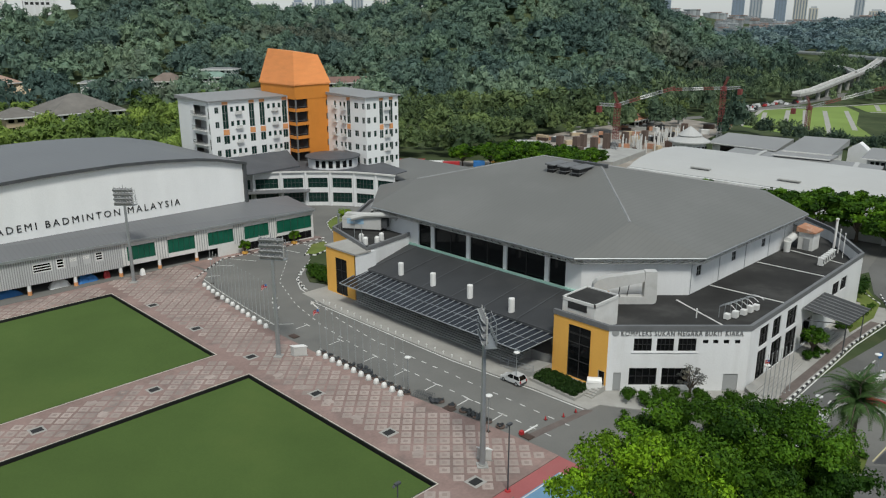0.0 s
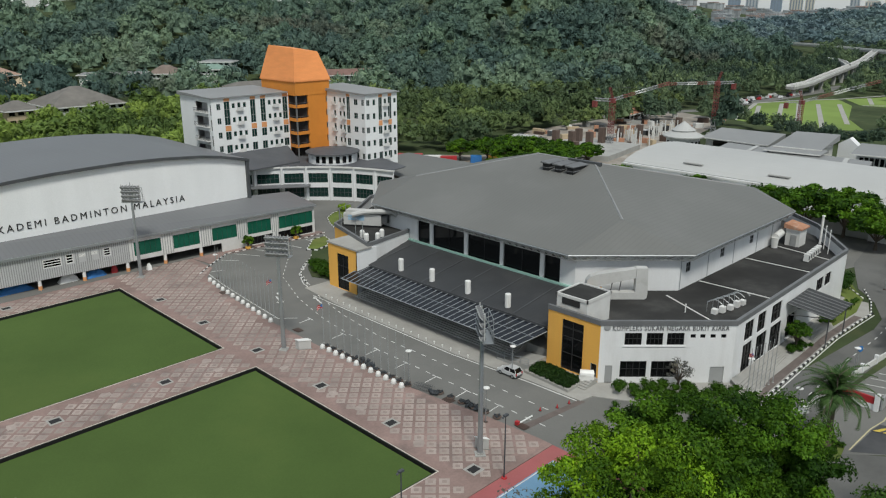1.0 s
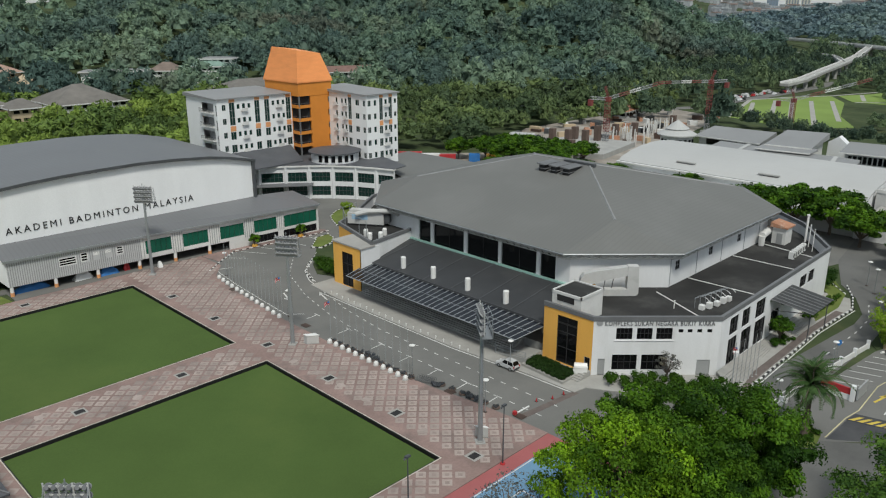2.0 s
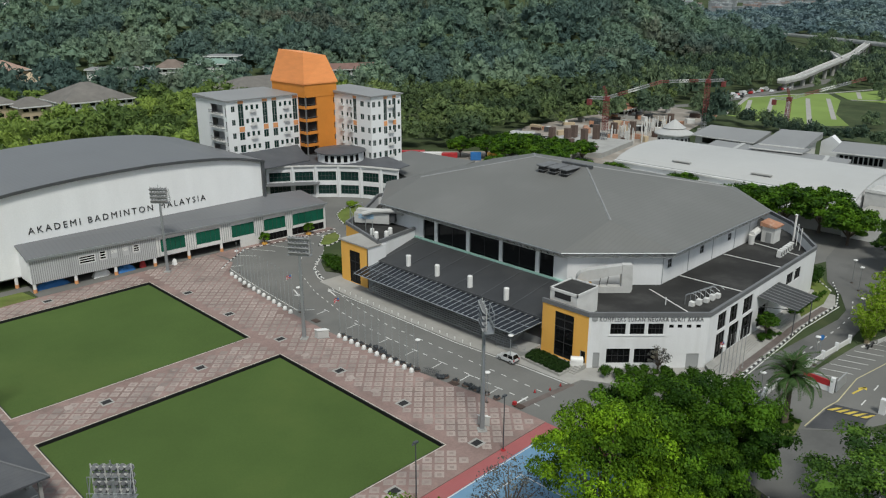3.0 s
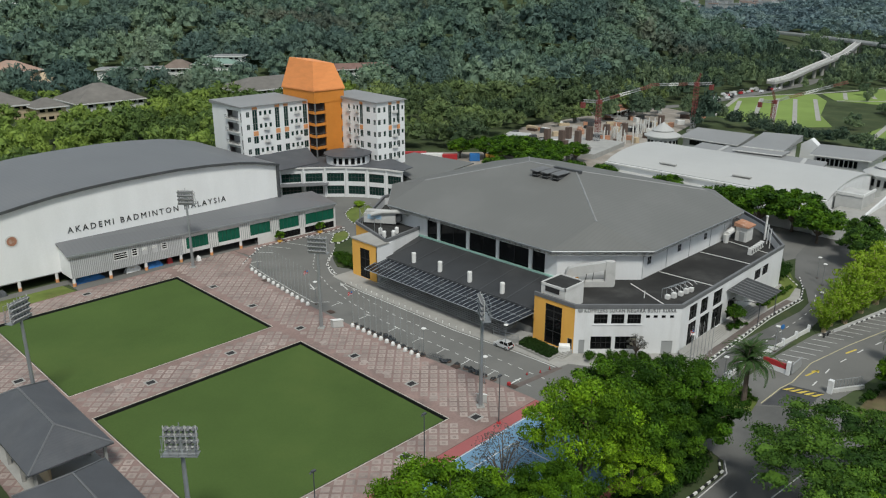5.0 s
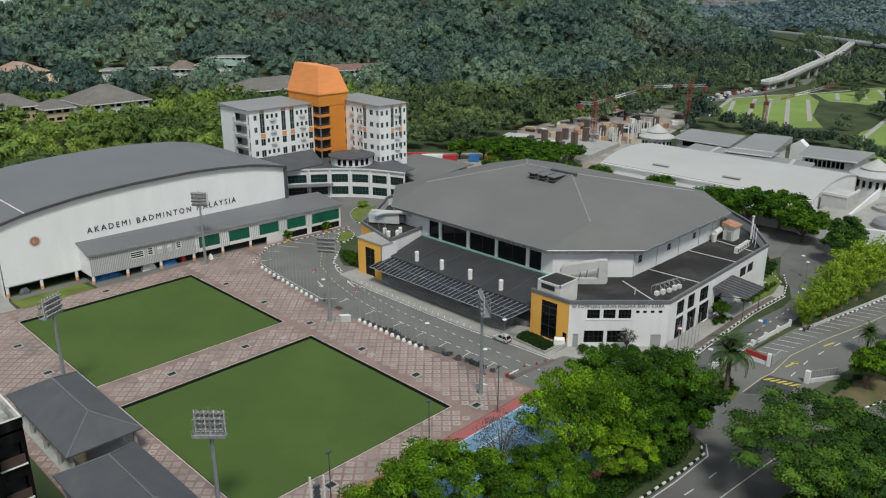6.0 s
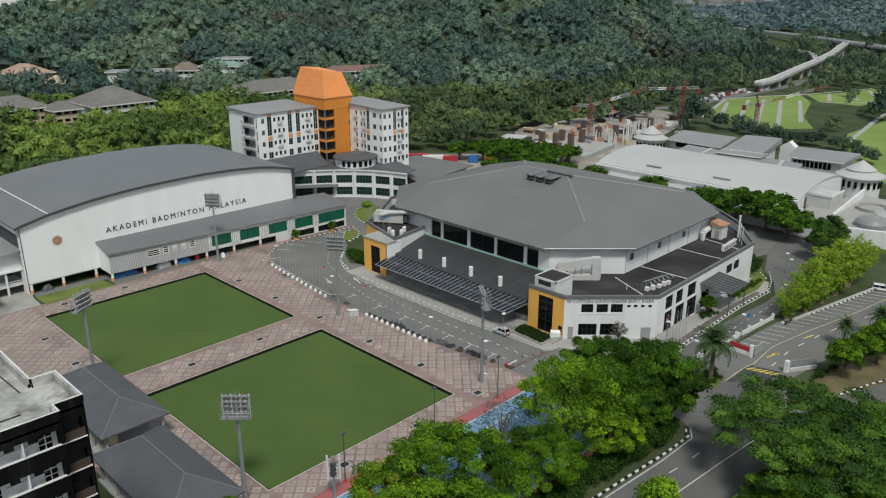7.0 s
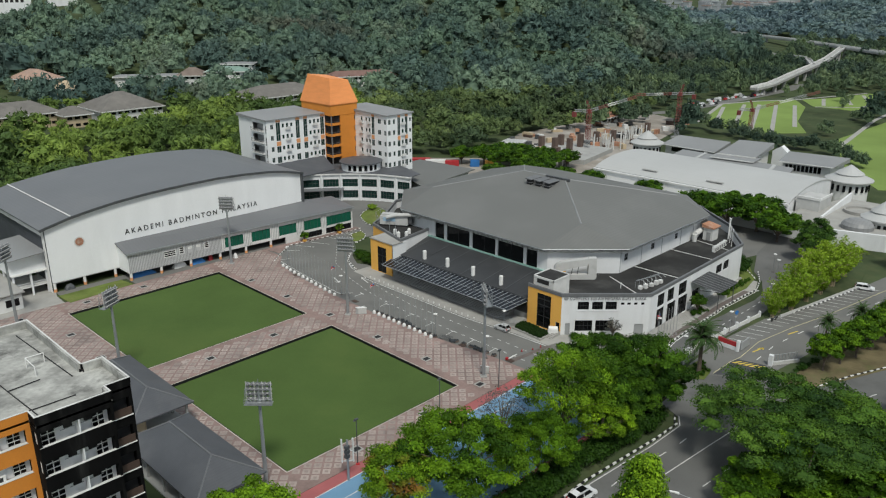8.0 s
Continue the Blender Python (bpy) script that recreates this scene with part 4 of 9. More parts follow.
part("parapet_band", MB().wall(w_, 0, w_.n, PAR - 0.75, PAR, -0.4, 0.1), "band", arena)

# entrance canopy roof, glass pergola, steps and back wall of the porch
CL = [(34, 14.4), (34, -31), (46.8, -31), (46.8, 16.2)]
can = part("canopy_roof", MB().prism(CL, [5.55, 5.55, 7.5, 7.5], [5.75, 5.75, 7.7, 7.7]), "roof_dark", arena, "black metal canopy roof")
part("canopy_trim", MB().box(46.3, -25.5, 7.55, 46.8, 18, 7.95), "green_trim", arena, "pale green flashing")
part("canopy_fascia", MB().box(33.85, -31, 5.3, 34, 14.4, 5.8), "steel_dk", can)
for yy in (5.7, -2.7, -11.6, -20.7):
    vt = MB()
    vt.lathe(35.6, yy, [(0.52, 5.7), (0.52, 8.1), (0.48, 8.25), (0.2, 8.32)], 14)
    part("vent_pipe", vt, "lamp_white", arena, "white cylindrical vent pipe")
for i in range(7):
    yy = 13.0 - i * 7.2
    part("canopy_seam", MB().slab([(34.1, yy - 0.15, 5.8), (46.4, yy - 0.15, 7.68), (46.4, yy + 0.15, 7.68), (34.1, yy + 0.15, 5.8)], (0, 0, 0.04)), "steel_dk", can)
pg = MB()
pg.slab([(27.2, 13.3, 4.45), (27.2, -29.8, 4.45), (34, -31, 5.35), (34, 14.2, 5.35)], (0, 0, 0.06))
perg = part("pergola_glazing", pg, "pergola", arena, "grey tinted glass awning")
rails = MB()
n = 34
for i in range(n + 1):
    f = i / n
    rails.tube((27.2, 13.3 - f * 43.1, 4.56), (34, 14.2 - f * 45.2, 5.46), 0.07, n=4)
for f in (0.0, 0.5, 1.0):
    rails.tube((27.2 + 6.8 * f, 13.3 + 0.9 * f, 4.54 + 0.9 * f), (27.2 + 6.8 * f, -29.8 - 1.2 * f, 4.54 + 0.9 * f), 0.04 if f else 0.1, n=4)
part("awning_rail", rails, "steel", perg, "pale steel glazing bars")
for i in range(9):
    part("entrance_step", MB().box(30.2 + i * 0.45, -26, 0.12 + 0.17 * i, 41, 12.9, 0.12 + 0.17 * (i + 1)), "concrete", arena)
part("porch_floor", MB().box(34.3, -31, 0.1, 46.8, 13.4, 1.65), "concrete", arena)
for i in range(8):
    part("porch_column", MB().box(37.8, 11.5 - i * 5.6, 1.6, 38.5, 12.2 - i * 5.6, 6.2), "concrete", arena)
rampw = MB()
rampw.prism([(28.6, -24.5), (28.6, -31), (33, -31), (33, -24.5)], 0.1, [0.3, 1.2, 1.2, 0.3])
part("ramp", rampw, "concrete", arena)
rr = MB()
for yy in (-24.5, -26.1, -27.7, -29.3, -30.9):
    rr.tube((28.7, yy, 0.2), (28.7, yy, 2.1), 0.05, n=4)
rr.tube((28.7, -24.5, 1.4), (28.7, -30.9, 2.1), 0.05, n=4).tube((28.7, -24.5, 0.9), (28.7, -30.9, 1.6), 0.04, n=4)
part("handrail", rr, "steel", arena)

# windows, doors and lettering of the lower walls
for h in up_w:
    window(arena, CHAMF, *h, cols=4, rows=2, depth=0.2, bar=0.06, frame_mat="dark")
for h in tiny:
    window(arena, CHAMF, *h, cols=1, rows=1, depth=0.15, bar=0.05, frame_mat="dark")
for h in low_w:
    window(arena, CHAMF, *h, cols=4, rows=2, depth=0.2, bar=0.07, frame_mat="dark")
for h in doors:
    part("door", MB().wall(CHAMF, *h, -0.2, -0.12), "frame", arena, "grey metal door")
for h in side_up + side_low:
    window(arena, SIDE, *h, cols=3, rows=2, depth=0.25, bar=0.07, frame_mat="dark")
window(arena, SIDE, *side_door[0], cols=4, rows=2, depth=0.6, bar=0.08, frame_mat="dark", name="door", label="glazed entrance door")
for s0_, s1_ in ((3.3, 6.4), (6.5, 9.5), (9.5, 12.6)):
    part("sill", MB().wall(CHAMF, s0_, s1_, 5.95, 6.05, 0, 0.12), "white", arena)
text_part(arena, "KOMPLEKS SUKAN NEGARA BUKIT KIARA", CHAMF, 1.75, 18.7, 8.5, 9.3, "band", label="raised grey wall letter")
lg = MB()
c0 = CHAMF.at(0.95, 0.05)
for r, t in ((0.52, 0.06), (0.3, 0.1)):
    ringp = [(CHAMF.at(0.95 + r * math.cos(k * 0.3927), 0), 8.95 + r * math.sin(k * 0.3927)) for k in range(16)]
    lg.slab([(p[0], p[1], z) for p, z in ringp], (CHAMF.o.x * t, CHAMF.o.y * t, 0))
part("emblem", lg, "frame", arena, "round grey emblem")

# side porch
pr = MB()
pr.slab([(66.0, -54.3, 7.35), (68.7, -60.6, 5.5), (78.2, -60.5, 5.5), (75.2, -54.2, 7.55)], (0, 0, 0.12))
porch = part("porch_roof", pr, mat("ribbed_porch_roof", (0.06, 0.063, 0.066), 0.8, spec=0.15, seams=("X", 0.55, 0.8), vary=0.1), arena, "grey ribbed porch roof on steel struts")
for i in range(8):
    f = i / 7
    part("porch_rib", MB().tube((66 + 9.2 * f, -54.3, 7.47 + 0.2 * f), (68.7 + 9.5 * f, -60.6, 5.62), 0.07, n=4), "band", porch)
for x0, x1 in ((68.9, 67.0), (73.2, 70.8), (77.8, 75.0)):
    part("porch_strut", MB().tube((x1, -54.4, 5.2), (x0, -60.0, 5.5), 0.09, n=5), "steel_dk", porch)
for x, y in ((69.5, -59.9), (77.6, -59.9)):
    part("porch_post", MB().tube((x, y, 0.1), (x, y, 5.5), 0.1, n=6), "steel_dk", porch)
for i in range(6):
    part("porch_step", MB().box(70 - i * 0.1, -55.2 - i * 0.55, 0.93 - i * 0.17, 77, -54.6, 1.1 - i * 0.17), "pave", arena)
for i in range(5):
    part("terrace_step", MB().prism([(46.8, -54.6), (45.4 + 0.1 * i, -56.2 - i * 0.45), (62, -55.6 - i * 0.3), (62, -54.5)], 0.64 - i * 0.13, 0.77 - i * 0.13), "pave", arena)

# deck equipment
for i in range(6):
    x, y = 90.4 + i * 1.45, -48.4 + i * 0.1
    ac = part("condenser", MB().box(x, y, DECK + 0.15, x + 0.7, y + 0.9, DECK + 1.6), "lamp_white", arena, "white air-conditioner condenser")
    part("fan_grille", MB().box(x + 0.1, y - 0.03, DECK + 0.5, x + 0.6, y, DECK + 1.3), "steel_dk", ac)
for i, (x, y) in enumerate(((53.2, -48.3), (54.6, -48.9), (56.6, -49.3), (58.4, -49.5), (60.0, -49.7))):
    part("condenser", MB().box(x, y, DECK + 0.1, x + 0.9, y + 0.8, DECK + 0.9 + 0.2 * (i % 2)), "lamp_white", arena, "white air-conditioner condenser")
hoop = MB()
for i in range(6):
    x = 53.6 + i * 1.4
    pts = [(x, -46.6 - i * 0.25, DECK), (x, -46.6 - i * 0.25, DECK + 1.8), (x + 0.2, -47.3 - i * 0.25, DECK + 2.3), (x + 0.4, -48.2 - i * 0.25, DECK + 2.2), (x + 0.5, -48.9 - i * 0.25, DECK + 1.7)]
    for a, b in zip(pts, pts[1:]):
        hoop.tube(a, b, 0.05, n=4)
for z, dy in ((1.7, 0), (2.2, -0.9)):
    hoop.tube((53.7, -46.6 + dy, DECK + z), (60.7, -47.9 + dy, DECK + z), 0.05, n=4)
part("pipe_frame", hoop, "steel", arena, "grey bent pipe frame")
hut = MB()
hut.box(99.2, -43.2, DECK, 102.6, -40.4, 10.9)
hb = part("roof_hut", hut, "offwhite", arena, "small white rooftop hut with a rusty roof")
part("hut_roof", MB().prism([(98.8, -43.6), (103.0, -43.6), (103.0, -40.0), (98.8, -40.0)], [10.8, 10.8, 10.8, 10.8], [11.1, 11.1, 11.8, 11.8]), "rust", hb)
part("hut_door", MB().box(99.12, -42.6, DECK, 99.2, -41.4, 9.6), "frame", hb)
dd = MB()
dd.tube((95.6, -39.8, 9.4), (100.0, -39.4, 9.7), 0.75, 0.75, 10).tube((95.6, -39.8, 7.3), (95.6, -39.8, 9.4), 0.6, 0.75, 10)
part("air_duct", dd, "offwhite", arena)
for x, y, r, h in ((104.6, -45.4, 0.24, 5.8), (101.6, -47.2, 0.1, 4.6), (98.8, -49.0, 0.08, 4.6), (51.0, -44.3, 0.09, 1.2)):
    part("flue", MB().lathe(x, y, [(r, DECK), (r, DECK + h), (r * 1.4, DECK + h), (r * 1.4, DECK + h + 0.25)], 10), "lamp_white", arena)
hx = Line((40.0, 28.6), (45.8, 19.6))
ah = part("air_handler", MB().wall(hx, 0, 8.2, LEFT_DECK + 0.5, LEFT_DECK + 2.9, -2.6, 0).wall(hx, 0.4, 7.8, LEFT_DECK + 2.9, LEFT_DECK + 3.5, -2.2, -0.4), "duct", arena, "white air handling unit with blue panels")
part("unit_panel", MB().wall(hx, 1.0, 4.6, LEFT_DECK + 1.5, LEFT_DECK + 2.6, 0, 0.05), mat("pale_blue_panel", (0.3, 0.45, 0.58), 0.5), ah, "pale blue panel")
part("unit_base", MB().wall(hx, 0.2, 8.0, LEFT_DECK, LEFT_DECK + 0.5, -2.4, -0.2), "dark", ah)
part("unit_fan", MB().wall(hx, 8.2, 9.4, LEFT_DECK + 0.9, LEFT_DECK + 2.7, -2.2, -0.4), "steel_dk", ah)
elbow = MB()
elbow.sweep([(40.6, 26.4, 12.0), (42.4, 24.6, 12.6), (44.6, 21.4, 12.9), (46.2, 20.0, 12.7), (46.9, 19.4, 12.0)], 0.55, 0.55, 8)
part("air_duct", elbow, "duct", arena, "white bent rooftop air duct")
for k, (x, y) in enumerate(((37.9, 26.6), (39.2, 28.8), (41.0, 31.4), (43.6, 32.4), (46.0, 32.9), (38.2, 22.4), (37.0, 18.6))):
    part("screen_post", MB().tube((x, y, LEFT_DECK), (x, y, 12.6), 0.07, n=5), "steel", arena)
for a, b in zip(((37.0, 18.6), (38.2, 22.4), (37.9, 26.6), (39.2, 28.8), (41.0, 31.4), (43.6, 32.4)), ((38.2, 22.4), (37.9, 26.6), (39.2, 28.8), (41.0, 31.4), (43.6, 32.4), (46.0, 32.9))):
    part("screen_rail", MB().tube((*a, 12.5), (*b, 12.5), 0.05, n=5), "steel", arena)
for x, y in ((36.6, 17.0), (37.6, 19.5), (38.5, 15.8), (40.8, 17.2)):
    part("condenser", MB().lathe(x, y, [(0.5, LEFT_DECK), (0.5, LEFT_DECK + 1.3), (0.35, LEFT_DECK + 1.5)], 10), "lamp_white", arena)

# ---- badminton hall ----
hall = thing("badminton_hall", "white badminton hall with a curved grey roof raised on short posts", "sports hall", at=(2, 90, 0))
HW = Line((-37.3, 66), (39.6, 66))
arc = [(-37.3, 17.2), (-31, 18.7), (-26, 19.5), (-19.3, 20.4), (-12.3, 21.0), (-5, 21.4), (2.7, 21.6), (10.8, 21.7), (19.3, 21.4), (28, 20.75), (33, 20.0), (39.6, 18.55)]
hw = MB()
hw.slab([(-37.3, 66.4, 2.6), (39.6, 66.4, 2.2)] + [(x, 66.4, z) for x, z in arc[::-1]], (0, -0.4, 0))
part("front_wall", hw, "panel", hall, "white panelled front wall")
end_m = mat("dark_end_cladding", (0.06, 0.065, 0.075), 0.6)
for x in (-37.3, 39.2):
    z = 17.2 if x < 0 else 18.6
    hw = MB().slab([(x, 66.4, 2.2 if x < 0 else 0), (x, 111, 2.2 if x < 0 else 0), (x, 111, z), (x, 66.4, z)], (0.4, 0, 0))
    part("end_wall", hw, end_m, hall, "dark grey end cladding")
part("back_wall", MB().slab([(-37, 111, 0), (39.3, 111, 0)] + [(x, 111, z) for x, z in arc[::-1]], (0, 0.4, 0)), "panel", hall)
part("floor_slab", MB().box(-37.2, 66.4, 2.2, 39.2, 111, 2.7), "concrete", hall)
hr = MB()
arc2 = [(-38.6, 16.8)] + arc + [(40.4, 18.3)]
top = [(x, 65.2, z + 0.35) for x, z in arc2]
bot = [(x, 112, z + 0.35) for x, z in arc2]
n = len(arc2)
hr.add([*top, *bot, *[(x, y, z - 0.4) for x, y, z in top], *[(x, y, z - 0.4) for x, y, z in bot]],
       [(i, i + 1, n + i + 1, n + i) for i in range(n - 1)] + [(2 * n + i + 1, 2 * n + i, 3 * n + i, 3 * n + i + 1) for i in range(n - 1)]
       + [(2 * n + i, 2 * n + i + 1, i + 1, i) for i in range(n - 1)] + [(n + i, n + i + 1, 3 * n + i + 1, 3 * n + i) for i in range(n - 1)]
       + [(0, n, 3 * n, 2 * n), (n - 1, 3 * n - 1, 4 * n - 1, 2 * n - 1)])
hroof = part("roof", hr, "roof2", hall, "curved grey metal roof")
part("roof_verge", MB().slab([(x, 65.15, z + 0.4) for x, z in arc2] + [(x, 65.15, z - 0.25) for x, z in arc2[::-1]], (0, 0.25, 0)), "steel_dk", hroof)
part("roof_band", MB().slab([(-31.0, 65.2, 19.16), (-30.7, 65.2, 19.23), (-30.7, 112, 19.23), (-31.0, 112, 19.16)], (0, 0, 0.08)), "offwhite", hroof)
part("clerestory", MB().box(-38.0, 66.5, 15.2, -37.5, 110, 16.6), "offwhite", hall, "pale eaves gutter box")
part("downpipe", MB().box(39.6, 65.3, 8.9, 40.3, 66.2, 18.6), "steel_dk", hall)
text_part(hall, "AKADEMI BADMINTON MALAYSIA", HW, 19.8, 60.7, 11.15, 12.6, "black", label="black wall letter", gap=1.42)
em = MB()
for r, t, mi in ((1.35, 0.08, 0), (1.05, 0.12, 1), (0.6, 0.15, 2)):
    em.slab([(-29.4 + r * math.cos(k * 0.2618), 66 - t, 12.0 + r * math.sin(k * 0.2618)) for k in range(24)], (0, t - 0.01, 0), mi)
part("emblem", em, ["offwhite", "terracotta", "rust"], hall, "round red and grey emblem")
# lean-to along the front
LT = Line((-20, 60.3), (51.5, 55.4))
lt_w = [(9.6, 13.0, 4.3, 6.0), (13.9, 15.3, 4.4, 6.3), (16.4, 17.6, 5.3, 6.0), (18.8, 20.0, 5.3, 6.0), (21.2, 22.6, 4.5, 6.2)]
gr_w = [(27.4, 33.2, 3.2, 6.2), (35.9, 41.9, 3.1, 6.1), (44.9, 50.9, 3.0, 6.0), (53.6, 59.7, 2.9, 5.9), (61.8, 71.1, 2.8, 5.8)]
lb = MB()
holed_wall(lb, LT, 2.1, 7.35, lt_w, 0.25, 0, 26.4)
part("cladding", lb, mat("corrugated_cladding", (0.56, 0.57, 0.575), 0.45, 0.2, vary=0.06, seams=("X", 0.32, 0.9), bump_s=0.4), hall, "grey corrugated metal cladding")
rb_ = MB()
for s in np.arange(0.15, 26.3, 0.42):
    if any(a - 0.15 < s < b + 0.1 for a, b, _, _ in lt_w):
        rb_.wall(LT, s, s + 0.16, 2.1, 4.2, 0, 0.06).wall(LT, s, s + 0.16, 6.4, 7.3, 0, 0.06)
    else:
        rb_.wall(LT, s, s + 0.16, 2.1, 7.3, 0, 0.06)
part("cladding_rib", rb_, "frame", hall)
lb = MB()
holed_wall(lb, LT, 2.2, 7.0, gr_w, 0.3, 26.4, LT.n)
part("lean_to_wall", lb, "offwhite", hall, "pale grey upper wall")
for s in np.arange(26.9, 71.2, 0.55):
    if not any(a - 0.1 < s < b + 0.1 for a, b, _, _ in gr_w):
        part("wall_fin", MB().wall(LT, s, s + 0.13, 2.3, 6.9, 0, 0.07), "frame", hall)
green_frame = mat("dark_green_frame", (0.03, 0.1, 0.075), 0.5)
for h in gr_w:
    window(hall, LT, *h, cols=5, rows=1, glass="glass_green", frame_mat=green_frame, depth=0.12, bar=0.06, label="green tinted glazing")
for h in lt_w:
    window(hall, LT, *h, cols=1, rows=3, glass="glass", frame_mat="lamp_white", depth=0.1, bar=0.14, label="louvred window in a white frame")
part("lean_to_end", MB().prism([(-20.2, 60.3), (-20.2, 66), (-20, 66), (-20, 60.3)], 2.2, [7.5, 9.3, 9.3, 7.5]), "panel", hall)
lr = MB()
lr.slab([(-20.6, 59.8, 7.5), (51.8, 54.8, 7.0), (51.8, 66.5, 8.4), (40.6, 66.5, 9.1), (-20.6, 66, 9.3)], (0, 0, 0.25))
part("lean_to_roof", lr, "roof2", hall, "grey metal lean-to roof")
part("lean_to_fascia", MB().slab([(-20.6, 59.75, 7.25), (51.8, 54.75, 6.75), (51.8, 54.75, 7.27), (-20.6, 59.75, 7.77)], (0, 0.15, 0)), "steel", hall)
part("lean_to_end", MB().box(51.2, 55.5, 0, 51.5, 66, 6.6), "offwhite", hall)
lw_ = MB()
holed_wall(lw_, LT, 0.1, 2.2, [(54, 60, 0.3, 2.1), (61.5, 71.0, 0.3, 2.1)], 0.3, 47.0, LT.n)
part("ground_wall", lw_, "offwhite", hall)
for h in ((54, 60, 0.3, 2.1), (61.5, 71.0, 0.3, 2.1)):
    window(hall, LT, *h, cols=6, rows=1, glass="glass", frame_mat="dark", depth=0.15)
part("under_floor", MB().prism([(-20, 60.4), (51, 55.7), (51, 66), (-20, 66)], 2.2, 2.4), "concrete", hall)
part("undercroft_wall", MB().box(-36, 100, 0.1, 50, 100.3, 2.2), "concrete", hall)
for w, ss_, t in ((LT, (0.4, 8.6, 17.0, 25.8, 33.9, 42.1), -0.35), (HW, (0.4, 7.9, 16.0), -0.3)):
    for s in ss_:
        c = w.at(s, t)
        po = MB().lathe(c[0], c[1], [(0.36, 0.9), (0.36, 2.4)], 10)
        pob = part("post", po, "lamp_white", hall, "white post with an orange foot")
        part("post_base", MB().lathe(c[0], c[1], [(0.4, 0.1), (0.4, 0.9)], 10), "peach", pob)
# end balcony and stair of the hall
part("gallery_floor", MB().box(-46, 68, 2.3, -37.3, 76, 2.5), "offwhite", hall)
part("gallery_floor", MB().box(-46, 67.6, 6.0, -37.3, 84, 6.2), "offwhite", hall)
for x, y in ((-45.6, 68.2), (-41.5, 68.2), (-37.8, 68.2), (-45.6, 75), (-45.6, 82)):
    part("gallery_post", MB().box(x - 0.22, y - 0.22, 0, x + 0.22, y + 0.22, 6.0), "white", hall)
for z in (3.0, 3.45):
    part("gallery_rail", MB().box(-45.4, 68.15, z, -38.0, 68.25, z + 0.1), "white", hall)
part("gallery_roof", MB().prism([(-46.6, 67), (-37.4, 67), (-37.4, 86), (-46.6, 86)], [10.2, 10.9, 10.9, 10.2], [10.4, 11.1, 11.1, 10.4]), "roof_pale", hall)
for y in (66.4, 67.2):
    part("downpipe", MB().box(-37.75, y, 0.1, -37.5, y + 0.25, 17.0), "lamp_white", hall)
part("gallery_wall", MB().box(-46, 69, 6.2, -37.4, 85, 10.3), "panel", hall)

# ---- hotel block ----
hotel = thing("hotel", "white seven-storey hotel with an orange stair tower", "hotel", at=(75, 95, 0))
FL = [26.9, 22.9, 18.9, 15.0, 11.1, 7.2]
LWS, LWW = Line((51, 101), (76.4, 101)), Line((51, 119), (51, 101))
RWW, RWS = Line((88, 104), (88, 79)), Line((88, 79), (100.4, 79))
HT = 29.3


def hotel_wall(w, strips, smalls, ledges, wide, bottom=0.0):
    """One face: tall glazed strips, small windows, plant ledges and wide windows, given by their place along the wall."""
    holes, peach, dark = [], [], []
    for s, wd in strips:
        for k, (a, b) in enumerate(((21.6, 28.2), (17.4, 19.7), (13.6, 15.9), (9.7, 12.0))):
            holes.append((s - wd / 2, s + wd / 2, a, b, 3 if k == 0 else 1))
        peach += [(s - wd / 2, s + wd / 2, 28.3, 29.1), (s - wd / 2, s + wd / 2, 19.9, 21.4)]
    for s in smalls:
        for z in FL:
            holes.append((s - 0.48, s + 0.48, z - 0.7, z + 0.7, 1))
    for s, wd in wide:
        for z in FL:
            holes.append((s - wd / 2, s + wd / 2, z - 0.85, z + 0.85, 1))
    for s in ledges:
        for z in FL:
            holes.append((s - 0.5, s + 0.5, z - 1.3, z + 0.8, 1))
    mb = MB()
    holed_wall(mb, w, bottom, HT, [h[:4] for h in holes], 0.35)
    part("wall", mb, "panel", hotel)
    for h in holes:
        window(hotel, w, *h[:4], cols=2 if h[1] - h[0] > 1.1 else 1, rows=h[4], glass="glass_deep", depth=0.18, bar=0.08)
    for p in peach:
        part("panel", MB().wall(w, p[0], p[1], p[2], p[3], 0.0, 0.06), "peach", hotel, "peach painted spandrel panel")
    for s in ledges:
        for z in FL:
            lg_ = part("ledge", MB().wall(w, s - 1.0, s + 1.0, z - 1.45, z - 1.25, 0, 0.7).wall(w, s - 1.0, s + 1.0, z - 1.25, z - 0.5, 0.6, 0.7), "offwhite", hotel, "plant ledge with a condenser")
            part("condenser", MB().wall(w, s - 0.4, s + 0.4, z - 1.25, z - 0.55, 0.15, 0.5), "concrete", lg_)


hotel_wall(LWS, [(4.8, 1.8), (13.2, 1.7), (16.6, 1.7), (24.2, 1.7)], [6.9, 10.5, 18.8, 22.4], [8.7, 20.6], [(2.2, 1.2)])
hotel_wall(RWW, [(17.0, 1.6)], [13.2], [15.0, 10.5], [(20.6, 1.8), (23.8, 1.2)])
hotel_wall(RWS, [(5.8, 1.4), (9.5, 1.4)], [11.5], [7.7], [(1.1, 1.2), (3.4, 1.0)])
wl = MB()
rec = [(9.0, 16.0, z - 1.5, z + 1.2) for z in FL[:5]]
slots = [(17.0, 17.7, a, a + 3.0) for a in (12.0, 16.0, 20.4, 24.6)]
holed_wall(wl, LWW, 0, HT, rec + slots, 0.35)
part("wall", wl, "panel", hotel)
for h in slots:
    window(hotel, LWW, *h, cols=1, rows=2, glass="glass_deep", depth=0.18, bar=0.08)
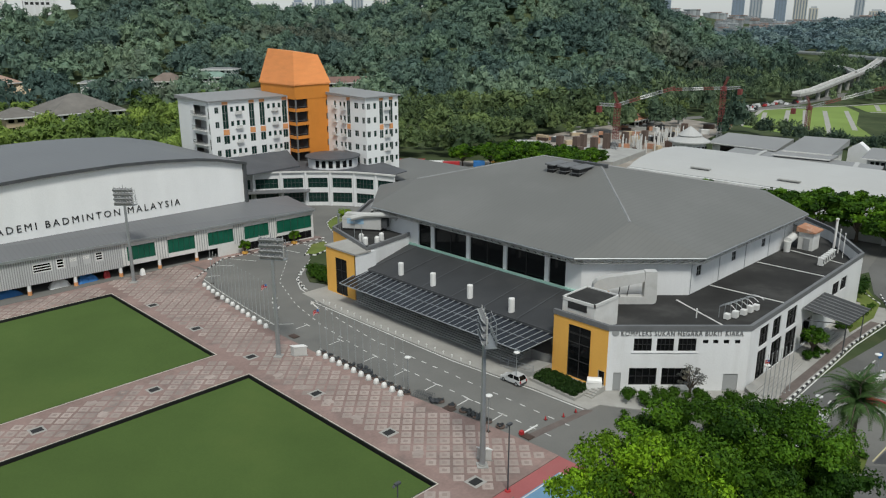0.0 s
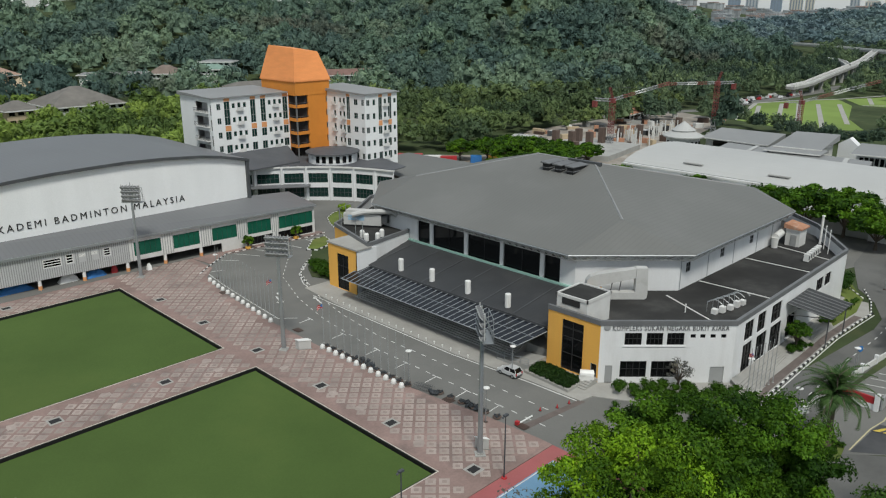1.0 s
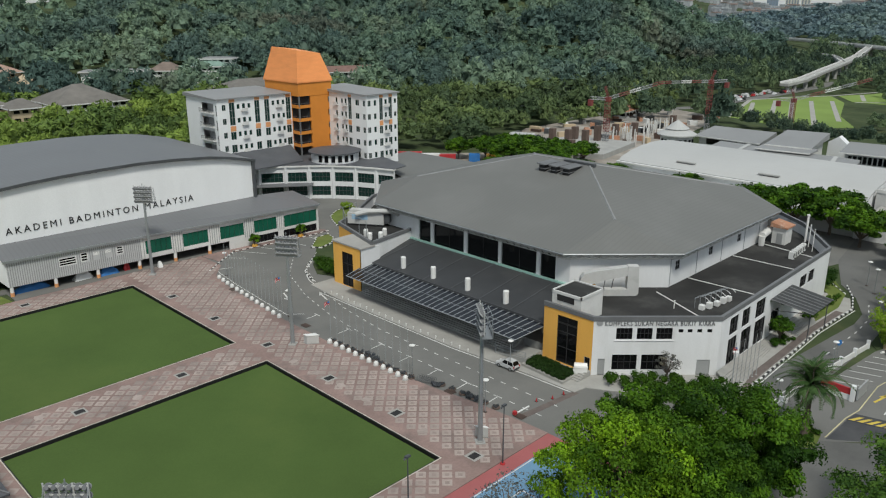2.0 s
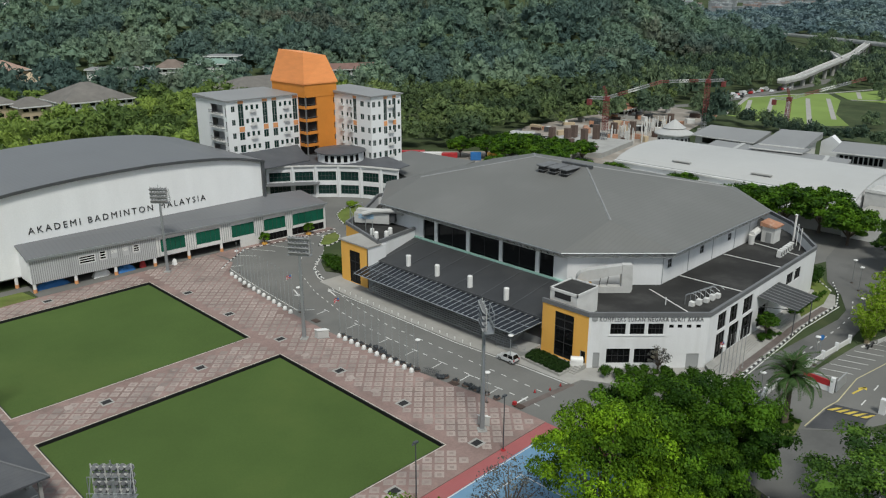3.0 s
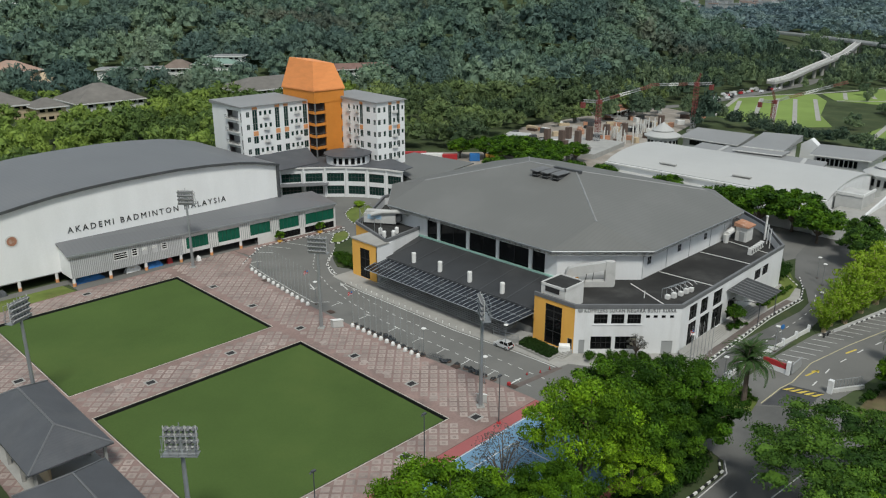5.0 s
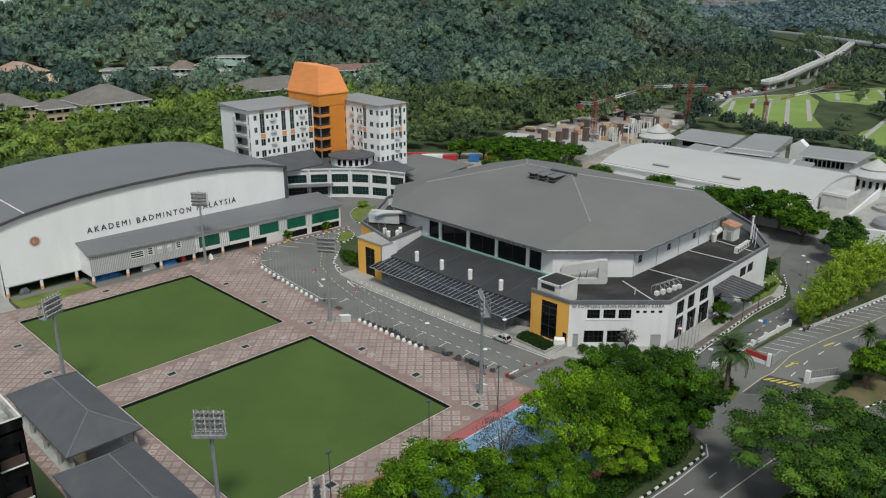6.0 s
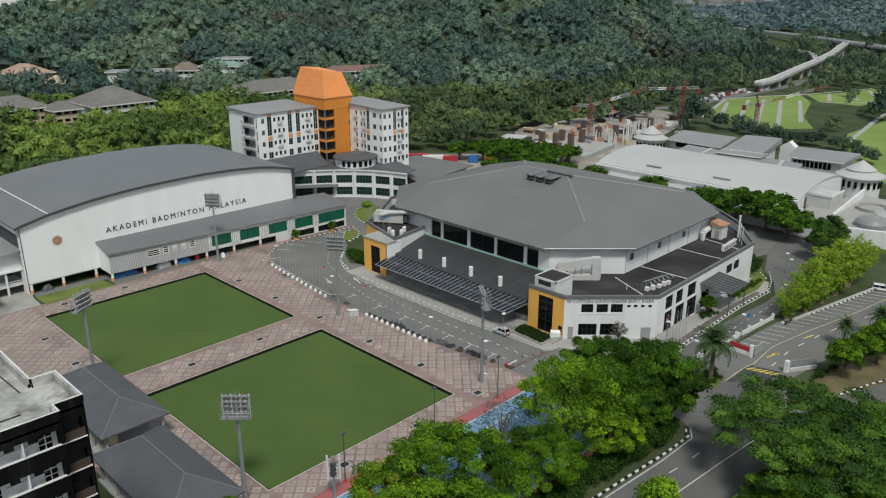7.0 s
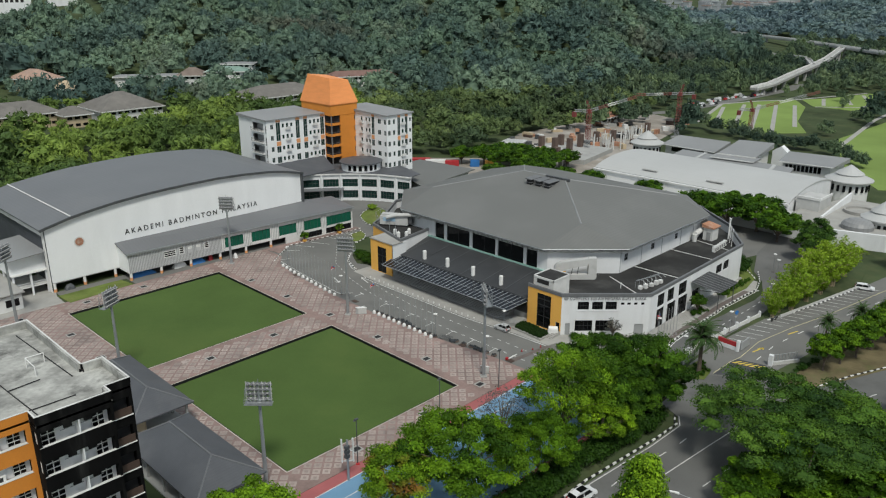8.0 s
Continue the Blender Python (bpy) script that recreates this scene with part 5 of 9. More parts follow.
for h in rec:
    part("balcony_back", MB().wall(LWW, h[0], h[1], h[2], h[3], -2.2, -2.0), "frame", hotel)
    bq = part("balcony", MB().wall(LWW, h[0] - 0.2, h[1] + 0.2, h[2] - 0.25, h[2], -2.0, 0.9), "offwhite", hotel, "balcony with dark railings")
    ra = MB()
    for k in range(15):
        s = h[0] + (h[1] - h[0]) * k / 14
        ra.wall(LWW, s, s + 0.06, h[2], h[2] + 1.0, 0.78, 0.84)
    ra.wall(LWW, h[0], h[1], h[2] + 1.0, h[2] + 1.1, 0.74, 0.86)
    part("railing", ra, "steel_dk", bq)
for a, b in (((100.4, 79), (100.4, 106)), ((88.4, 119), (51, 119))):
    wl = MB()
    holed_wall(wl, Line(a, b), 0, HT, [], 0.35)
    part("wall", wl, "white", hotel)
for poly in ([(50.4, 100.4), (76, 100.4), (76, 119.6), (50.4, 119.6)], [(87.4, 78.4), (101, 78.4), (101, 106), (87.4, 106)]):
    hr_ = part("roof", MB().prism(poly, HT, [HT + 0.3, HT + 0.3, HT + 1.0, HT + 1.0]), "roof_pale", hotel, "grey metal roof")
part("link_block", MB().box(76.8, 115.4, 0, 88.4, 118.6, 28.5), "white", hotel)
# orange tower: its front corner is cut away for balconies
tw = MB()
TS = Line((80.8, 97.2), (88.8, 97.2))
holed_wall(tw, TS, 8, 32.4, [(6.7, 7.6, z - 0.9, z + 0.9) for z in [30.6] + FL[:5]], 0.35)
tow = part("tower", tw, "orange", hotel, "orange painted stair tower")
for z in [30.6] + FL[:5]:
    window(hotel, TS, 6.7, 7.6, z - 0.9, z + 0.9, cols=1, rows=2, depth=0.2, bar=0.08, frame_mat="dark")
for a, b, m_ in (((76.5, 115), (76.5, 101.2), "orange"), ((88.8, 97.2), (88.8, 115), "orange"), ((76.6, 101.4), (80.6, 97.6), "dark")):
    wl = MB()
    holed_wall(wl, Line(a, b), 8, 32.4, [], 0.35)
    part("tower_wall", wl, m_, hotel)
part("tower_head", MB().prism([(76.4, 97.1), (88.9, 97.1), (88.9, 115.1), (76.4, 115.1)], 28.5, 32.5), "orange", hotel)
capm = MB()
cb = [(76.1, 96.8), (89.2, 96.8), (89.2, 115.4), (76.1, 115.4)]
ct = [(78.2, 99.4), (86.8, 99.4), (86.8, 112.6), (78.2, 112.6)]
capm.add([(*p, 32.5) for p in cb] + [(*p, 32.9) for p in cb] + [(*p, z) for p, z in zip(ct, (42.0, 40.9, 41.7, 42.7))],
         [(3, 2, 1, 0), (0, 1, 5, 4), (1, 2, 6, 5), (2, 3, 7, 6), (3, 0, 4, 7), (4, 5, 9, 8), (5, 6, 10, 9), (6, 7, 11, 10), (7, 4, 8, 11), (8, 9, 10, 11)])
part("tower_cap", capm, mat("pale_orange_cap", (0.84, 0.31, 0.1), 0.6, vary=0.05, dirt=(0.66, 0.24, 0.08), dirt_amt=0.35, stretch=(1, 1, 4)), hotel, "tapered orange tower cap")
BAL = [(76.4, 101.2), (76.2, 97.6), (76.9, 96.9), (80.9, 96.9), (80.9, 97.6), (77.0, 101.2)]
for z in FL[:5]:
    b_ = part("balcony", MB().prism(BAL, z - 2.0, z - 1.7), "orange", hotel, "orange corner balcony")
    part("balcony_front", MB().prism([(76.4, 101.2), (76.2, 97.6), (76.9, 96.9), (80.9, 96.9), (80.9, 97.1), (77.0, 97.1), (76.4, 97.7), (76.6, 101.2)], z - 1.7, z - 1.05), "orange", b_)
    rr_ = MB()
    for p, q in (((76.4, 101.2), (76.3, 97.6)), ((76.3, 97.6), (76.95, 97.0)), ((76.95, 97.0), (80.9, 97.0))):
        rr_.tube((*p, z - 0.55), (*q, z - 0.55), 0.06, n=4)
    part("railing", rr_, "steel_dk", b_)
    part("column", MB().box(76.5, 97.1, z - 1.7, 76.9, 97.5, z + 1.9), "band", b_)

# ---- low entrance wing of the hotel, curved towards the drive ----
wing = thing("entrance_wing", "white curved two-storey wing with green glazing", "building", at=(72, 88, 0))
CUR = [(52, 97), (58, 93.2), (64.5, 89.2), (70, 85), (75, 80.2), (79.2, 74.6), (82, 68.5), (84, 62.5)]
for i, (a, b) in enumerate(zip(CUR, CUR[1:])):
    w = Line(a, b)
    hs = [(0.9, w.n - 0.5, 1.0, 3.8), (0.9, w.n - 0.5, 5.2, 8.0)]
    mb = MB()
    holed_wall(mb, w, 0, 9.6, hs, 0.4)
    part("wall", mb, "white", wing)
    for h in hs:
        window(wing, w, *h, cols=5, rows=2, glass="glass_deep", frame_mat="steel_dk", depth=0.25, bar=0.08)
    part("column", MB().lathe(a[0] + 0.1, a[1] - 0.3, [(0.4, 0), (0.4, 9.6)], 10), "white", wing)
    part("cornice", MB().wall(w, -0.1, w.n + 0.1, 9.6, 10.0, -0.6, 0.5), "offwhite", wing)
part("roof", MB().prism(CUR + [(90, 64), (94, 79), (88, 90), (75, 101), (52, 101)], 9.9, 10.15), "roof_tile", wing, "dark grey roof")
part("roof_slope", MB().prism([(46, 94), (56, 89.5), (72, 90), (75, 100.6), (51, 100.6)], 10.1, [10.3, 10.4, 10.6, 13.6, 13.6]), "roof_tile", wing, "dark sloping roof")
part("awning", MB().prism([(54, 92.6), (69, 82.4), (71.5, 84.4), (56, 95)], 4.4, [4.6, 4.6, 4.9, 4.9]), "roof2", wing, "grey awning roof")
rt = MB()
rt.lathe(80.5, 85.5, [(7.2, 9.8), (7.2, 12.9)], 20)
rot = part("rotunda", rt, "white", wing, "white rounded upper storey")
part("rotunda_roof", MB().lathe(80.5, 85.5, [(8.0, 12.9), (8.0, 13.2), (0.4, 14.0)], 20), "roof_tile", rot)
for k in range(6):
    a = radians(196 + k * 16)
    w = Line((80.5 + 7.25 * math.cos(a - 0.08), 85.5 + 7.25 * math.sin(a - 0.08)), (80.5 + 7.25 * math.cos(a + 0.08), 85.5 + 7.25 * math.sin(a + 0.08)))
    part("window", MB().wall(w, 0, w.n, 10.7, 12.6, 0, 0.08), "glass", rot)
low = thing("service_building", "low building with a broad grey roof behind the arena", "building", at=(104, 72, 0))
part("wall", MB().prism([(89, 61), (118, 66), (112, 86), (95, 84)], 0, 6.6), "offwhite", low)
part("roof", MB().prism([(86.5, 58.5), (120, 64.5), (113, 88), (94, 86)], [6.5] * 4, [6.8, 6.8, 8.2, 8.2]), "roof", low, "grey metal roof")

# ---- exhibition hall ----
expo = thing("exhibition_hall", "long white hall with a curved pale roof", "hall", at=(175, -5, 0))
prof = [(157, 6.6), (159, 7.6), (164, 8.8), (170, 9.6), (177, 10.0), (184, 9.8), (191, 9.0), (196, 7.8)]
Y0, Y1 = 34, -42
er = MB()
a = [(x, Y0, z) for x, z in prof]
b = [(x, Y1, z) for x, z in prof]
er.add(a + b + [(x, y, z - 0.5) for x, y, z in a + b], [(i, i + 1, 8 + i + 1, 8 + i) for i in range(7)] + [(16 + i + 1, 16 + i, 24 + i, 24 + i + 1) for i in range(7)]
       + [(16 + i, 16 + i + 1, i + 1, i) for i in range(7)] + [(8 + i, 8 + i + 1, 24 + i + 1, 24 + i) for i in range(7)] + [(0, 8, 24, 16), (7, 23, 31, 15)])
part("roof", er, "white_roof", expo, "curved pale membrane roof")
for y in (Y0 - 0.2, Y1 + 0.6):
    part("gable", MB().slab([(156.2, y, 0), (195.8, y, 0)] + [(x, y, z - 0.1) for x, z in prof[::-1]], (0, -0.4, 0)), "white", expo)
part("front_wall", MB().box(156.2, Y1, 0, 156.6, Y0, 6.5), "white", expo)
part("gutter_line", MB().box(155.6, Y1, 6.0, 156.2, Y0, 6.5), "offwhite", expo)
for y in (12, -14):
    part("roof_walk", MB().box(160, y - 3, 8.2, 161.2, y + 3, 8.5), "concrete", expo)
fa = part("front_aisle", MB().prism([(142, 36), (156.2, 36), (156.2, -44), (142, -44)], 0, [3.6, 4.4, 4.4, 3.6]), "white_roof", expo, "pale low front aisle")
part("plant_box", MB().box(161, -50, 0, 172, -42.6, 8.0), "duct", expo, "grey clad plant box")
part("plant_parapet", MB().box(160.8, -50.2, 8.0, 161.2, -42.5, 8.8).box(161.2, -50.2, 8.0, 172, -49.8, 8.8), "offwhite", expo)
part("terrace", MB().prism([(142, -44.2), (161, -44.2), (186, -50.4), (186, -62), (168, -76), (148, -76), (142, -58)], 0, 4.4), "pave", expo)
part("terrace_kerb", MB().prism([(142, -44.2), (142, -58), (148, -76), (147, -76.2), (141, -58), (141, -44.2)], 0, 5.0), "white", expo)
part("terrace_fin", MB().slab([(155, -52.8, 4.4), (183, -52.4, 4.4), (183, -52.4, 7.4), (155, -52.8, 4.9)], (0, -0.6, 0)), "white", expo, "white sloping fin wall")
part("roof_drum", MB().lathe(170, -60, [(5.0, 4.3), (5.0, 5.4), (4.5, 5.4), (4.5, 4.7)], 20), "pave", expo)
part("roof_dome", MB().lathe(151, -65, [(4.6, 0), (4.6, 5.6), (3.8, 6.6), (2.2, 7.3), (0.3, 7.5)], 18), "roof_pale", expo, "grey domed bay")
annex = thing("annex_building", "white building with broad grey metal roofs", "building", at=(215, 0, 0))
for poly, z0, z1 in (([(212, 36), (226, 35), (226.5, 11), (211, 10.5)], 8.0, 10.2), ([(193, 22), (207, 23), (204, -25), (192.5, -27)], 7.3, 8.1), ([(204, 6), (228, 8), (231, -6), (206, -9)], 9.4, 11.4),
                     ([(199, 7), (206, 7), (208, -10.5), (201, -10.5)], 8.6, 9.2), ([(208.4, -17), (223, -15.5), (226, -38), (211, -37)], 9.0, 10.5)):
    cx = sum(p[0] for p in poly) / 4
    rz = [z0 if p[0] < cx else z1 for p in poly]
    part("wall", MB().prism([(p[0] + (1.4 if p[0] < cx else -1.4), p[1] + (1.4 if p[1] < sum(q[1] for q in poly) / 4 else -1.4)) for p in poly], 0, z0 - 0.2), "offwhite", annex)
    part("roof", MB().prism(poly, z0 - 0.25, rz), "roof_pale", annex, "grey metal roof")
    part("fascia", MB().wall(Line(poly[0], poly[3]), 0, (Vector(poly[3]) - Vector(poly[0])).length, z0 - 0.35, z0 + 0.02, 0.0, 0.2), "offwhite", annex)
cw_ = Line((209.75, -18.4), (212.3, -35.6))
for k in range(9):
    part("window", MB().wall(cw_, 1.0 + k * 1.5, 2.1 + k * 1.5, 5.6, 8.0, 0, 0.1), "glass", annex)
aw_ = Line((213.3, 34.6), (212.4, 11.9))
part("window", MB().wall(aw_, 3, 20, 5.2, 7.2, 0, 0.1), "glass", annex)
part("gable_wing", MB().slab([(229, -6.4, 0), (229, -13, 0), (229, -13, 8.2), (229, -9.7, 10.8), (229, -6.4, 8.6)], (4, 0.3, 0)), "white", annex, "white gabled wing")
part("roof_strip", MB().slab([(193.2, 12, 7.45), (206.6, 13, 8.25), (206.6, 11.6, 8.25), (193.2, 10.6, 7.45)], (0, 0, 0.06)), "white_roof", annex)
part("roof_strip", MB().slab([(192.9, -19, 7.45), (204, -17, 8.25), (204, -18.4, 8.25), (192.9, -20.4, 7.45)], (0, 0, 0.06)), "white_roof", annex)
for i, (x, y, r, h) in enumerate(((209, 41.5, 7.4, 8.0), (202.4, -45.6, 8.2, 7.4), (160, -69.4, 6.4, 6.4))):
    cone = thing("cone_pavilion", "round white pavilion with a two-tier conical roof", "pavilion", "round pavilions", at=(x, y, 0))
    part("drum", MB().lathe(x, y, [(r * 0.82, 0), (r * 0.82, h)], 20), "offwhite", cone)
    part("lower_roof", MB().lathe(x, y, [(r, h), (r, h + 0.4), (r * 0.55, h + 2.0)], 20), "white_roof", cone)
    part("upper_roof", MB().lathe(x, y, [(r * 0.5, h + 1.6), (r * 0.6, h + 2.4), (0.1, h + 5.6)], 16), "white_roof", cone)
    for k in range(8):
        a_ = radians(150 + k * 18)
        part("window", MB().lathe(x + r * 0.82 * math.cos(a_), y + r * 0.82 * math.sin(a_), [(0.5, h * 0.55), (0.5, h * 0.85)], 8), "glass", cone)

# ---- flats close by: black and orange block ----
flat = thing("apartment_block", "weathered black and orange apartment block with white balconies", "apartment block", at=(-78, -42, 0))
TOPZ = 32.4
FZ = [TOPZ - 3.2 - 3.5 * k for k in range(9)]
BS, BR, OS, BW = Line((-78.4, -55.2), (-70.6, -55.2)), Line((-70.6, -53.6), (-67.8, -53.6)), Line((-96, -53.3), (-78.4, -53.3)), Line((-78.4, -53.3), (-78.4, -55.2))


def flat_wall(w, holes, m, z1=TOPZ):
    mb = MB()
    holed_wall(mb, w, 0, z1, holes, 0.3)
    part("wall", mb, m, flat)


loggia = [(0.3, 7.55, z + 0.25, z + 1.95) for z in FZ]
flat_wall(BS, loggia, "soot")
flat_wall(BR, [(0.6, 2.4, z - 0.5, z + 1.6) for z in FZ], "soot")
flat_wall(OS, [(s, s + 3.9, z + 0.35, z + 1.95) for z in FZ for s in (1.0, 7.1, 13.2)], "orange")
flat_wall(BW, [(0.4, 1.5, z + 0.35, z + 1.9) for z in FZ], "soot")
flat_wall(Line((-70.6, -55.2), (-70.6, -53.6)), [], "soot")
for a, b in (((-67.8, -53.6), (-67.8, -46.5)), ((-67.8, -46.5), (-70.3, -46.5)), ((-70.3, -46.5), (-70.3, -29)), ((-70.3, -29), (-96, -29)), ((-96, -29), (-96, -53.3))):
    flat_wall(Line(a, b), [], "soot")
BACK = Line(BS.at(0, -1.1), BS.at(BS.n, -1.1))
OBACK = Line(OS.at(0, -0.7), OS.at(OS.n, -0.7))
for k, z in enumerate(FZ):
    part("coping", MB().wall(BS, 0.0, BS.n, z + 0.22, z + 0.28, -0.3, 0.03), "offwhite", flat, "white balcony coping")
    part("balcony", MB().wall(BS, 0.3, 7.55, z - 0.75, z - 0.6, -1.2, -0.3), "concrete", flat)
    part("back_wall", MB().wall(BS, 0.3, 7.55, z - 0.6, z + 2.3, -1.35, -1.15), "white", flat)
    part("side_wall", MB().wall(BS, 0.1, 0.28, z - 0.6, z + 2.3, -1.15, -0.3), "white", flat)
    part("divider", MB().wall(BS, 4.1, 4.24, z - 0.6, z + 1.95, -1.15, -0.05), "white", flat)
    for s, e in ((0.5, 2.0), (5.7, 7.1)):
        window(flat, BACK, s, e, z - 0.3, z + 1.75, cols=2, rows=3, frame_mat="lamp_white", depth=0.02, bar=0.08)
    for s in (2.5, 4.6):
        bx = part("notch", MB().wall(BS, s + 0.1, s + 0.95, z + 1.5, z + 1.95, -0.3, -0.05), "soot", flat)
        part("drying_rail", MB().wall(BS, s - 0.1, s + 1.4, z + 0.95, z + 1.02, -0.9, -0.84), "steel", flat)
    part("louvre_panel", MB().wall(BR, 0.5, 2.5, z - 0.55, z + 0.4, 0.05, 0.13), "brown", flat, "brown louvred balcony panel")
    part("ledge", MB().wall(BR, 0.4, 2.6, z - 0.68, z - 0.58, -0.3, 0.22), "lamp_white", flat)
    part("back_wall", MB().wall(BR, 0.6, 2.4, z - 0.5, z + 1.6, -1.0, -0.9), "dark", flat)
    for s in (1.0, 7.1, 13.2):
        window(flat, OBACK, s + 2.2, s + 3.5, z + 0.2, z + 1.75, cols=2, rows=3, frame_mat="offwhite", depth=0.02, bar=0.06)
        part("back_wall", MB().wall(OS, s, s + 3.9, z - 0.2, z + 2.1, -0.95, -0.75), "white", flat)
        part("parapet_coping", MB().wall(OS, s - 0.05, s + 3.95, z + 0.3, z + 0.37, -0.33, 0.05), "offwhite", flat)
        cd_ = part("condenser", MB().wall(OS, s + 0.5, s + 1.4, z + 0.4, z + 1.0, -0.6, -0.25), "lamp_white", flat)
        part("fan_grille", MB().wall(OS, s + 0.6, s + 1.1, z + 0.45, z + 0.95, -0.25, -0.23), "dark", cd_)
poly = [(-96, -53.3), (-78.4, -53.3), (-78.4, -55.2), (-70.6, -55.2), (-70.6, -53.6), (-67.8, -53.6), (-67.8, -46.5), (-70.3, -46.5), (-70.3, -29), (-96, -29)]
part("roof_slab", MB().prism(poly, TOPZ - 0.6, TOPZ - 0.35), "slab_roof", flat, "stained concrete roof slab")
for i, (a, b) in enumerate(zip(poly, poly[1:] + poly[:1])):
    w, e = Line(a, b), 0.006 * (i % 2)
    part("parapet", MB().wall(w, -0.05, w.n + 0.05, TOPZ, TOPZ + 0.65 + e, -0.1, 0.0), "orange" if a == (-96, -53.3) else "soot", flat)
    part("parapet_lining", MB().wall(w, 0.1, w.n - 0.1, TOPZ - 0.4, TOPZ + 0.64 - e, -0.37, -0.1), "slab_roof", flat, "pale inner face of the parapet")
    part("coping", MB().wall(w, -0.04, w.n + 0.04, TOPZ + 0.65, TOPZ + 0.71 + e, -0.14, 0.03), "offwhite", flat)
lc = MB()
for a, b in (((-95, -51.6), (-73, -51.6)), ((-77.4, -53.8), (-79.0, -31)), ((-71.6, -47), (-72.4, -31)), ((-77.9, -45.6), (-74.5, -45.2))):
    lc.tube((*a, TOPZ - 0.25), (*b, TOPZ - 0.25), 0.07, n=5)
part("roof_pipe", lc, "dark", flat)
rl = MB()
for x, y in ((-74.5, -44), (-74.5, -41), (-72.5, -41)):
    rl.tube((x, y, TOPZ - 0.4), (x, y, TOPZ + 0.9), 0.06, n=5)
rl.tube((-74.5, -44, TOPZ + 0.9), (-74.5, -41, TOPZ + 0.9), 0.06, n=5).tube((-74.5, -41, TOPZ + 0.9), (-72.5, -41, TOPZ + 0.9), 0.06, n=5)
part("hatch_rail", rl, "lamp_white", flat)
part("roof_tank", MB().box(-92, -42, TOPZ - 0.4, -86, -36, TOPZ + 2.0), "concrete", flat)

# ---- clubhouse pavilions beside the greens ----


def hip_roof(mb, x0, y0, x1, y1, z0, z1, inset, mi=0):
    xm = (x0 + x1) / 2
    mb.add([(x0, y0, z0), (x1, y0, z0), (x1, y1, z0), (x0, y1, z0), (xm, y0 + inset, z1), (xm, y1 - inset, z1), (x0, y0, z0 - 0.25), (x1, y0, z0 - 0.25), (x1, y1, z0 - 0.25), (x0, y1, z0 - 0.25)],
           [(0, 1, 4), (1, 2, 5, 4), (2, 3, 5), (3, 0, 4, 5), (6, 7, 1, 0), (7, 8, 2, 1), (8, 9, 3, 2), (9, 6, 0, 3), (9, 8, 7, 6)], mi)


for x0, y0, x1, y1, z, zr in ((-54.5, -16.8, -43.2, 8.5, 4.9, 7.9), (-57.2, -43.0, -45.4, -19.0, 4.4, 7.6)):
    pav = thing("clubhouse_pavilion", "open pavilion with a dark hipped tile roof", "pavilion", "clubhouse pavilions", at=((x0 + x1) / 2, (y0 + y1) / 2, 0))
    mb = MB()
    hip_roof(mb, x0, y0, x1, y1, z, zr, 5.4)
    rf = part("roof", mb, "roof_tile", pav, "dark grey hipped roof")
    xm = (x0 + x1) / 2
    hc = MB()
    hc.tube((xm, y0 + 5.4, zr), (xm, y1 - 5.4, zr), 0.16, n=5)
    for cx, cy, ry in ((x0, y0, y0 + 5.4), (x1, y0, y0 + 5.4), (x0, y1, y1 - 5.4), (x1, y1, y1 - 5.4)):
        hc.tube((cx, cy, z), (xm, ry, zr), 0.14, n=5)
    part("hip_tile", hc, "roof2", rf)
    for i in range(5):
        for x in (x0 + 1, x1 - 1):
            yy = y0 + 1 + (y1 - y0 - 2) * i / 4
            part("post", MB().box(x - 0.2, yy - 0.2, 0.05, x + 0.2, yy + 0.2, z - 0.2), "concrete", pav)
    part("back_wall", MB().box(x0 + 3.0, y0 + 2, 0.05, x0 + 3.3, y1 - 2, z - 0.25), "tan", pav)
    part("floor", MB().box(x0 + 0.4, y0 + 0.4, -0.05, x1 - 0.4, y1 - 0.4, 0.2), "concrete", pav)

# ---- houses and halls at the foot of the hill ----
def far_house(x, y, lx, ly, h, rz, roof_m, wall_m, label, turn=0.0, windows=True, name="house", rise=4.0):
    zb = max(0.0, land(x * K, y * K) / K)
    ob = thing(name, label, "building", at=(x, y, zb))
    c, s = math.cos(radians(turn)), math.sin(radians(turn))

    def T(px, py):
        return (x + px * c - py * s, y + px * s + py * c)
    part("wall", MB().prism([T(-lx / 2, -ly / 2), T(lx / 2, -ly / 2), T(lx / 2, ly / 2), T(-lx / 2, ly / 2)], zb - 4, zb + h), wall_m, ob)
    mb = MB()
    hip_roof(mb, -lx / 2 - 1.4, -ly / 2 - 1.4, lx / 2 + 1.4, ly / 2 + 1.4, zb + h, zb + h + rise, min(lx, ly) * 0.5)
    mb.v = [(*T(a, b), z) for a, b, z in mb.v]
    part("roof", mb, roof_m, ob)
    fs = [T(-lx / 2 - 1.5, -ly / 2 - 1.5), T(lx / 2 + 1.5, -ly / 2 - 1.5), T(lx / 2 + 1.5, ly / 2 + 1.5), T(-lx / 2 - 1.5, ly / 2 + 1.5)]
    for a, b in zip(fs, fs[1:] + fs[:1]):
        w = Line(a, b)
        part("fascia", MB().wall(w, 0, w.n, zb + h - 0.5, zb + h + 0.06, -0.25, 0), "offwhite", ob)
    if windows:
        for w in (Line(T(-lx / 2, -ly / 2), T(lx / 2, -ly / 2)), Line(T(-lx / 2, ly / 2), T(-lx / 2, -ly / 2))):
            for k in range(int(w.n / 4)):
                for z in ([h - 2.4] if h < 6 else [h - 2.4, h - 6.2]):
                    part("window", MB().wall(w, 1 + k * 4, 3.6 + k * 4, zb + z, zb + z + 1.5, 0, 0.08), "glass", ob)
    return ob


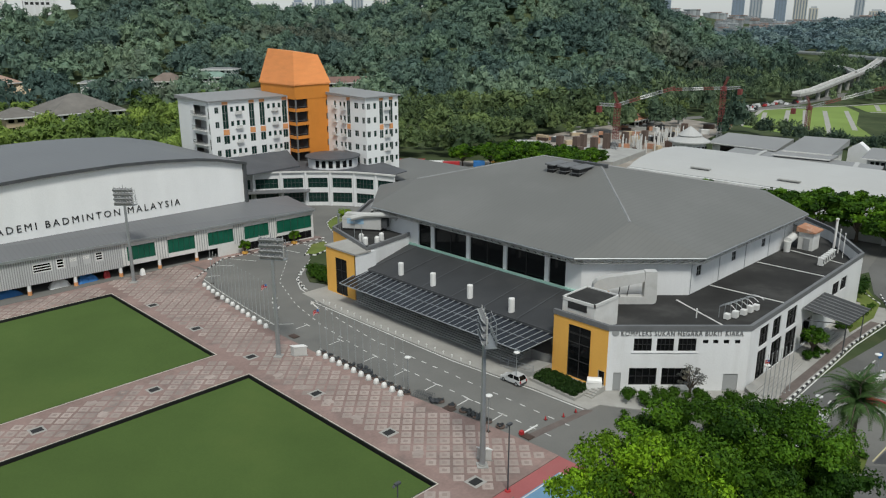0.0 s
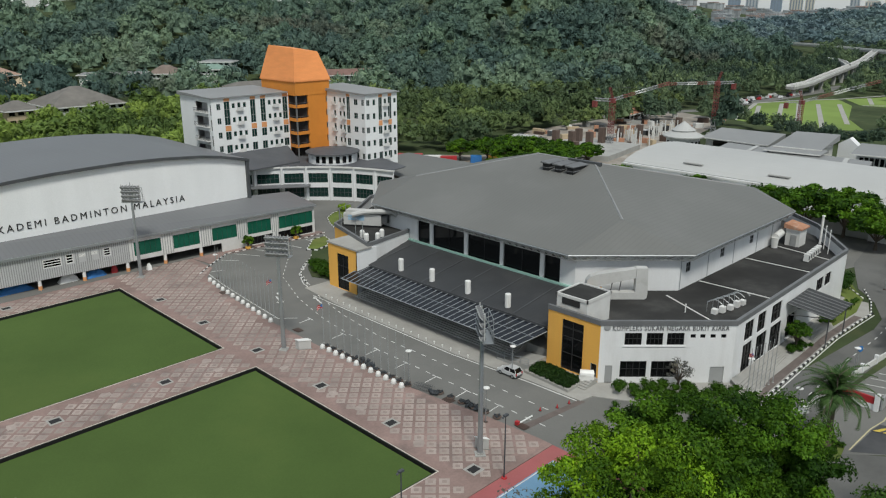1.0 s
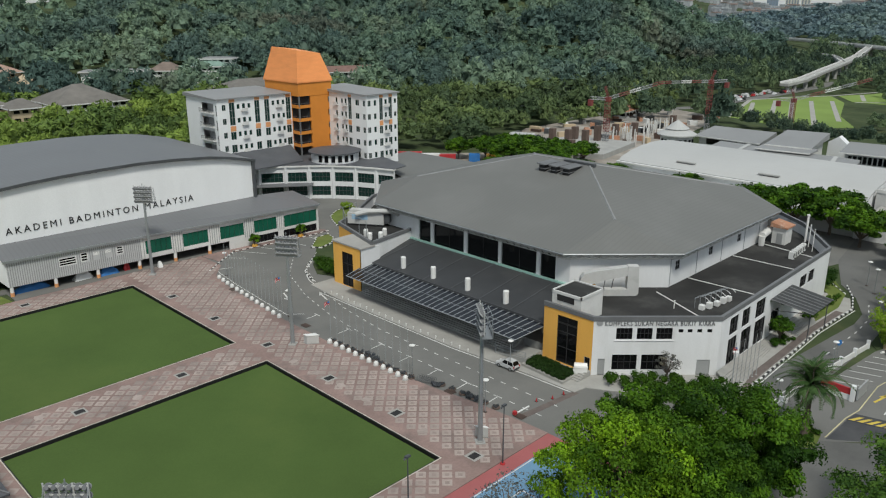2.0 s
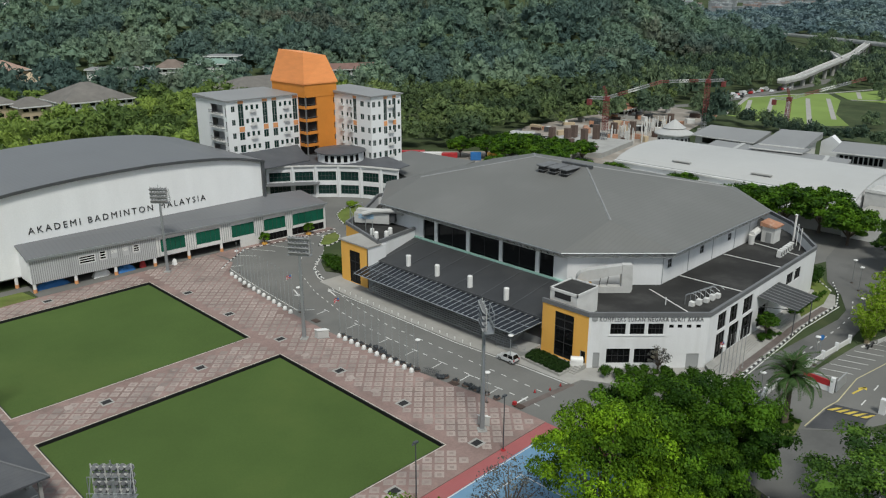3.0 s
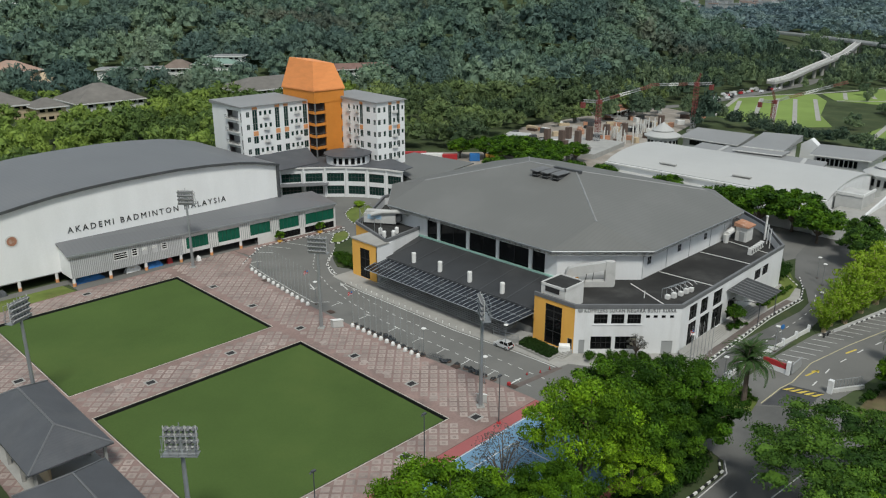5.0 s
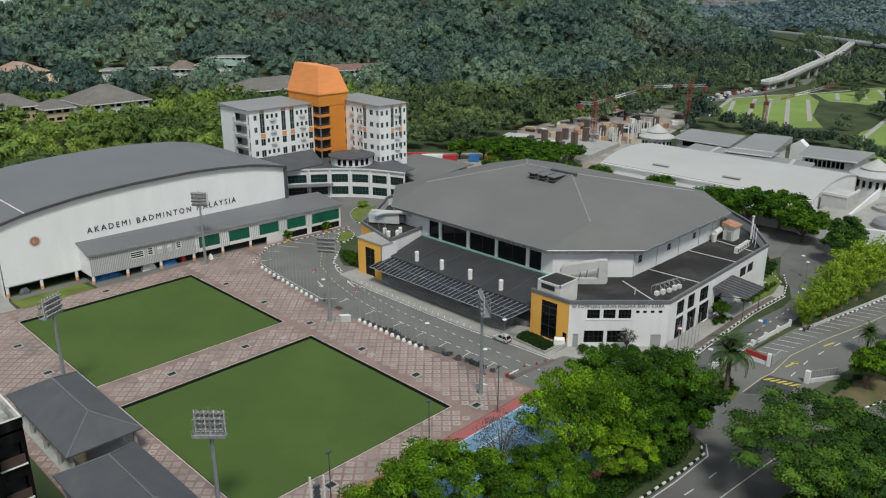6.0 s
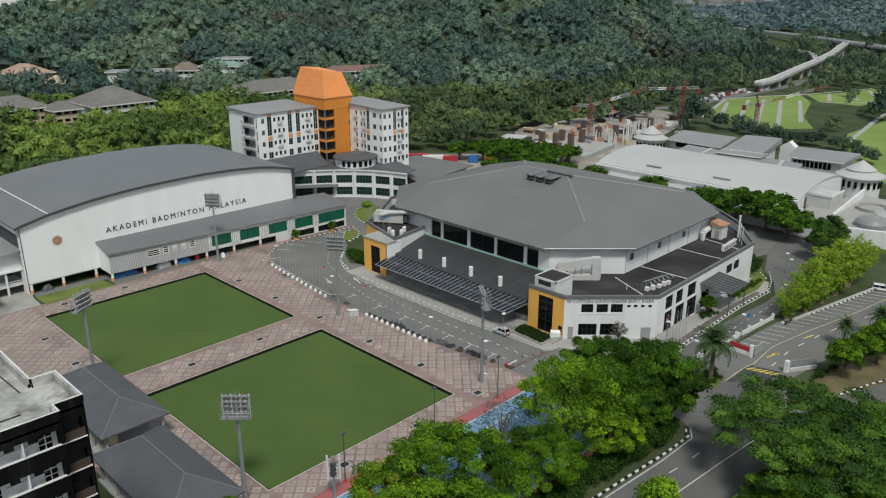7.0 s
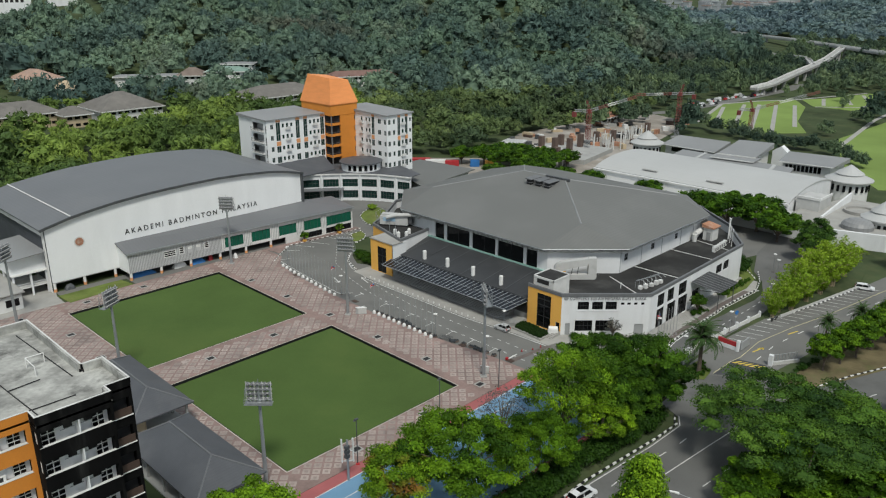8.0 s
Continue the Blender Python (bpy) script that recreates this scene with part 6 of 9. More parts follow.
grey_tile = mat("weathered_grey_tiles", (0.165, 0.155, 0.14), 0.8, vary=0.15, seams=("Y", 0.5, 0.4), dirt=(0.24, 0.22, 0.2), dirt_amt=0.5)
far_house(98, 331, 34, 36, 6, 0, grey_tile, "offwhite", "low building with a grey hipped tile roof among trees", 90, rise=8.5)
far_house(28, 331, 24, 62, 8, 0, grey_tile, "tan", "long tan building with a grey tile roof among trees", 90, rise=6)
far_house(64, 315, 16, 14, 7, 0, grey_tile, "tan", "small tan wing with a grey tile roof", 90, rise=4)
far_house(97, 409, 11, 11, 5, 0, "tan", "tan", "small tan pavilion with a pointed roof", 20, rise=5)
far_house(86, 432, 20, 26, 8, 0, "faded_tile", "tan", "house with a terracotta roof among trees", 20, rise=6)
far_house(193, 306, 30, 54, 7, 0, grey_tile, "offwhite", "long cream building with a grey hipped roof", 90, rise=6)
far_house(199, 377, 16, 28, 10, 0, mat("green_sheet_roof", (0.2, 0.3, 0.25), 0.7), "offwhite", "building with a faded green roof among trees", 48, rise=3)
far_house(212, 384, 14, 22, 12, 0, "roof_pale", "offwhite", "pale block with a flat grey roof among trees", 48, rise=1)
far_house(178, 390, 16, 18, 7, 0, mat("grey_brown_tiles", (0.19, 0.15, 0.125), 0.8, vary=0.15), "offwhite", "small house with a grey-brown tile roof", 50, rise=5)
far_house(152, 405, 8, 44, 7, 0, "roof_pale", "offwhite", "long low building with a pale grey roof", 60, windows=False, rise=1.4)
far_house(272, 316, 13, 48, 8.5, 0, mat("red_brown_tiles", (0.2, 0.12, 0.1), 0.8), "offwhite", "long building with a red-brown roof", 66, rise=3.5)

side = thing("clubhouse_annex", "low annex with a flat pale roof and dark eaves", "building", at=(-54, 69, 0))
part("wall", MB().box(-62, 61, 0, -46.2, 78, 4.1), "offwhite", side)
part("roof", MB().box(-62.6, 60.4, 4.2, -45.6, 78.6, 4.5), "pave", side, "stained pale flat roof")
part("eaves", MB().box(-62.5, 60.5, 4.05, -45.7, 78.5, 4.2), "dark", side)
for k in range(3):
    part("window", MB().box(-60 + k * 5, 60.94, 1.2, -57 + k * 5, 61, 3.0), "glass", side)

# ---- planting tools ----
rng = np.random.default_rng(7)


def face_mesh(name, verts, quads, m, idx=None):
    """A mesh from arrays: corners, and faces that all have the same number of sides."""
    me = bpy.data.meshes.new(name)
    me.vertices.add(len(verts))
    me.vertices.foreach_set("co", np.asarray(verts, np.float32).ravel())
    me.loops.add(quads.size)
    me.loops.foreach_set("vertex_index", np.asarray(quads, np.int32).ravel())
    me.polygons.add(len(quads))
    me.polygons.foreach_set("loop_start", np.arange(0, quads.size, quads.shape[1], dtype=np.int32))
    for k in (m if isinstance(m, list) else [m]):
        me.materials.append(M[k])
    if idx is not None:
        me.polygons.foreach_set("material_index", np.asarray(idx, np.int32))
    me.update(calc_edges=True)
    return me


def unit(v):
    return v / np.maximum(1e-9, np.linalg.norm(v, axis=1))[:, None]


def leaves(centres, radii, per, size, lo=-0.35, flat=1.0, loose=0.3):
    """Sprays of leaves, each a small pointed blade, on the outer shell of the clumps; loose: how far they turn from the shell."""
    n = len(centres) * per
    c = np.repeat(centres, per, 0)
    r = np.repeat(radii, per)
    d = unit(rng.normal(size=(n, 3)))
    d[:, 2] = np.where(d[:, 2] < lo, -d[:, 2] * 0.6, d[:, 2])
    p = c + d * (r * rng.uniform(0.66, 1.1, n))[:, None] * np.array([1, 1, flat])
    nrm = unit(d + rng.normal(size=(n, 3)) * loose + np.array([0, 0, 0.2]))
    a = unit(np.cross(nrm, rng.normal(size=(n, 3))))
    b = np.cross(nrm, a)
    ln = size * rng.uniform(0.6, 1.4, n)
    wd = ln * rng.uniform(0.45, 0.7, n)
    droop = np.array([0, 0, -0.25])
    v = np.stack([p - a * ln[:, None], p + b * wd[:, None], p + a * ln[:, None] + droop * ln[:, None], p - b * wd[:, None]], 1).reshape(-1, 3)
    return v, np.arange(n * 4).reshape(-1, 4)


def give_tone(me, tones):
    me.attributes.new("tone", "FLOAT", "POINT").data.foreach_set("value", np.asarray(tones, np.float32))


def ball(c, r, rough=0.2, k=3):
    """A lumpy closed form of quads, for the shaded heart of a crown."""
    t = np.linspace(-1, 1, k + 1)
    vs, qs = [], []
    for ax in range(3):
        for s in (-1, 1):
            o = len(vs)
            for u in t:
                for w in t:
                    p = [0, 0, 0]
                    p[ax], p[(ax + 1) % 3], p[(ax + 2) % 3] = s, u, w
                    vs.append(p)
            for i in range(k):
                for j in range(k):
                    q = [o + i * (k + 1) + j, o + (i + 1) * (k + 1) + j, o + (i + 1) * (k + 1) + j + 1, o + i * (k + 1) + j + 1]
                    qs.append(q if s > 0 else q[::-1])
    v = unit(np.array(vs, float))
    key = np.round(v * 7).astype(int)
    w = 1 + rough * np.sin(key[:, 0] * 1.7 + key[:, 1] * 2.3 + key[:, 2] * 3.1 + rng.uniform(0, 6))
    return np.array(c) + v * np.array(r) * w[:, None], np.array(qs)


def join(parts):
    vs, qs, o = [], [], 0
    for v, q in parts:
        vs.append(v)
        qs.append(q + o)
        o += len(v)
    return np.concatenate(vs), np.concatenate(qs)


def shell(n, rx, ry, rz, cz, low=-0.25, deep=0.72):
    """Clump centres spread over the upper shell of a crown."""
    out = []
    for i in range(n):
        z = low + (1 - low) * (i + 0.5) / n
        a = i * 2.39996 + rng.uniform(-0.3, 0.3)
        q = math.sqrt(max(0, 1 - z * z))
        f = rng.uniform(deep, 1.0)
        out.append((rx * q * math.cos(a) * f, ry * q * math.sin(a) * f, cz + rz * z * f))
    return np.array(out)


def tree(label, leaf, height, r, trunk_h, clumps, per, size, flat=1.0, umbrella=False, cone=False, lean=(0, 0), heart=True, group=""):
    """A broadleaf tree round its own origin, metres: tapered trunk with limbs, and a crown of leaf clumps."""
    ob = thing("tree", label, "tree", group)
    cz = (trunk_h + height) / 2
    rz = (height - trunk_h) / 2
    if umbrella:
        c = shell(clumps, r, r, rz * 1.1, height - rz * 1.3, 0.05, 0.55)
    elif cone:
        z = (np.arange(clumps) + 0.5) / clumps * 0.97
        a = rng.uniform(0, 6.283, clumps)
        q = r * (1 - z) ** 0.8 * rng.uniform(0.72, 0.95, clumps)
        c = np.column_stack([q * np.cos(a), q * np.sin(a), trunk_h + (height - trunk_h) * z])
    else:
        c = shell(clumps, r * 0.9, r * 0.9, rz * 0.9, cz, -0.6, 0.6)
    c[:, :2] += np.array(lean)
    cr = rng.uniform(0.55, 1.4, clumps) * r * (0.225 if not cone else 0.36) * math.sqrt(46 / max(clumps, 26))
    bits = [leaves(c, cr, per, size, lo=-0.12, flat=flat * 0.85, loose=0.6)]
    if heart:
        for k in range(clumps):
            bits.append(ball(c[k], cr[k] * np.array([0.5, 0.5, 0.42 * flat]), 0.2, 2))
    me = face_mesh("crown", *join(bits), leaf)
    shade = np.clip(rng.normal(0.42, 0.36, clumps), 0, 1)
    shades = [np.repeat(shade, per * 4)] + ([np.repeat(shade[k], len(bits[k + 1][0])) for k in range(clumps)] if heart else [])
    give_tone(me, np.concatenate(shades))
    cw = new("crown", me)
    cw.parent = ob
    tm = MB(1)
    r0 = max(0.16, 0.026 * height)
    fork = Vector((lean[0] * 0.35, lean[1] * 0.35, trunk_h * 0.9))
    tm.tube((0, 0, -0.3), (0, 0, 0.5), r0 * 1.5, r0, 9).tube((0, 0, 0.5), fork, r0, r0 * 0.75, 9)
    for k in range(0, clumps, max(1, clumps // 12)):
        e = Vector(c[k])
        mid = fork.lerp(e, 0.55) + Vector((0, 0, 0.08 * height))
        tm.tube(fork, mid, r0 * 0.5, r0 * 0.3, 6).tube(mid, e, r0 * 0.3, r0 * 0.12, 5)
    part("trunk", tm, "bark", ob)
    return ob


def wood(name, pts, kinds, scale, m, label, heights, k_leaf, size, clumps=6, z_sink=0.35, spread=(0.65, 1.3), lump=1):
    """A stand of trees in one mesh: crowns of leaf clumps round a shaded heart, on short stems."""
    temps = []
    for k in range(kinds):
        c = shell(clumps, 0.62, 0.62, 0.55, 0.55, -0.5)
        r = rng.uniform(0.26, 0.5, clumps)
        lv, lq = leaves(c, r, k_leaf, size, loose=0.85)
        lumps = [ball(c[i], r[i] * np.array([0.62, 0.62, 0.56]), 0.24, lump) for i in range(clumps)] + [ball((0, 0, 0.25), (0.5, 0.5, 0.45), 0.2, 2)]
        mids = [*c, (0, 0, 0.25)]
        hv, hq = join([(v, q[v[q].mean(1)[:, 2] > m[2] - 0.06]) for (v, q), m in zip(lumps, mids)])
        tris = np.concatenate([lq[:, :3], hq[:, [0, 1, 2]] + len(lv), hq[:, [0, 2, 3]] + len(lv)])
        temps.append((np.concatenate([lv, hv]), tris))
    vs, qs, tones, o = [], [], [], 0
    pick = rng.integers(0, kinds, len(pts))
    for k in range(kinds):
        sel = [p for p, t in zip(pts, pick) if t == k]
        if not sel:
            continue
        v, q = temps[k]
        p = np.array(sel)
        n = len(p)
        a = rng.uniform(0, 6.283, n)
        drift = np.array([noise.noise(Vector((a_ / 55, b_ / 55, 9))) for a_, b_, _ in sel])
        s = scale * (spread[0] + (spread[1] - spread[0]) * rng.uniform(size=n) ** 1.5) * np.where(rng.uniform(size=n) < 0.1, 1.35, 1.0) * np.where(drift > 0.32, 0.6, 1.0)
        h = heights * (0.4 + 0.6 * s / scale) * rng.uniform(0.85, 1.25, n)
        ca, sa = np.cos(a)[:, None], np.sin(a)[:, None]
        x = (v[None, :, 0] * ca - v[None, :, 1] * sa) * s[:, None] + p[:, 0:1]
        y = (v[None, :, 0] * sa + v[None, :, 1] * ca) * s[:, None] + p[:, 1:2]
        z = v[None, :, 2] * h[:, None] + p[:, 2:3] + h[:, None] * z_sink
        vs.append(np.stack([x, y, z], 2).reshape(-1, 3))
        qs.append((q[None] + (np.arange(n) * len(v))[:, None, None]).reshape(-1, 3) + o)
        tones.append(np.repeat(np.clip(rng.normal(0.4, 0.24, n) + 1.25 * drift, 0, 1), len(v)))
        o += n * len(v)
    ob = new(name, face_mesh(name, np.concatenate(vs), np.concatenate(qs), m))
    give_tone(ob.data, np.concatenate(tones))
    return tagged(ob, label, "trees", kind="stuff")


def in_poly(x, y, poly):
    hit_ = False
    for (x0, y0), (x1, y1) in zip(poly, poly[1:] + poly[:1]):
        if (y0 > y) != (y1 > y) and x < (x1 - x0) * (y - y0) / (y1 - y0) + x0:
            hit_ = not hit_
    return hit_


def scatter(x0, y0, x1, y1, step, keep):
    out = []
    for gx in np.arange(x0, x1, step):
        for gy in np.arange(y0, y1, step):
            x, y = gx + rng.uniform(-0.45, 0.45) * step, gy + rng.uniform(-0.45, 0.45) * step
            if keep(x, y):
                out.append((x, y, land(x, y)))
    return out


def polar(x, y):
    return math.hypot(x - SITE.x, y - SITE.y), math.degrees(math.atan2(x - SITE.x, y - SITE.y))


# places kept clear of trees, on the plan grid
CLEAR = [
    [(306, 70), (400, 100), (456, 74), (528, 46), (512, 20), (330, 8), (300, 20)],
    [(262, 40), (320, 66), (330, 0), (280, -40), (262, -40)],     [(-45, 60), (56, 52), (56, 125), (-45, 125)], [(44, 80), (110, 55), (128, 60), (122, 125), (44, 125)],
    [(125, 20), (160, 40), (205, 45), (245, 50), (250, -50), (200, -60), (135, -60)],
    [(128, 98), (160, 70), (250, 52), (300, 70), (262, 100), (205, 122)],
    [(262, 40), (360, 85), (430, 75), (440, 20), (330, -10), (262, 10)],
    [(225, -50), (262, -24), (325, -2), (420, -4), (420, -70), (250, -80)],
]
CLEAR = [[(a * K, b * K) for a, b in p] for p in CLEAR]


# ridge lines of the far buildings with a clear margin, and the valley road
HOUSES = [(2, 331, 56, 331, 15), (64, 315, 64, 315, 12), (90, 331, 108, 331, 21), (97, 409, 97, 409, 9), (86, 432, 86, 432, 15), (170, 306, 216, 306, 18), (190, 384, 220, 372, 13), (178, 390, 178, 390, 11), (134, 415, 170, 394, 8), (252, 324, 292, 307, 10),
          (262, 132, 300, 124, 9), (300, 124, 345, 104, 9), (345, 104, 425, 98, 11), (425, 98, 505, 95, 11), (451, 98, 536, 104, 5), (536, 104, 721, 136, 9), (721, 136, 800, 160, 11)]


def near_house(x, y):
    """True on a far building's plot or just before it."""
    x, y = x / K, y / K
    d = math.hypot(x + 100, y + 130)
    for k, (x0, y0, x1, y1, r) in enumerate(HOUSES):
        for t in ((0, 9, 18, 27) if k < 10 else (0, 12, 24) if x0 >= 500 else (0, 8)):
            px, py = x + (x + 100) / d * t, y + (y + 130) / d * t
            n2 = (x1 - x0) ** 2 + (y1 - y0) ** 2
            f = 0 if n2 == 0 else min(1, max(0, ((px - x0) * (x1 - x0) + (py - y0) * (y1 - y0)) / n2))
            if math.hypot(px - x0 - f * (x1 - x0), py - y0 - f * (y1 - y0)) < r:
                return True
    return False


def free(x, y):
    return not any(in_poly(x, y, p) for p in CLEAR) and not near_house(x, y)


def on_hill(x, y):
    d, a = polar(x, y)
    if d > 660 and any(abs(a - c) < 2.2 for c in (12.2, 15.2, 18.3)):
        return False
    if a > 71 and d > 640:
        return False
    return 405 < d < 800 and 11 < a < 76 - 8 * smooth(500, 700, d) and land(x, y) > (1.2 if a > 55 else -1) and (a < 58 or land(x, y) > 2.5)


def near_wood(x, y):
    d, a = polar(x, y)
    return d < 430 and a < 62 and (y > 119 * K if x < 55 * K else True) and free(x, y) and d > 190 and (a < 36 or d > 270)


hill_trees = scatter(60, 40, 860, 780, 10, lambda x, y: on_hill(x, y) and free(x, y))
wood("hill_forest", hill_trees, 10, 6.8, "leaf_hill", "dense green forest on the hillside, paled with haze colour", 8.6, 44, 0.14, 6, spread=(0.5, 1.7), lump=2)
mid_trees = scatter(-90, 100, 420, 420, 7.8, near_wood)
wood("woodland", [p for p in mid_trees if polar(p[0], p[1])[1] + 6 * noise.noise(Vector((p[0] / 30, p[1] / 30, 2))) < 37], 8, 4.9, "leaf_wood", "bright green woodland behind the halls", 5.4, 46, 0.148, 6, spread=(0.6, 1.6), lump=2)
wood("woodland", [p for p in mid_trees if polar(p[0], p[1])[1] + 6 * noise.noise(Vector((p[0] / 30, p[1] / 30, 2))) >= 37], 8, 4.9, "leaf_olive", "olive green woodland at the foot of the hill", 5.4, 46, 0.148, 6, spread=(0.6, 1.6), lump=2)
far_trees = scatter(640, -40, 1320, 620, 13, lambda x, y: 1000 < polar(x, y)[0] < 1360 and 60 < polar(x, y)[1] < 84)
wood("far_forest", far_trees, 4, 10, "leaf_far", "distant forest on the far ridge, leaves coloured blue for haze", 8, 24, 0.24, 4)
flat_trees = scatter(150, -60, 860, 400, 9.5, lambda x, y: 275 < polar(x, y)[0] < 980 and 54 < polar(x, y)[1] < 80 and land(x, y) < 5 and free(x, y)
                     and noise.noise(Vector((x / 60, y / 60, 4))) > (-0.02 if polar(x, y)[0] < 390 else -0.9))
wood("valley_trees", flat_trees, 6, 5.0, "leaf_valley", "scattered green trees on the valley floor", 7.0, 34, 0.18, 6)
park = [(x * K, y * K, 0.0) for x0, y0, x1, y1, n in ((300, 56, 290, 34, 9), (290, 34, 283, 18, 9), (283, 18, 280, -14, 14), (276, -14, 262, -34, 8), (330, 6, 350, 14, 5), (388, 6, 398, 14, 6), (430, 30, 470, 44, 8))
        for k in range(n) for x, y in [(x0 + (x1 - x0) * (k + 0.5) / n + rng.uniform(-4, 4), y0 + (y1 - y0) * (k + 0.5) / n + rng.uniform(-3, 3))]]
wood("park_trees", park, 5, 3.4, "leaf_valley", "dark green trees along the edge of the lawns", 3.6, 50, 0.14, 7)

# ---- single trees, shared patterns then copies ----
broad = tree("tall dark green broadleaf tree with a dense crown", "leaf_deep", 15.4, 8.6, 1.6, 78, 400, 0.165)
place(broad, 7.5, -66.5, 0, 0)
copy_at(broad, 16.5, -71, 0, 130).scale = (0.88, 0.88, 0.9)
copy_at(broad, 5.6, -71.2, 0, 250).scale = (0.66, 0.66, 0.74)
copy_at(broad, 11.8, -71.0, 0, 20).scale = (0.66, 0.66, 0.66)
copy_at(broad, 20.5, -72.6, 0, 310).scale = (0.5, 0.5, 0.62)
light = tree("light green tree with an open feathery crown", "leaf_light", 13.0, 7.6, 3.2, 66, 360, 0.145, heart=False)
place(light, -1.6, -66.6, 0, 40).scale = (1.02, 1.02, 1.18)
copy_at(light, 0.5, -73.2, 0, 200).scale = (0.62, 0.62, 0.72)
mid = tree("wide mid-green tree with a layered crown", "leaf_mid", 12.0, 9.8, 3.0, 92, 350, 0.17, flat=0.7)
place(mid, -24.5, -64.5, 0, 0)
warm = tree("green tree flecked with orange leaves", "leaf_warm", 10.0, 5.6, 3.0, 40, 330, 0.17, flat=0.75)
place(warm, -34.5, -60.5, 0, 0)
copy_at(mid, -13.5, -70.5, 0, 170).scale = (0.6, 0.6, 0.9)
bare = tree("nearly bare grey-twigged tree", "leaf_grey", 9.5, 4.2, 2.5, 30, 70, 0.12, heart=False)
place(bare, -9.5, -59.5, 0, 0)
rain = tree("broad rain tree with a flat umbrella crown", "leaf_rain", 12.6, 14.6, 6.5, 150, 300, 0.165, flat=0.42, umbrella=True, lean=(-4.0, 5.0))
place(rain, 22.5, -102.5, 0, 0).scale = (1.05, 1.05, 0.9)
vine = tree("bright green young tree under the rain tree", "leaf_mid", 11.0, 3.4, 3.0, 26, 300, 0.18, heart=False)
place(vine, 9.5, -98, 0, 0)
for x, y, s in ((18.5, -98.5, 1.5), (25.5, -97.5, 1.6), (31, -102, 1.6)):
    copy_at(vine, x, y, 0, x * 20).scale = (s, s, 0.78)
copy_at(vine, 13.5, -109, 0, 60).scale = (1.5, 1.5, 0.8)
copy_at(vine, 19.5, -110.5, 0, 160).scale = (1.4, 1.4, 0.75)
for x, y, sx, sz, h in ((6.2, -96.5, 1.3, 0.6, 20), (2.2, -97.2, 1.2, 0.5, 110), (9.5, -101.5, 1.5, 0.62, 200), (14.5, -105.5, 1.5, 0.62, 290), (25.5, -107.5, 1.7, 0.7, 340)):
    copy_at(vine, x, y, 0, h).scale = (sx, sx, sz)
con = tree("conical bright green tree", "leaf_light", 18.4, 6.2, 1.0, 150, 170, 0.17, cone=True)
place(con, -23.2, -93.4, 0, 0)
pt = tree("rounded bright green tree behind the pavilion", "leaf_light", 10.9, 6.4, 2.0, 60, 330, 0.18)
place(pt, -55, -54.5, 0, 0)
copy_at(pt, 47, -112, 0, 80)
street = tree("round-headed street tree with glossy leaves", "leaf_mid", 7.6, 3.2, 2.2, 30, 180, 0.19, group="street trees")
for i, (x, y, s) in enumerate(((57, -88.8, 0.95), (62.5, -90.3, 1.0), (68, -91.6, 1.12), (74, -92.8, 1.1), (80, -94.2, 1.2), (87, -95.6, 1.15), (94, -97.2, 1.2))):
    (copy_at(street, x, y, 0, i * 50) if i else place(street, x, y, 0)).scale = (s, s, s)
dark = tree("dense dark green roadside tree", "leaf_deep", 8.4, 4.4, 1.8, 34, 120, 0.26, group="roadside trees")
for i, (x, y, s) in enumerate(((150, 30, 0.8), (150, 6, 0.85), (137, 14, 0.8), (134, 32, 0.7), (131, 40, 0.75), (136, -4, 0.95), (137.5, -20, 1.2), (136, -31, 1.4), (140, -39, 1.35), (134, -48, 1.1), (131, 52, 0.8), (128, 60, 0.9), (133, 66, 0.8),
                                (146, 96, 0.9), (152, 88, 1.0), (158, 82, 1.1), (164, 76, 1.05), (156, 72, 1.0), (150, 78, 0.9), (166, 66, 1.0), (160, 60, 1.0), (152, 56, 0.95), (146, 62, 0.9), (142, 50, 0.9), (172, 58, 0.9), (147, 42, 0.8))):
    (copy_at(dark, x, y, 0, i * 67) if i else place(dark, x, y, 0)).scale = (s * 1.28, s * 1.28, s)
bamboo = thing("bamboo", "feathery lime green bamboo clump", "bamboo", "bamboo clumps")
cen, rad = [], []
for k in range(24):
    culm = MB(1)
    a, top, out = k * 2.39996, rng.uniform(5.5, 10.0), rng.uniform(1.2, 3.6)
    pts = [Vector((0.5 * math.cos(a) + out * f ** 2.2 * math.cos(a), 0.5 * math.sin(a) + out * f ** 2.2 * math.sin(a), top * (f - 0.22 * f ** 3))) for f in np.linspace(0, 1, 9)]
    culm.sweep(pts, 0.05, 0.03, 4)
    part("culm", culm, "tan", bamboo)
    for j, p in enumerate(pts[2:]):
        cen.append(tuple(p + Vector((rng.uniform(-0.3, 0.3), rng.uniform(-0.3, 0.3), 0))))
        rad.append(rng.uniform(0.4, 0.85))
plume = new("foliage", face_mesh("foliage", *leaves(np.array(cen), np.array(rad), 28, 0.2, lo=-0.9, loose=0.6), "leaf_lime"))
plume.parent = bamboo
for i, (x, y, s) in enumerate(((76.5, -70.4, 0.72), (80.5, -70.2, 0.85), (84, -71.8, 0.9), (87.5, -70.6, 1.05), (92, -72.4, 0.95), (95, -70.4, 1.2), (99.5, -73.0, 1.1), (103, -71.0, 1.3), (107.5, -73.2, 1.2), (112, -71.8, 1.25), (117, -73, 1.1))):
    (copy_at(bamboo, x, y, 0, i * 80) if i else place(bamboo, x, y, 0)).scale = (s, s, s)
back = tree("grey-green roadside tree with a loose crown", "leaf_rain", 9.5, 4.6, 2.4, 40, 260, 0.2)
place(back, 122, -62, 0)
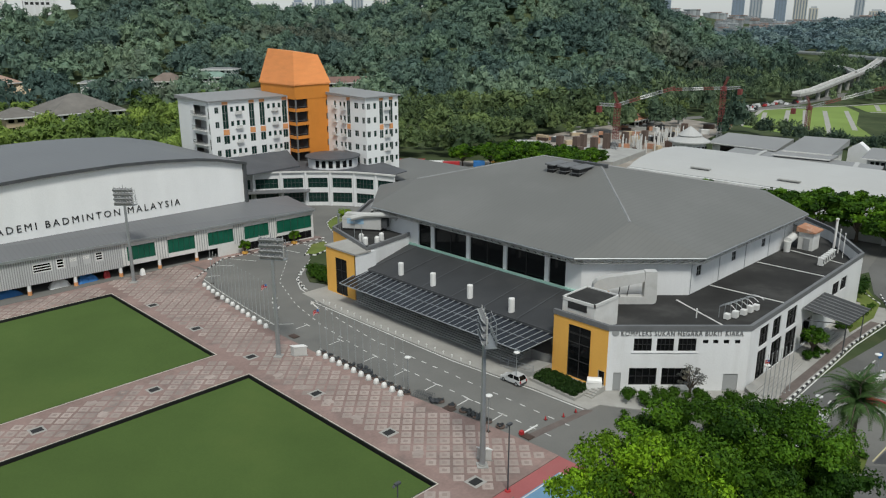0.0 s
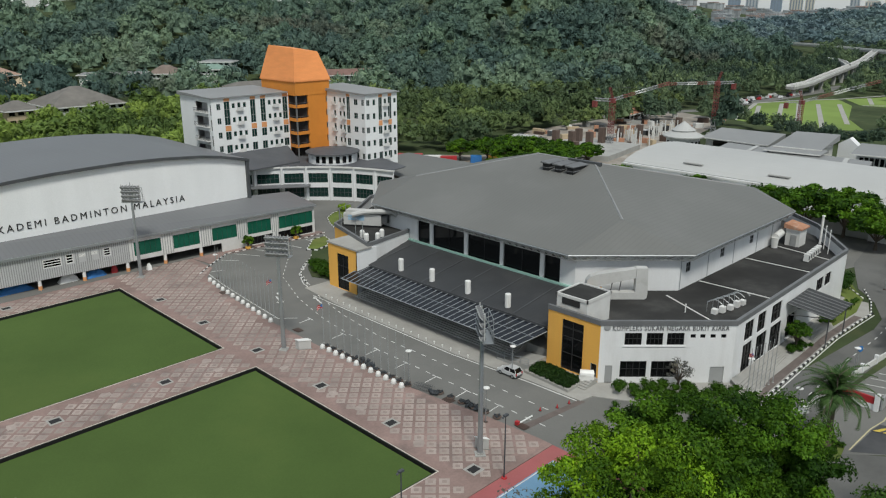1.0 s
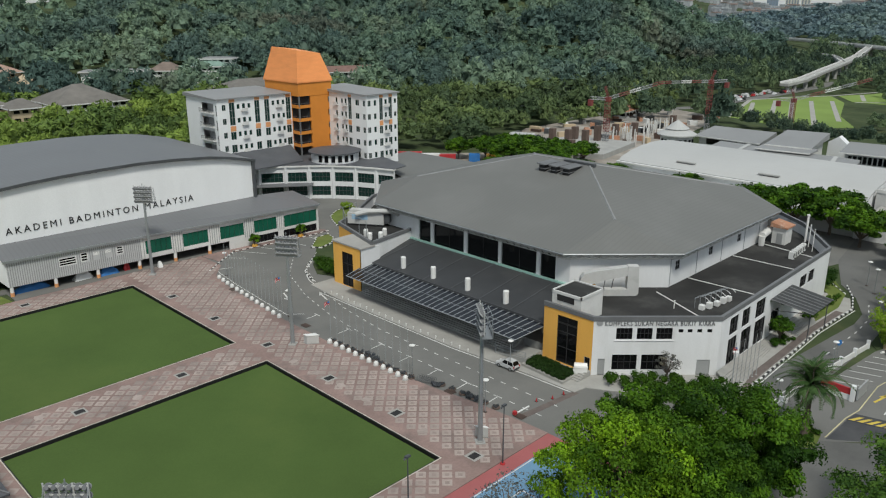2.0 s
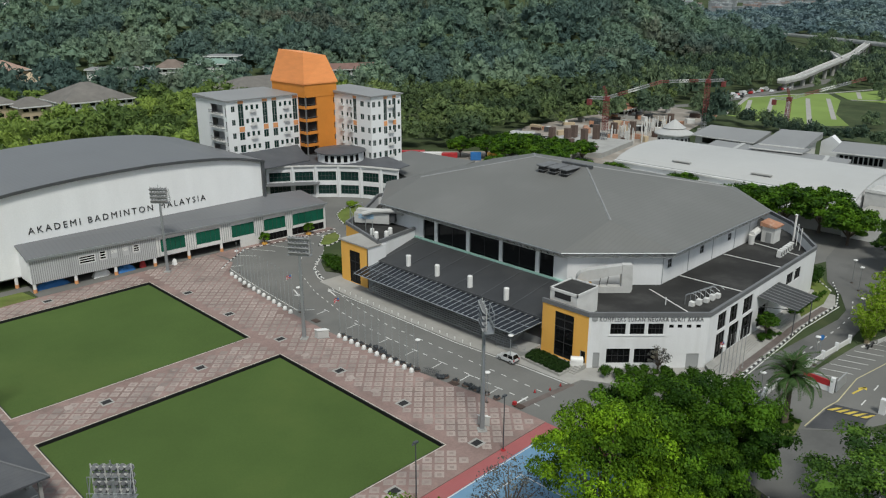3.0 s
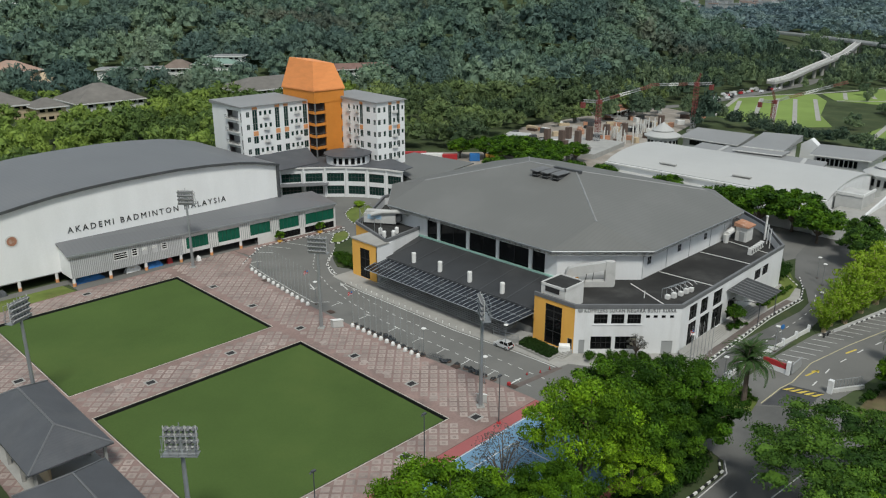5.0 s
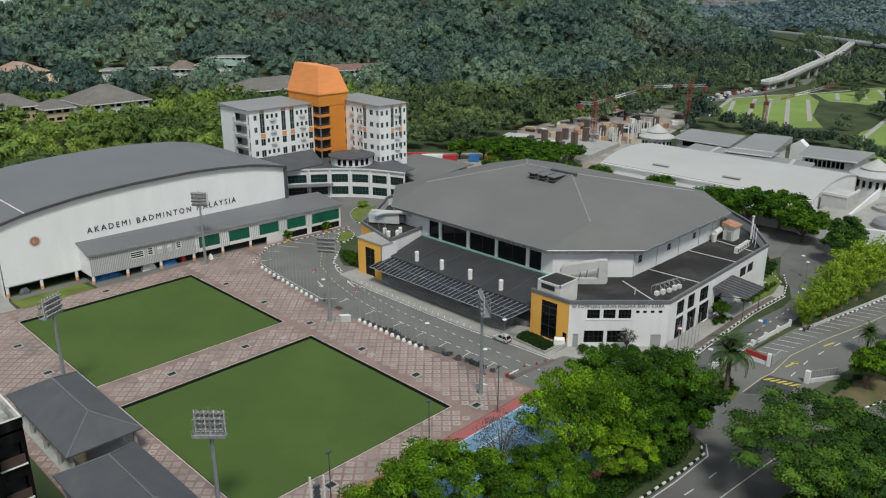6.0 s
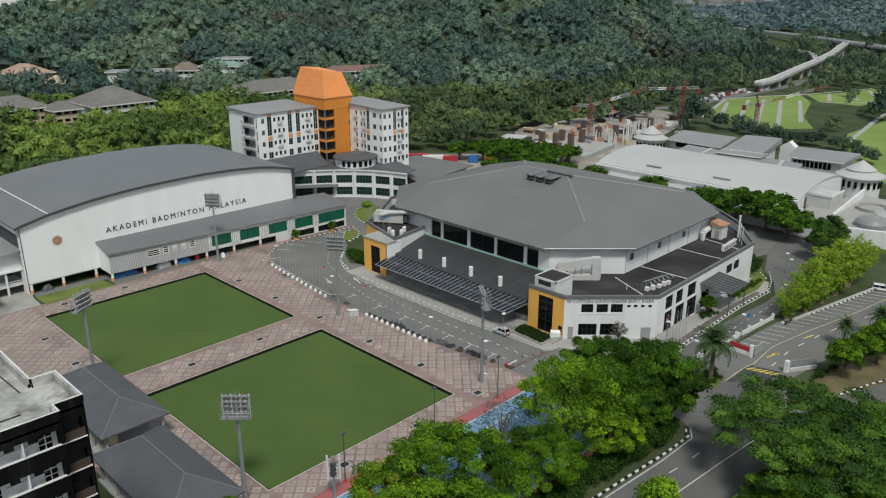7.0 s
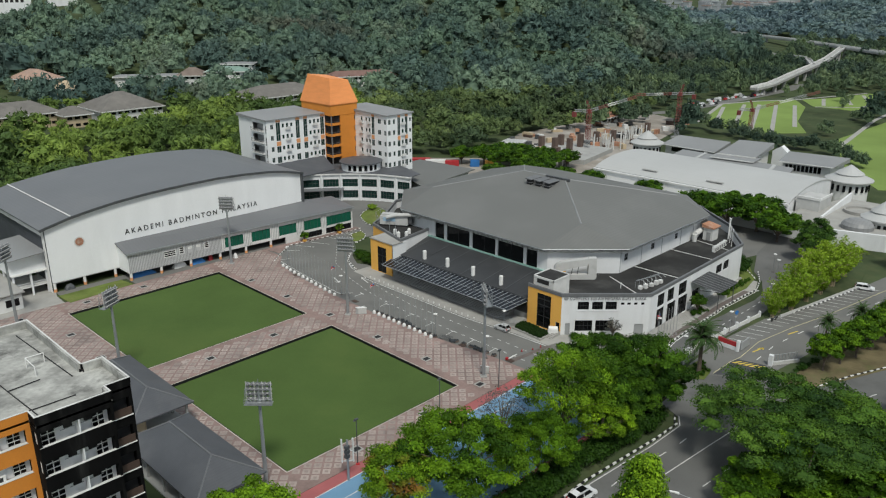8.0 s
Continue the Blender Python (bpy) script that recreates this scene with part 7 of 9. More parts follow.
copy_at(back, 131.6, -60, 0, 90)
copy_at(back, 134, -84, 0, 190)
forecourt_tree = tree("small slender tree in a clipped grass bed", "leaf_deep", 4.6, 1.9, 1.2, 20, 140, 0.14, heart=False)
place(forecourt_tree, 66.0, -56.6, 0.1)
pink = tree("small sparse tree with grey-pink twigs", "leaf_grey", 4.4, 1.8, 1.4, 20, 60, 0.1, heart=False)
place(pink, 39.5, -50.0, 0)
ball_tree = tree("small round clipped tree in a yellow pot", "leaf_mid", 2.9, 1.25, 0.9, 18, 140, 0.12, group="potted trees")
place(ball_tree, 32.3, 55.0, 0)
copy_at(ball_tree, 45.0, 54.2, 0, 60)
copy_at(ball_tree, 72, 52, 0, 20)

# ---- palms ----
fr = MB(1)
prev = Vector((0, 0, 0))
L = 3.9
for i in range(1, 15):
    f = i / 14
    cur = Vector((L * f * (1 - 0.18 * f), 0, 1.15 * math.sin(f * 2.2) - 1.9 * f * f))
    fr.tube(prev, cur, 0.05 * (1 - f) + 0.012, 0.05 * (1 - f) + 0.008, 4, 1)
    for s in (-1, 1):
        for g in (0.0, 0.5):
            p = prev.lerp(cur, g)
            ln = 0.95 * math.sin(min(1, f * 1.15 + 0.12) * 3.0) + 0.12
            tip = p + Vector((ln * 0.5, s * ln * 0.85, -0.28 * ln))
            fr.add([p, p + Vector((0.05, s * ln * 0.3, 0.05)), tip, p + Vector((0.16, s * ln * 0.25, 0.0))], [(0, 1, 2, 3)])
    prev = cur
frond_mesh = fr.mesh("frond", ["leaf_palm", "bark"])
palm = thing("palm_tree", "tall feather palm with arching fronds", "palm tree", "palm trees")
tk = MB(1)
for i in range(9):
    tk.tube((0, 0, i * 0.6 - 0.2), (0, 0, (i + 1) * 0.6 - 0.2), 0.34 - 0.012 * i, 0.3 - 0.012 * i, 9)
tk.lathe(0, 0, [(0.25, 5.1), (0.42, 5.5), (0.3, 6.1), (0.1, 6.4)], 9)
part("trunk", tk, "bark", palm)
for i in range(34):
    f = new("frond", frond_mesh)
    f.parent = palm
    tilt = (-62, -42, -22, -2, 22, 48)[i % 6] + rng.uniform(-8, 8)
    f.matrix_basis = pose(0, 0, 5.9, 0, 0, i * 137.5) @ pose(0, 0, 0, 0, tilt, 0) @ Matrix.Scale(rng.uniform(0.85, 1.1), 4)
place(palm, 38, -71.3, 0)
palm.scale = (1.35, 1.35, 1.25)
for x, y, s in ((71.2, -84.2, 0.72), (80.5, -88, 0.8), (90, -92, 0.85)):
    copy_at(palm, x, y, 0, 50 * s).scale = (s, s, s)


# ---- hedges and beds ----
def hedge(poly, z0, h, m, label, n, name="hedge"):
    """A clipped hedge: leaf sprays over a solid heart, filling a plan outline."""
    xs_, ys_ = [p[0] for p in poly], [p[1] for p in poly]
    pts = []
    while len(pts) < n:
        x, y = rng.uniform(min(xs_), max(xs_)), rng.uniform(min(ys_), max(ys_))
        if in_poly(x, y, poly):
            pts.append((x * K, y * K, (z0 + h * 0.55) * K))
    c = np.array(pts)
    c[:, 2] += rng.uniform(-0.12, 0.12, n) * h * K
    v, q = leaves(c, np.full(n, h * 0.48 * K), int(70 * max(1.0, h)), 0.11 + 0.02 * h)
    bits = [(v, q)] + [ball(p, np.array([0.3, 0.3, 0.32]) * h * K, 0.15, 1) for p in c]
    ob = new(name, face_mesh(name, *join(bits), m))
    return tagged(ob, label, name)


hedge([(28.4, -31.2), (31.6, -31.2), (31.0, -38.8), (27.8, -38.8)], 0.3, 0.9, "leaf_hedge", "clipped dark green hedge in a raised planter", 230)
hedge([(33, 24), (34.6, 25), (37, 32), (35.4, 35), (32.6, 30), (31.6, 24.6)], 0.1, 1.9, "leaf_mid", "rounded green shrubs beside the entrance", 30, "shrub")
hedge([(63.2, -57.8), (68.6, -58.0), (68.8, -56.0), (63.4, -55.8)], 0.1, 0.9, "leaf_mid", "clipped green hedge in a forecourt bed", 26)
hedge([(79, -57), (95, -56.6), (97, -55), (79, -55)], 0.1, 1.2, "leaf_mid", "green planting beside the side porch", 34)
hedge([(96, -56.5), (106, -51.5), (112, -44), (108, -44), (98, -53)], 0.1, 2.4, "leaf_deep", "mixed shrubs at the arena corner", 34, "shrub")
hedge([(33.5, -43), (46, -56), (42, -58.5), (36, -54), (31.4, -45)], 0.1, 1.6, "leaf_mid", "green hedge below the corner wall", 60)
hedge([(28.5, -46), (33, -52), (36, -58), (32, -60), (26.5, -50)], 0.0, 1.3, "leaf_mid", "low green shrubs at the road corner", 40, "shrub")
hedge([(36, -69), (43.5, -69.5), (40, -72.6), (37, -73)], 0.0, 0.8, "leaf_mid", "low planting at the foot of the palm", 40, "shrub")
hedge([(68.6, 66.4), (71.6, 67.2), (71.4, 68.6), (69.2, 68.4)], 0.1, 1.7, "leaf_lime", "yellow-green shrub on a grass island", 12, "shrub")
hedge([(50, -84.5), (60, -86), (60, -87), (50, -86)], 0.0, 1.2, "leaf_deep", "low hedge by the gate post", 20)
hedge([(4, -96), (12, -103), (8, -106), (0, -100)], 0.0, 2.0, "leaf_mid", "undergrowth below the rain tree", 40, "undergrowth")
hedge([(-30, -73.8), (0, -74.6), (9, -75.6), (16.5, -75.9), (14, -71.5), (-28, -71)], 0.0, 3.4, "leaf_deep", "dark undergrowth along the kerb", 190, "undergrowth")

# ---- road markings ----
def along(poly, step, start=0.0):
    """Points every step along a plan line, with the heading at each."""
    out, left = [], start
    for a, b in zip(poly, poly[1:]):
        a, b = Vector(a), Vector(b)
        n = (b - a).length
        s = left
        while s < n:
            p = a.lerp(b, s / n)
            out.append((p.x, p.y, math.degrees(math.atan2(b.y - a.y, b.x - a.x))))
            s += step
        left = s - n
    return out


def strip(name, segs, width, m, label, z=0.012):
    """Painted lines, each from a to b."""
    mb = MB()
    for a, b in segs:
        w = Line(a, b)
        mb.wall(w, 0, w.n, z - 0.02, z, -width / 2, width / 2)
    return solo(name, mb, m, label, "marking", kind="structure")


def dashes(poly, length, gap, start=0.3):
    return [((x, y), (x + length * math.cos(radians(h)), y + length * math.sin(radians(h)))) for x, y, h in along(poly, length + gap, start)]


strip("lane_dash", dashes([(21.5, -43), (21.4, -4), (23, 8), (26, 20), (31, 32), (40, 41)], 1.0, 1.45) + dashes([(17.7, -43), (17.7, -5), (19.2, 8), (22, 20), (27, 33), (36, 44)], 1.0, 1.45), 0.16, "paint", "white dashed lane lines on the front road")
bays_t = []
for y in (10, 0.5, -8.5, -15.5, -22.2, -28.6, -34.8):
    bays_t += [((15.1, y), (17.6, y + 0.2)), ((17.6, y - 0.6), (17.6, y + 1.0))]
strip("bay_mark", bays_t, 0.16, "paint", "white parking bay marks beside the plaza")
strip("lane_arrow", [((23.6, 15.0), (24.6, 18.6)), ((24.0, 17.9), (24.7, 18.9)), ((25.2, 17.5), (24.7, 18.9)), ((19.6, 24.2), (18.4, 20.6)), ((18.0, 21.6), (18.3, 20.4)), ((19.2, 21.2), (18.3, 20.4))], 0.3, "paint", "white lane arrows on the front road")
strip("edge_line", [((25.0, 19.5), (24.9, -18)), ((24.9, -18), (26.1, -33)), ((26.1, -33), (26.4, -42)), ((26.3, 20), (27.6, 26.5)), ((27.6, 26.5), (30.4, 32)), ((30.4, 32), (36, 37))], 0.2, "paint", "white edge line along the arena kerb")
strip("hall_bay", [((20.6, 45.4), (17.2, 46.8)), ((26.2, 49.1), (23.6, 52.0)), ((31.4, 48.7), (28.1, 54.2)), ((36.0, 47.6), (33.2, 53.6)), ((47.0, 47.0), (46.4, 52.4)), ((41.6, 47.2), (40.2, 53.2)),
                   ((17.2, 46.8), (15.6, 36)), ((15.6, 36), (14.6, 26)), ((14.6, 26), (13.6, 14.4)), ((13.6, 14.4), (16.2, 12.2))], 0.16, "paint", "white parking lines beside the hall")
strip("side_dash", dashes([(42, -64.4), (65.5, -64.0), (80.3, -64.5), (88, -64.2), (96, -61.8)], 1.2, 1.9) + [((42.4, -61.6), (48.5, -60.6)), ((48.5, -60.6), (56, -60.4)), ((56, -60.4), (75, -60.0)), ((75, -60.0), (91, -60.9))], 0.18, "paint", "white lines on the side drive")
kp = [(74.0, -70.4), (82.3, -72.8), (93.3, -75.4), (105.7, -77.9), (112.5, -79.1)]
yl_ = [(40.2, -73.4), (47.5, -73.6), (51.1, -74.2), (60.9, -73.8), (73.7, -76.1), (88.6, -79.6), (106.8, -83.0), (125, -86.5)]
bl_ = [((x, y), (x + 1.3, y - 4.4)) for x, y, h in along([(57.5, -68.0), (74.0, -70.2)] + kp[1:], 2.72, 0.6)]
strip("bay_line", bl_, 0.13, "paint", "white bay lines in the car park")
strip("yellow_edge", list(zip(yl_, yl_[1:])), 0.16, mat("worn_yellow_line", (0.55, 0.5, 0.3), 0.7, vary=0.2, fine=9), "worn yellow edge line of the car park")
strip("car_park_arrow", dashes([(52, -77.2), (62, -77), (74, -78.8), (90, -82.6), (108, -86.4)], 2.2, 4.2), 0.2, "paint", "white lane dashes in the car park")
strip("yellow_arrow", [((55.2, -75.0), (58.6, -75.7)), ((69.6, -76.9), (72.8, -77.8)), ((57.6, -75.1), (58.9, -75.8)), ((57.9, -76.1), (58.9, -75.8))], 0.34, "paint_y", "yellow arrows painted in the car park")
hump = thing("speed_hump", "black and yellow striped speed hump", "speed hump", at=(49, -76.7, 0))
part("ramp", MB().prism([(47.0, -73.8), (49.6, -74.2), (51.0, -79.7), (48.4, -79.4)], 0.0, 0.07), "asphalt_dk", hump)
for i in range(5):
    f = i / 5
    part("stripe", MB().prism([(47.2 + 1.4 * f, -74.0 - 5.4 * f), (48.9 + 1.4 * f, -74.9 - 5.4 * f), (49.3 + 1.4 * f, -75.5 - 5.3 * f), (47.4 + 1.4 * f, -74.7 - 5.4 * f)], 0.06, 0.085), "paint_y", hump)
sheet("asphalt_patch", [(39.8, -73.6), (47.4, -73.9), (48.6, -79.4), (44.2, -79.6)], 0.014, "asphalt_dk", "dark new asphalt at the car park gate", "road", z0=-0.02)
sheet("brick_walk", [(43.6, -60.4), (48.5, -59.7), (56, -59.5), (64.3, -59.4), (75, -59.1), (84, -59.5), (88, -59.8), (88, -58.4), (75, -57.9), (64, -58.1), (52, -58.2), (46, -59.2)], 0.135, "brick_road", "brown block paved footway beside the drive", "pavement", z0=0.05)
sheet("brick_crossing", [(15.0, -40.2), (26.8, -41.6), (27.0, -42.6), (15.1, -41.4)], 0.016, "brick_road", "brown brick strip across the road", "road", z0=-0.02)
strip("road_dash", dashes([(-50, -80.0), (-3.4, -79.3), (10.7, -81.0), (22, -81.5)], 2.2, 4.0) + [((-50, -84.6), (1, -83.6)), ((1, -83.6), (14.5, -84.9)), ((14.5, -84.9), (30, -86.5))] + dashes([(-40, -89), (2, -89.4), (20, -91.2), (46, -97), (70, -105), (110, -114)], 2.2, 4.0)
      + [((-40, -76.9), (-8, -76.6)), ((-8, -76.6), (8, -78.0)), ((8, -78.0), (17.4, -78.3)), ((17.4, -78.3), (20.2, -76.6))], 0.18, "paint", "white lane lines on the main road")
sheet("verge", [(46, -85.4), (56, -85.6), (70, -89), (96, -95), (130, -101), (130, -106), (80, -101.6), (67, -98.2), (50, -91.2)], 0.06, "verge", "brown planted verge with young trees", "verge")
sheet("palm_island", [(35.2, -68.2), (44, -68.6), (40.2, -72.8), (36.4, -73.4), (33.8, -70)], 0.08, "lawn", "grass island at the foot of the palm", "grass")
sheet("side_lawn", [(90, -58.2), (98, -56.8), (106, -52), (114, -44), (109, -44), (96, -54.2), (84, -55.5), (80, -57.6)], 0.15, "lawn", "grass bank at the arena corner", "grass")
sheet("bamboo_bed", [(75, -69.4), (93, -74.2), (112, -78.4), (126, -76), (126, -68), (108, -67), (98, -67.2), (76, -68.6)], 0.1, "soil", "planted bed behind the car park kerb", "bed")
sheet("west_island", [(33.2, 24.4), (31.2, 28.6), (33.6, 33.2), (37.2, 36.4), (38.4, 33), (35, 24.6)], 0.2, "soil", "planted island beside the entrance", "bed")

ISLE = [(62.2, 64.6), (59.5, 60.2), (57.7, 55.8), (57.8, 51.8), (60.5, 50.4), (66.5, 55), (72, 62), (73.4, 68.6), (70.1, 69.0), (66.0, 67.3)]
sheet("grass_island", ISLE, 0.13, "lawn", "grass island in the drive behind the arena", "grass")
ISLE_SMALL = [(41.7, 45.1), (43.1, 43.2), (46.9, 44.3), (50.0, 47.3), (51.2, 50.9), (47.4, 50.7)]
sheet("grass_island", ISLE_SMALL, 0.13, "lawn", "small dry grass island by the hall", "grass")

# ---- kerbs of black and white stones ----
stone = MB().box(0, -0.16, -0.05, 0.86, 0.16, 0.2)
stone.v = [(x, y * (1.0 if z < 0 else 0.8), z) for x, y, z in stone.v]
stone_meshes = [stone.mesh("kerb_stone", "lamp_white"), stone.mesh("kerb_stone", "black")]


def kerb(poly, label):
    ob = thing("kerb", label, "kerb", "striped kerbs", at=(*poly[0], 0))
    for i, (x, y, h) in enumerate(along(poly, 0.9)):
        s = new("kerb_stone", stone_meshes[i % 2])
        s.parent = ob
        s.matrix_parent_inverse = Matrix.Translation(-ob.location)
        p = P(x, y, 0)
        s.matrix_basis = pose(p.x, p.y, 0, 0, 0, h)


for line in ([(15.6, 46.6), (20.4, 50.6), (26.8, 55.2), (33.4, 54.4), (40.4, 53.8), (47, 53.2), (53, 53.4)], [(28.0, 25.6), (29.6, 30.2), (32.8, 34.6), (37, 38)],
             [(43.2, -60.9), (48.5, -60.1), (56, -59.9), (64.3, -59.8), (75, -59.5), (84, -59.9), (91, -60.4), (97.5, -58.4), (103.5, -55.4)],
             kp, [(-30, -75.6), (-8.3, -75.6), (1.5, -76.5), (10.8, -77.4), (16.8, -77.6), (19.2, -76.3)], [(49.8, -90.8), (57.8, -93.5), (67.6, -97.7), (80, -101.2), (104, -106)], [(98.6, -56.6), (103, -52.6), (107, -47.6)],
             ISLE[7:] + ISLE[:4], ISLE_SMALL + ISLE_SMALL[:1]):
    kerb(line, "kerb of alternating black and white stones")

# ---- plaza fittings ----
drain = thing("drain_cover", "dark drain grate in a pale square surround", "drain cover", "drain covers")
part("surround", MB().box(-0.95, -0.95, 0, 0.95, 0.95, 0.02), "pave", drain)
gr = MB()
gr.box(-0.7, -0.55, 0.02, 0.7, 0.55, 0.03)
for i in range(8):
    gr.box(-0.68 + i * 0.18, -0.53, 0.03, -0.6 + i * 0.18, 0.53, 0.045)
part("grate", gr, "dark", drain)
for i, (x, y) in enumerate(((3.5, 5.2), (3.0, 22), (2.8, 38.1), (3.4, -12.2), (3.6, -27.6), (3.4, -42.9), (-12.3, 5.1), (-28.1, 4.8), (-44.1, 21.6), (-44.2, 37.5), (-49.5, 54.2), (-44, 5.2), (-12, -43), (-28, -43), (-19.5, 54), (-34, 54))):
    (copy_at(drain, x, y, 0.105) if i else place(drain, x, y, 0.105))
sq = thing("tree_pit", "dark square grille at the road edge", "grille", "edge grilles")
part("plate", MB().box(-0.85, -0.6, 0, 0.85, 0.6, 0.03), "brown", sq)
for i, (x, y) in enumerate(((13.0, 7.4), (12.6, -6.8), (13.6, -28.6), (15.4, -40.6), (13.3, 33))):
    (copy_at(sq, x, y, 0.1, 90) if i else place(sq, x, y, 0.1, 90))
bol = thing("bollard", "white rounded concrete bollard", "bollard", "plaza bollards")
part("body", MB(1).lathe(0, 0, [(0.32, 0), (0.37, 0.2), (0.35, 0.46), (0.23, 0.66), (0.05, 0.72)], 14), "lamp_white", bol)
part("foot", MB(1).lathe(0, 0, [(0.46, 0.0), (0.46, 0.06)], 14), "concrete", bol)
spots = along([(14.9, 41.1), (14.1, 35.8), (13.4, 29), (12.4, 20.7), (11.6, 12.5)], 2.28) + along([(11.5, -1.7), (11.5, -22)], 1.75)
for i, (x, y, h) in enumerate(spots):
    (copy_at(bol, x, y, 0.1, h) if i else place(bol, x, y, 0.1)).scale = (1.0, 1.0, 0.95)
pole = thing("flagpole", "slender grey steel flagpole", "flagpole", "flagpoles")
part("pole", MB(1).lathe(0, 0, [(0.055, 0), (0.05, 3.5), (0.03, 6.6)], 8), "frame", pole)
part("finial", MB(1).lathe(0, 0, [(0.03, 6.6), (0.07, 6.66), (0.07, 6.72), (0.02, 6.78)], 8), "steel", pole)
part("base_plate", MB(1).lathe(0, 0, [(0.16, 0), (0.16, 0.12)], 10), "concrete", pole)
spots = along([(16.3, 40.6), (15.5, 35.2), (14.6, 27.5), (13.9, 21.2), (13.0, 13.4)], 1.72) + along([(12.9, -0.2), (13.2, -21)], 1.78) + [(44.8 + 1.1 * k, -58.0 - 0.16 * k, 0) for k in range(7)]
for i, (x, y, h) in enumerate(spots):
    (copy_at(pole, x, y, 0.08, h) if i else place(pole, x, y, 0.08))


def flag(x, y, z, rz, label):
    ob = thing("flag", label, "flag", "flags")
    mb = MB(1)
    n = 10
    for i in range(n + 1):
        f = i / n
        for g in range(5):
            mb.v.append((f * 1.5 * (1 - 0.25 * f), 0.16 * math.sin(f * 7 + g * 0.5), -g * 0.22 - 0.5 * f * f))
    for i in range(n):
        for g in range(4):
            mb.f.append((i * 5 + g, (i + 1) * 5 + g, (i + 1) * 5 + g + 1, i * 5 + g + 1))
            mb.m.append((0 if i < 3 and g < 2 else 1 + (g % 2) * (i % 2)))
    part("cloth", mb, ["blue", "red", "lamp_white"], ob)
    place(ob, x, y, z, rz, 0.75)


flag(12.9, -0.2, 7.0, 150, "red and white striped flag with a blue corner")
flag(13.9, 16.4, 6.9, 160, "red and white striped flag with a blue corner")
flag(44.9, -58.1, 6.9, 170, "red and white striped flag with a blue corner")

# ---- floodlight masts ----
mast = thing("floodlight_mast", "tall tapered steel floodlight mast with a lamp rack", "floodlight mast", "floodlight masts")
part("pole", MB(1).lathe(0, 0, [(0.34, 0.12), (0.3, 4), (0.2, 16.2)], 12), "steel", mast)
part("base", MB(1).box(-0.6, -0.6, 0, 0.6, 0.6, 0.14).lathe(0, 0, [(0.45, 0.14), (0.45, 0.3)], 12), "concrete", mast)
rack = part("rack", MB(1).tube((0, 0, 14), (0, 0, 18.3), 0.12, 0.05, n=6), "steel", mast)
for z in (15.1, 15.9, 16.7, 17.5):
    part("crossbar", MB(1).box(-1.75, -0.05, z - 0.02, 1.75, 0.05, z + 0.16), "duct", rack)
for x in (-1.7, -0.55, 0.55, 1.7):
    part("upright", MB(1).tube((x, 0, 14.8), (x, 0, 17.9), 0.07, n=5), "duct", rack)
for x in (-1.7, 1.7):
    part("brace", MB(1).tube((x, 0, 17.6), (x, 0.95, 15.4), 0.04, n=5), "steel", rack)
    part("upright", MB(1).tube((x, 0.95, 14.5), (x, 0.95, 17.2), 0.04, n=5), "steel", rack)
part("crossbar", MB(1).tube((-1.7, 0.95, 17.2), (1.7, 0.95, 17.2), 0.04, n=5), "steel", rack)
pf = MB(1)
pf.box(-1.9, -0.2, 14.5, 1.9, 1.0, 14.58)
for x in (-1.9, -0.95, 0, 0.95, 1.9):
    pf.tube((x, 1.0, 14.5), (x, 1.0, 15.5), 0.03, n=4)
for z in (15.0, 15.5):
    pf.tube((-1.9, 1.0, z), (1.9, 1.0, z), 0.03, n=4)
part("platform", pf, "steel", mast)
lampm = MB(1)
lampm.tube((0, 0.18, 0), (0, -0.2, 0), 0.17, 0.3, 10).tube((0, -0.2, 0), (0, -0.32, -0.02), 0.31, 0.31, 10, 1)
lamp_mesh = lampm.mesh("lamp", ["band", "frame"])
for z in (15.1, 15.9, 16.7, 17.5):
    for x in (-1.45, -0.87, -0.29, 0.29, 0.87, 1.45):
        lo = new("lamp", lamp_mesh)
        lo.parent = rack
        lo.matrix_basis = pose(x, -0.05, z - 0.05, 28, 0, rng.uniform(-14, 14)) @ Matrix.Scale(1.15, 4)
for i, (x, y, h) in enumerate(((6.7, 2.3, -55), (6.4, -41.2, -129), (6.0, 53.4, -49), (-45.2, 9.0, 28), (-44.2, -40.6, 135), (-50.8, 51.5, 40))):
    (copy_at(mast, x, y, 0.1, h) if i else place(mast, x, y, 0.1, h)).scale = (1, 1, 0.93 if i == 4 else 1)
sm = thing("court_light", "short steel court light with side boxes", "court light", at=(-34.3, -48.7, 0))
part("pole", MB().lathe(-34.3, -48.7, [(0.22, 0.06), (0.16, 7.4)], 10), "steel", sm)
for dx, dy in ((-0.7, 0.5), (0.75, -0.5)):
    part("post", MB().box(-34.3 + dx - 0.1, -48.7 + dy - 0.1, 3.4, -34.3 + dx + 0.1, -48.7 + dy + 0.1, 7.6), "lamp_white", sm)
part("bracket", MB().tube((-35.1, -48.1, 3.6), (-33.5, -49.3, 3.6), 0.08, n=5).tube((-35.1, -48.1, 5.4), (-33.5, -49.3, 5.4), 0.08, n=5), "steel", sm)
for z in (4.2, 5.0, 5.8):
    part("control_box", MB().box(-34.75, -49.0, z, -34.0, -48.4, z + 0.55), "steel_dk", sm)

lp = thing("lamp_post", "slim dark lamp post with a small head", "lamp post", "plaza lamp posts")
part("pole", MB(1).lathe(0, 0, [(0.09, 0.1), (0.06, 7.6)], 8), "steel_dk", lp)
part("base", MB(1).lathe(0, 0, [(0.34, 0), (0.3, 0.12)], 10), "red", lp)
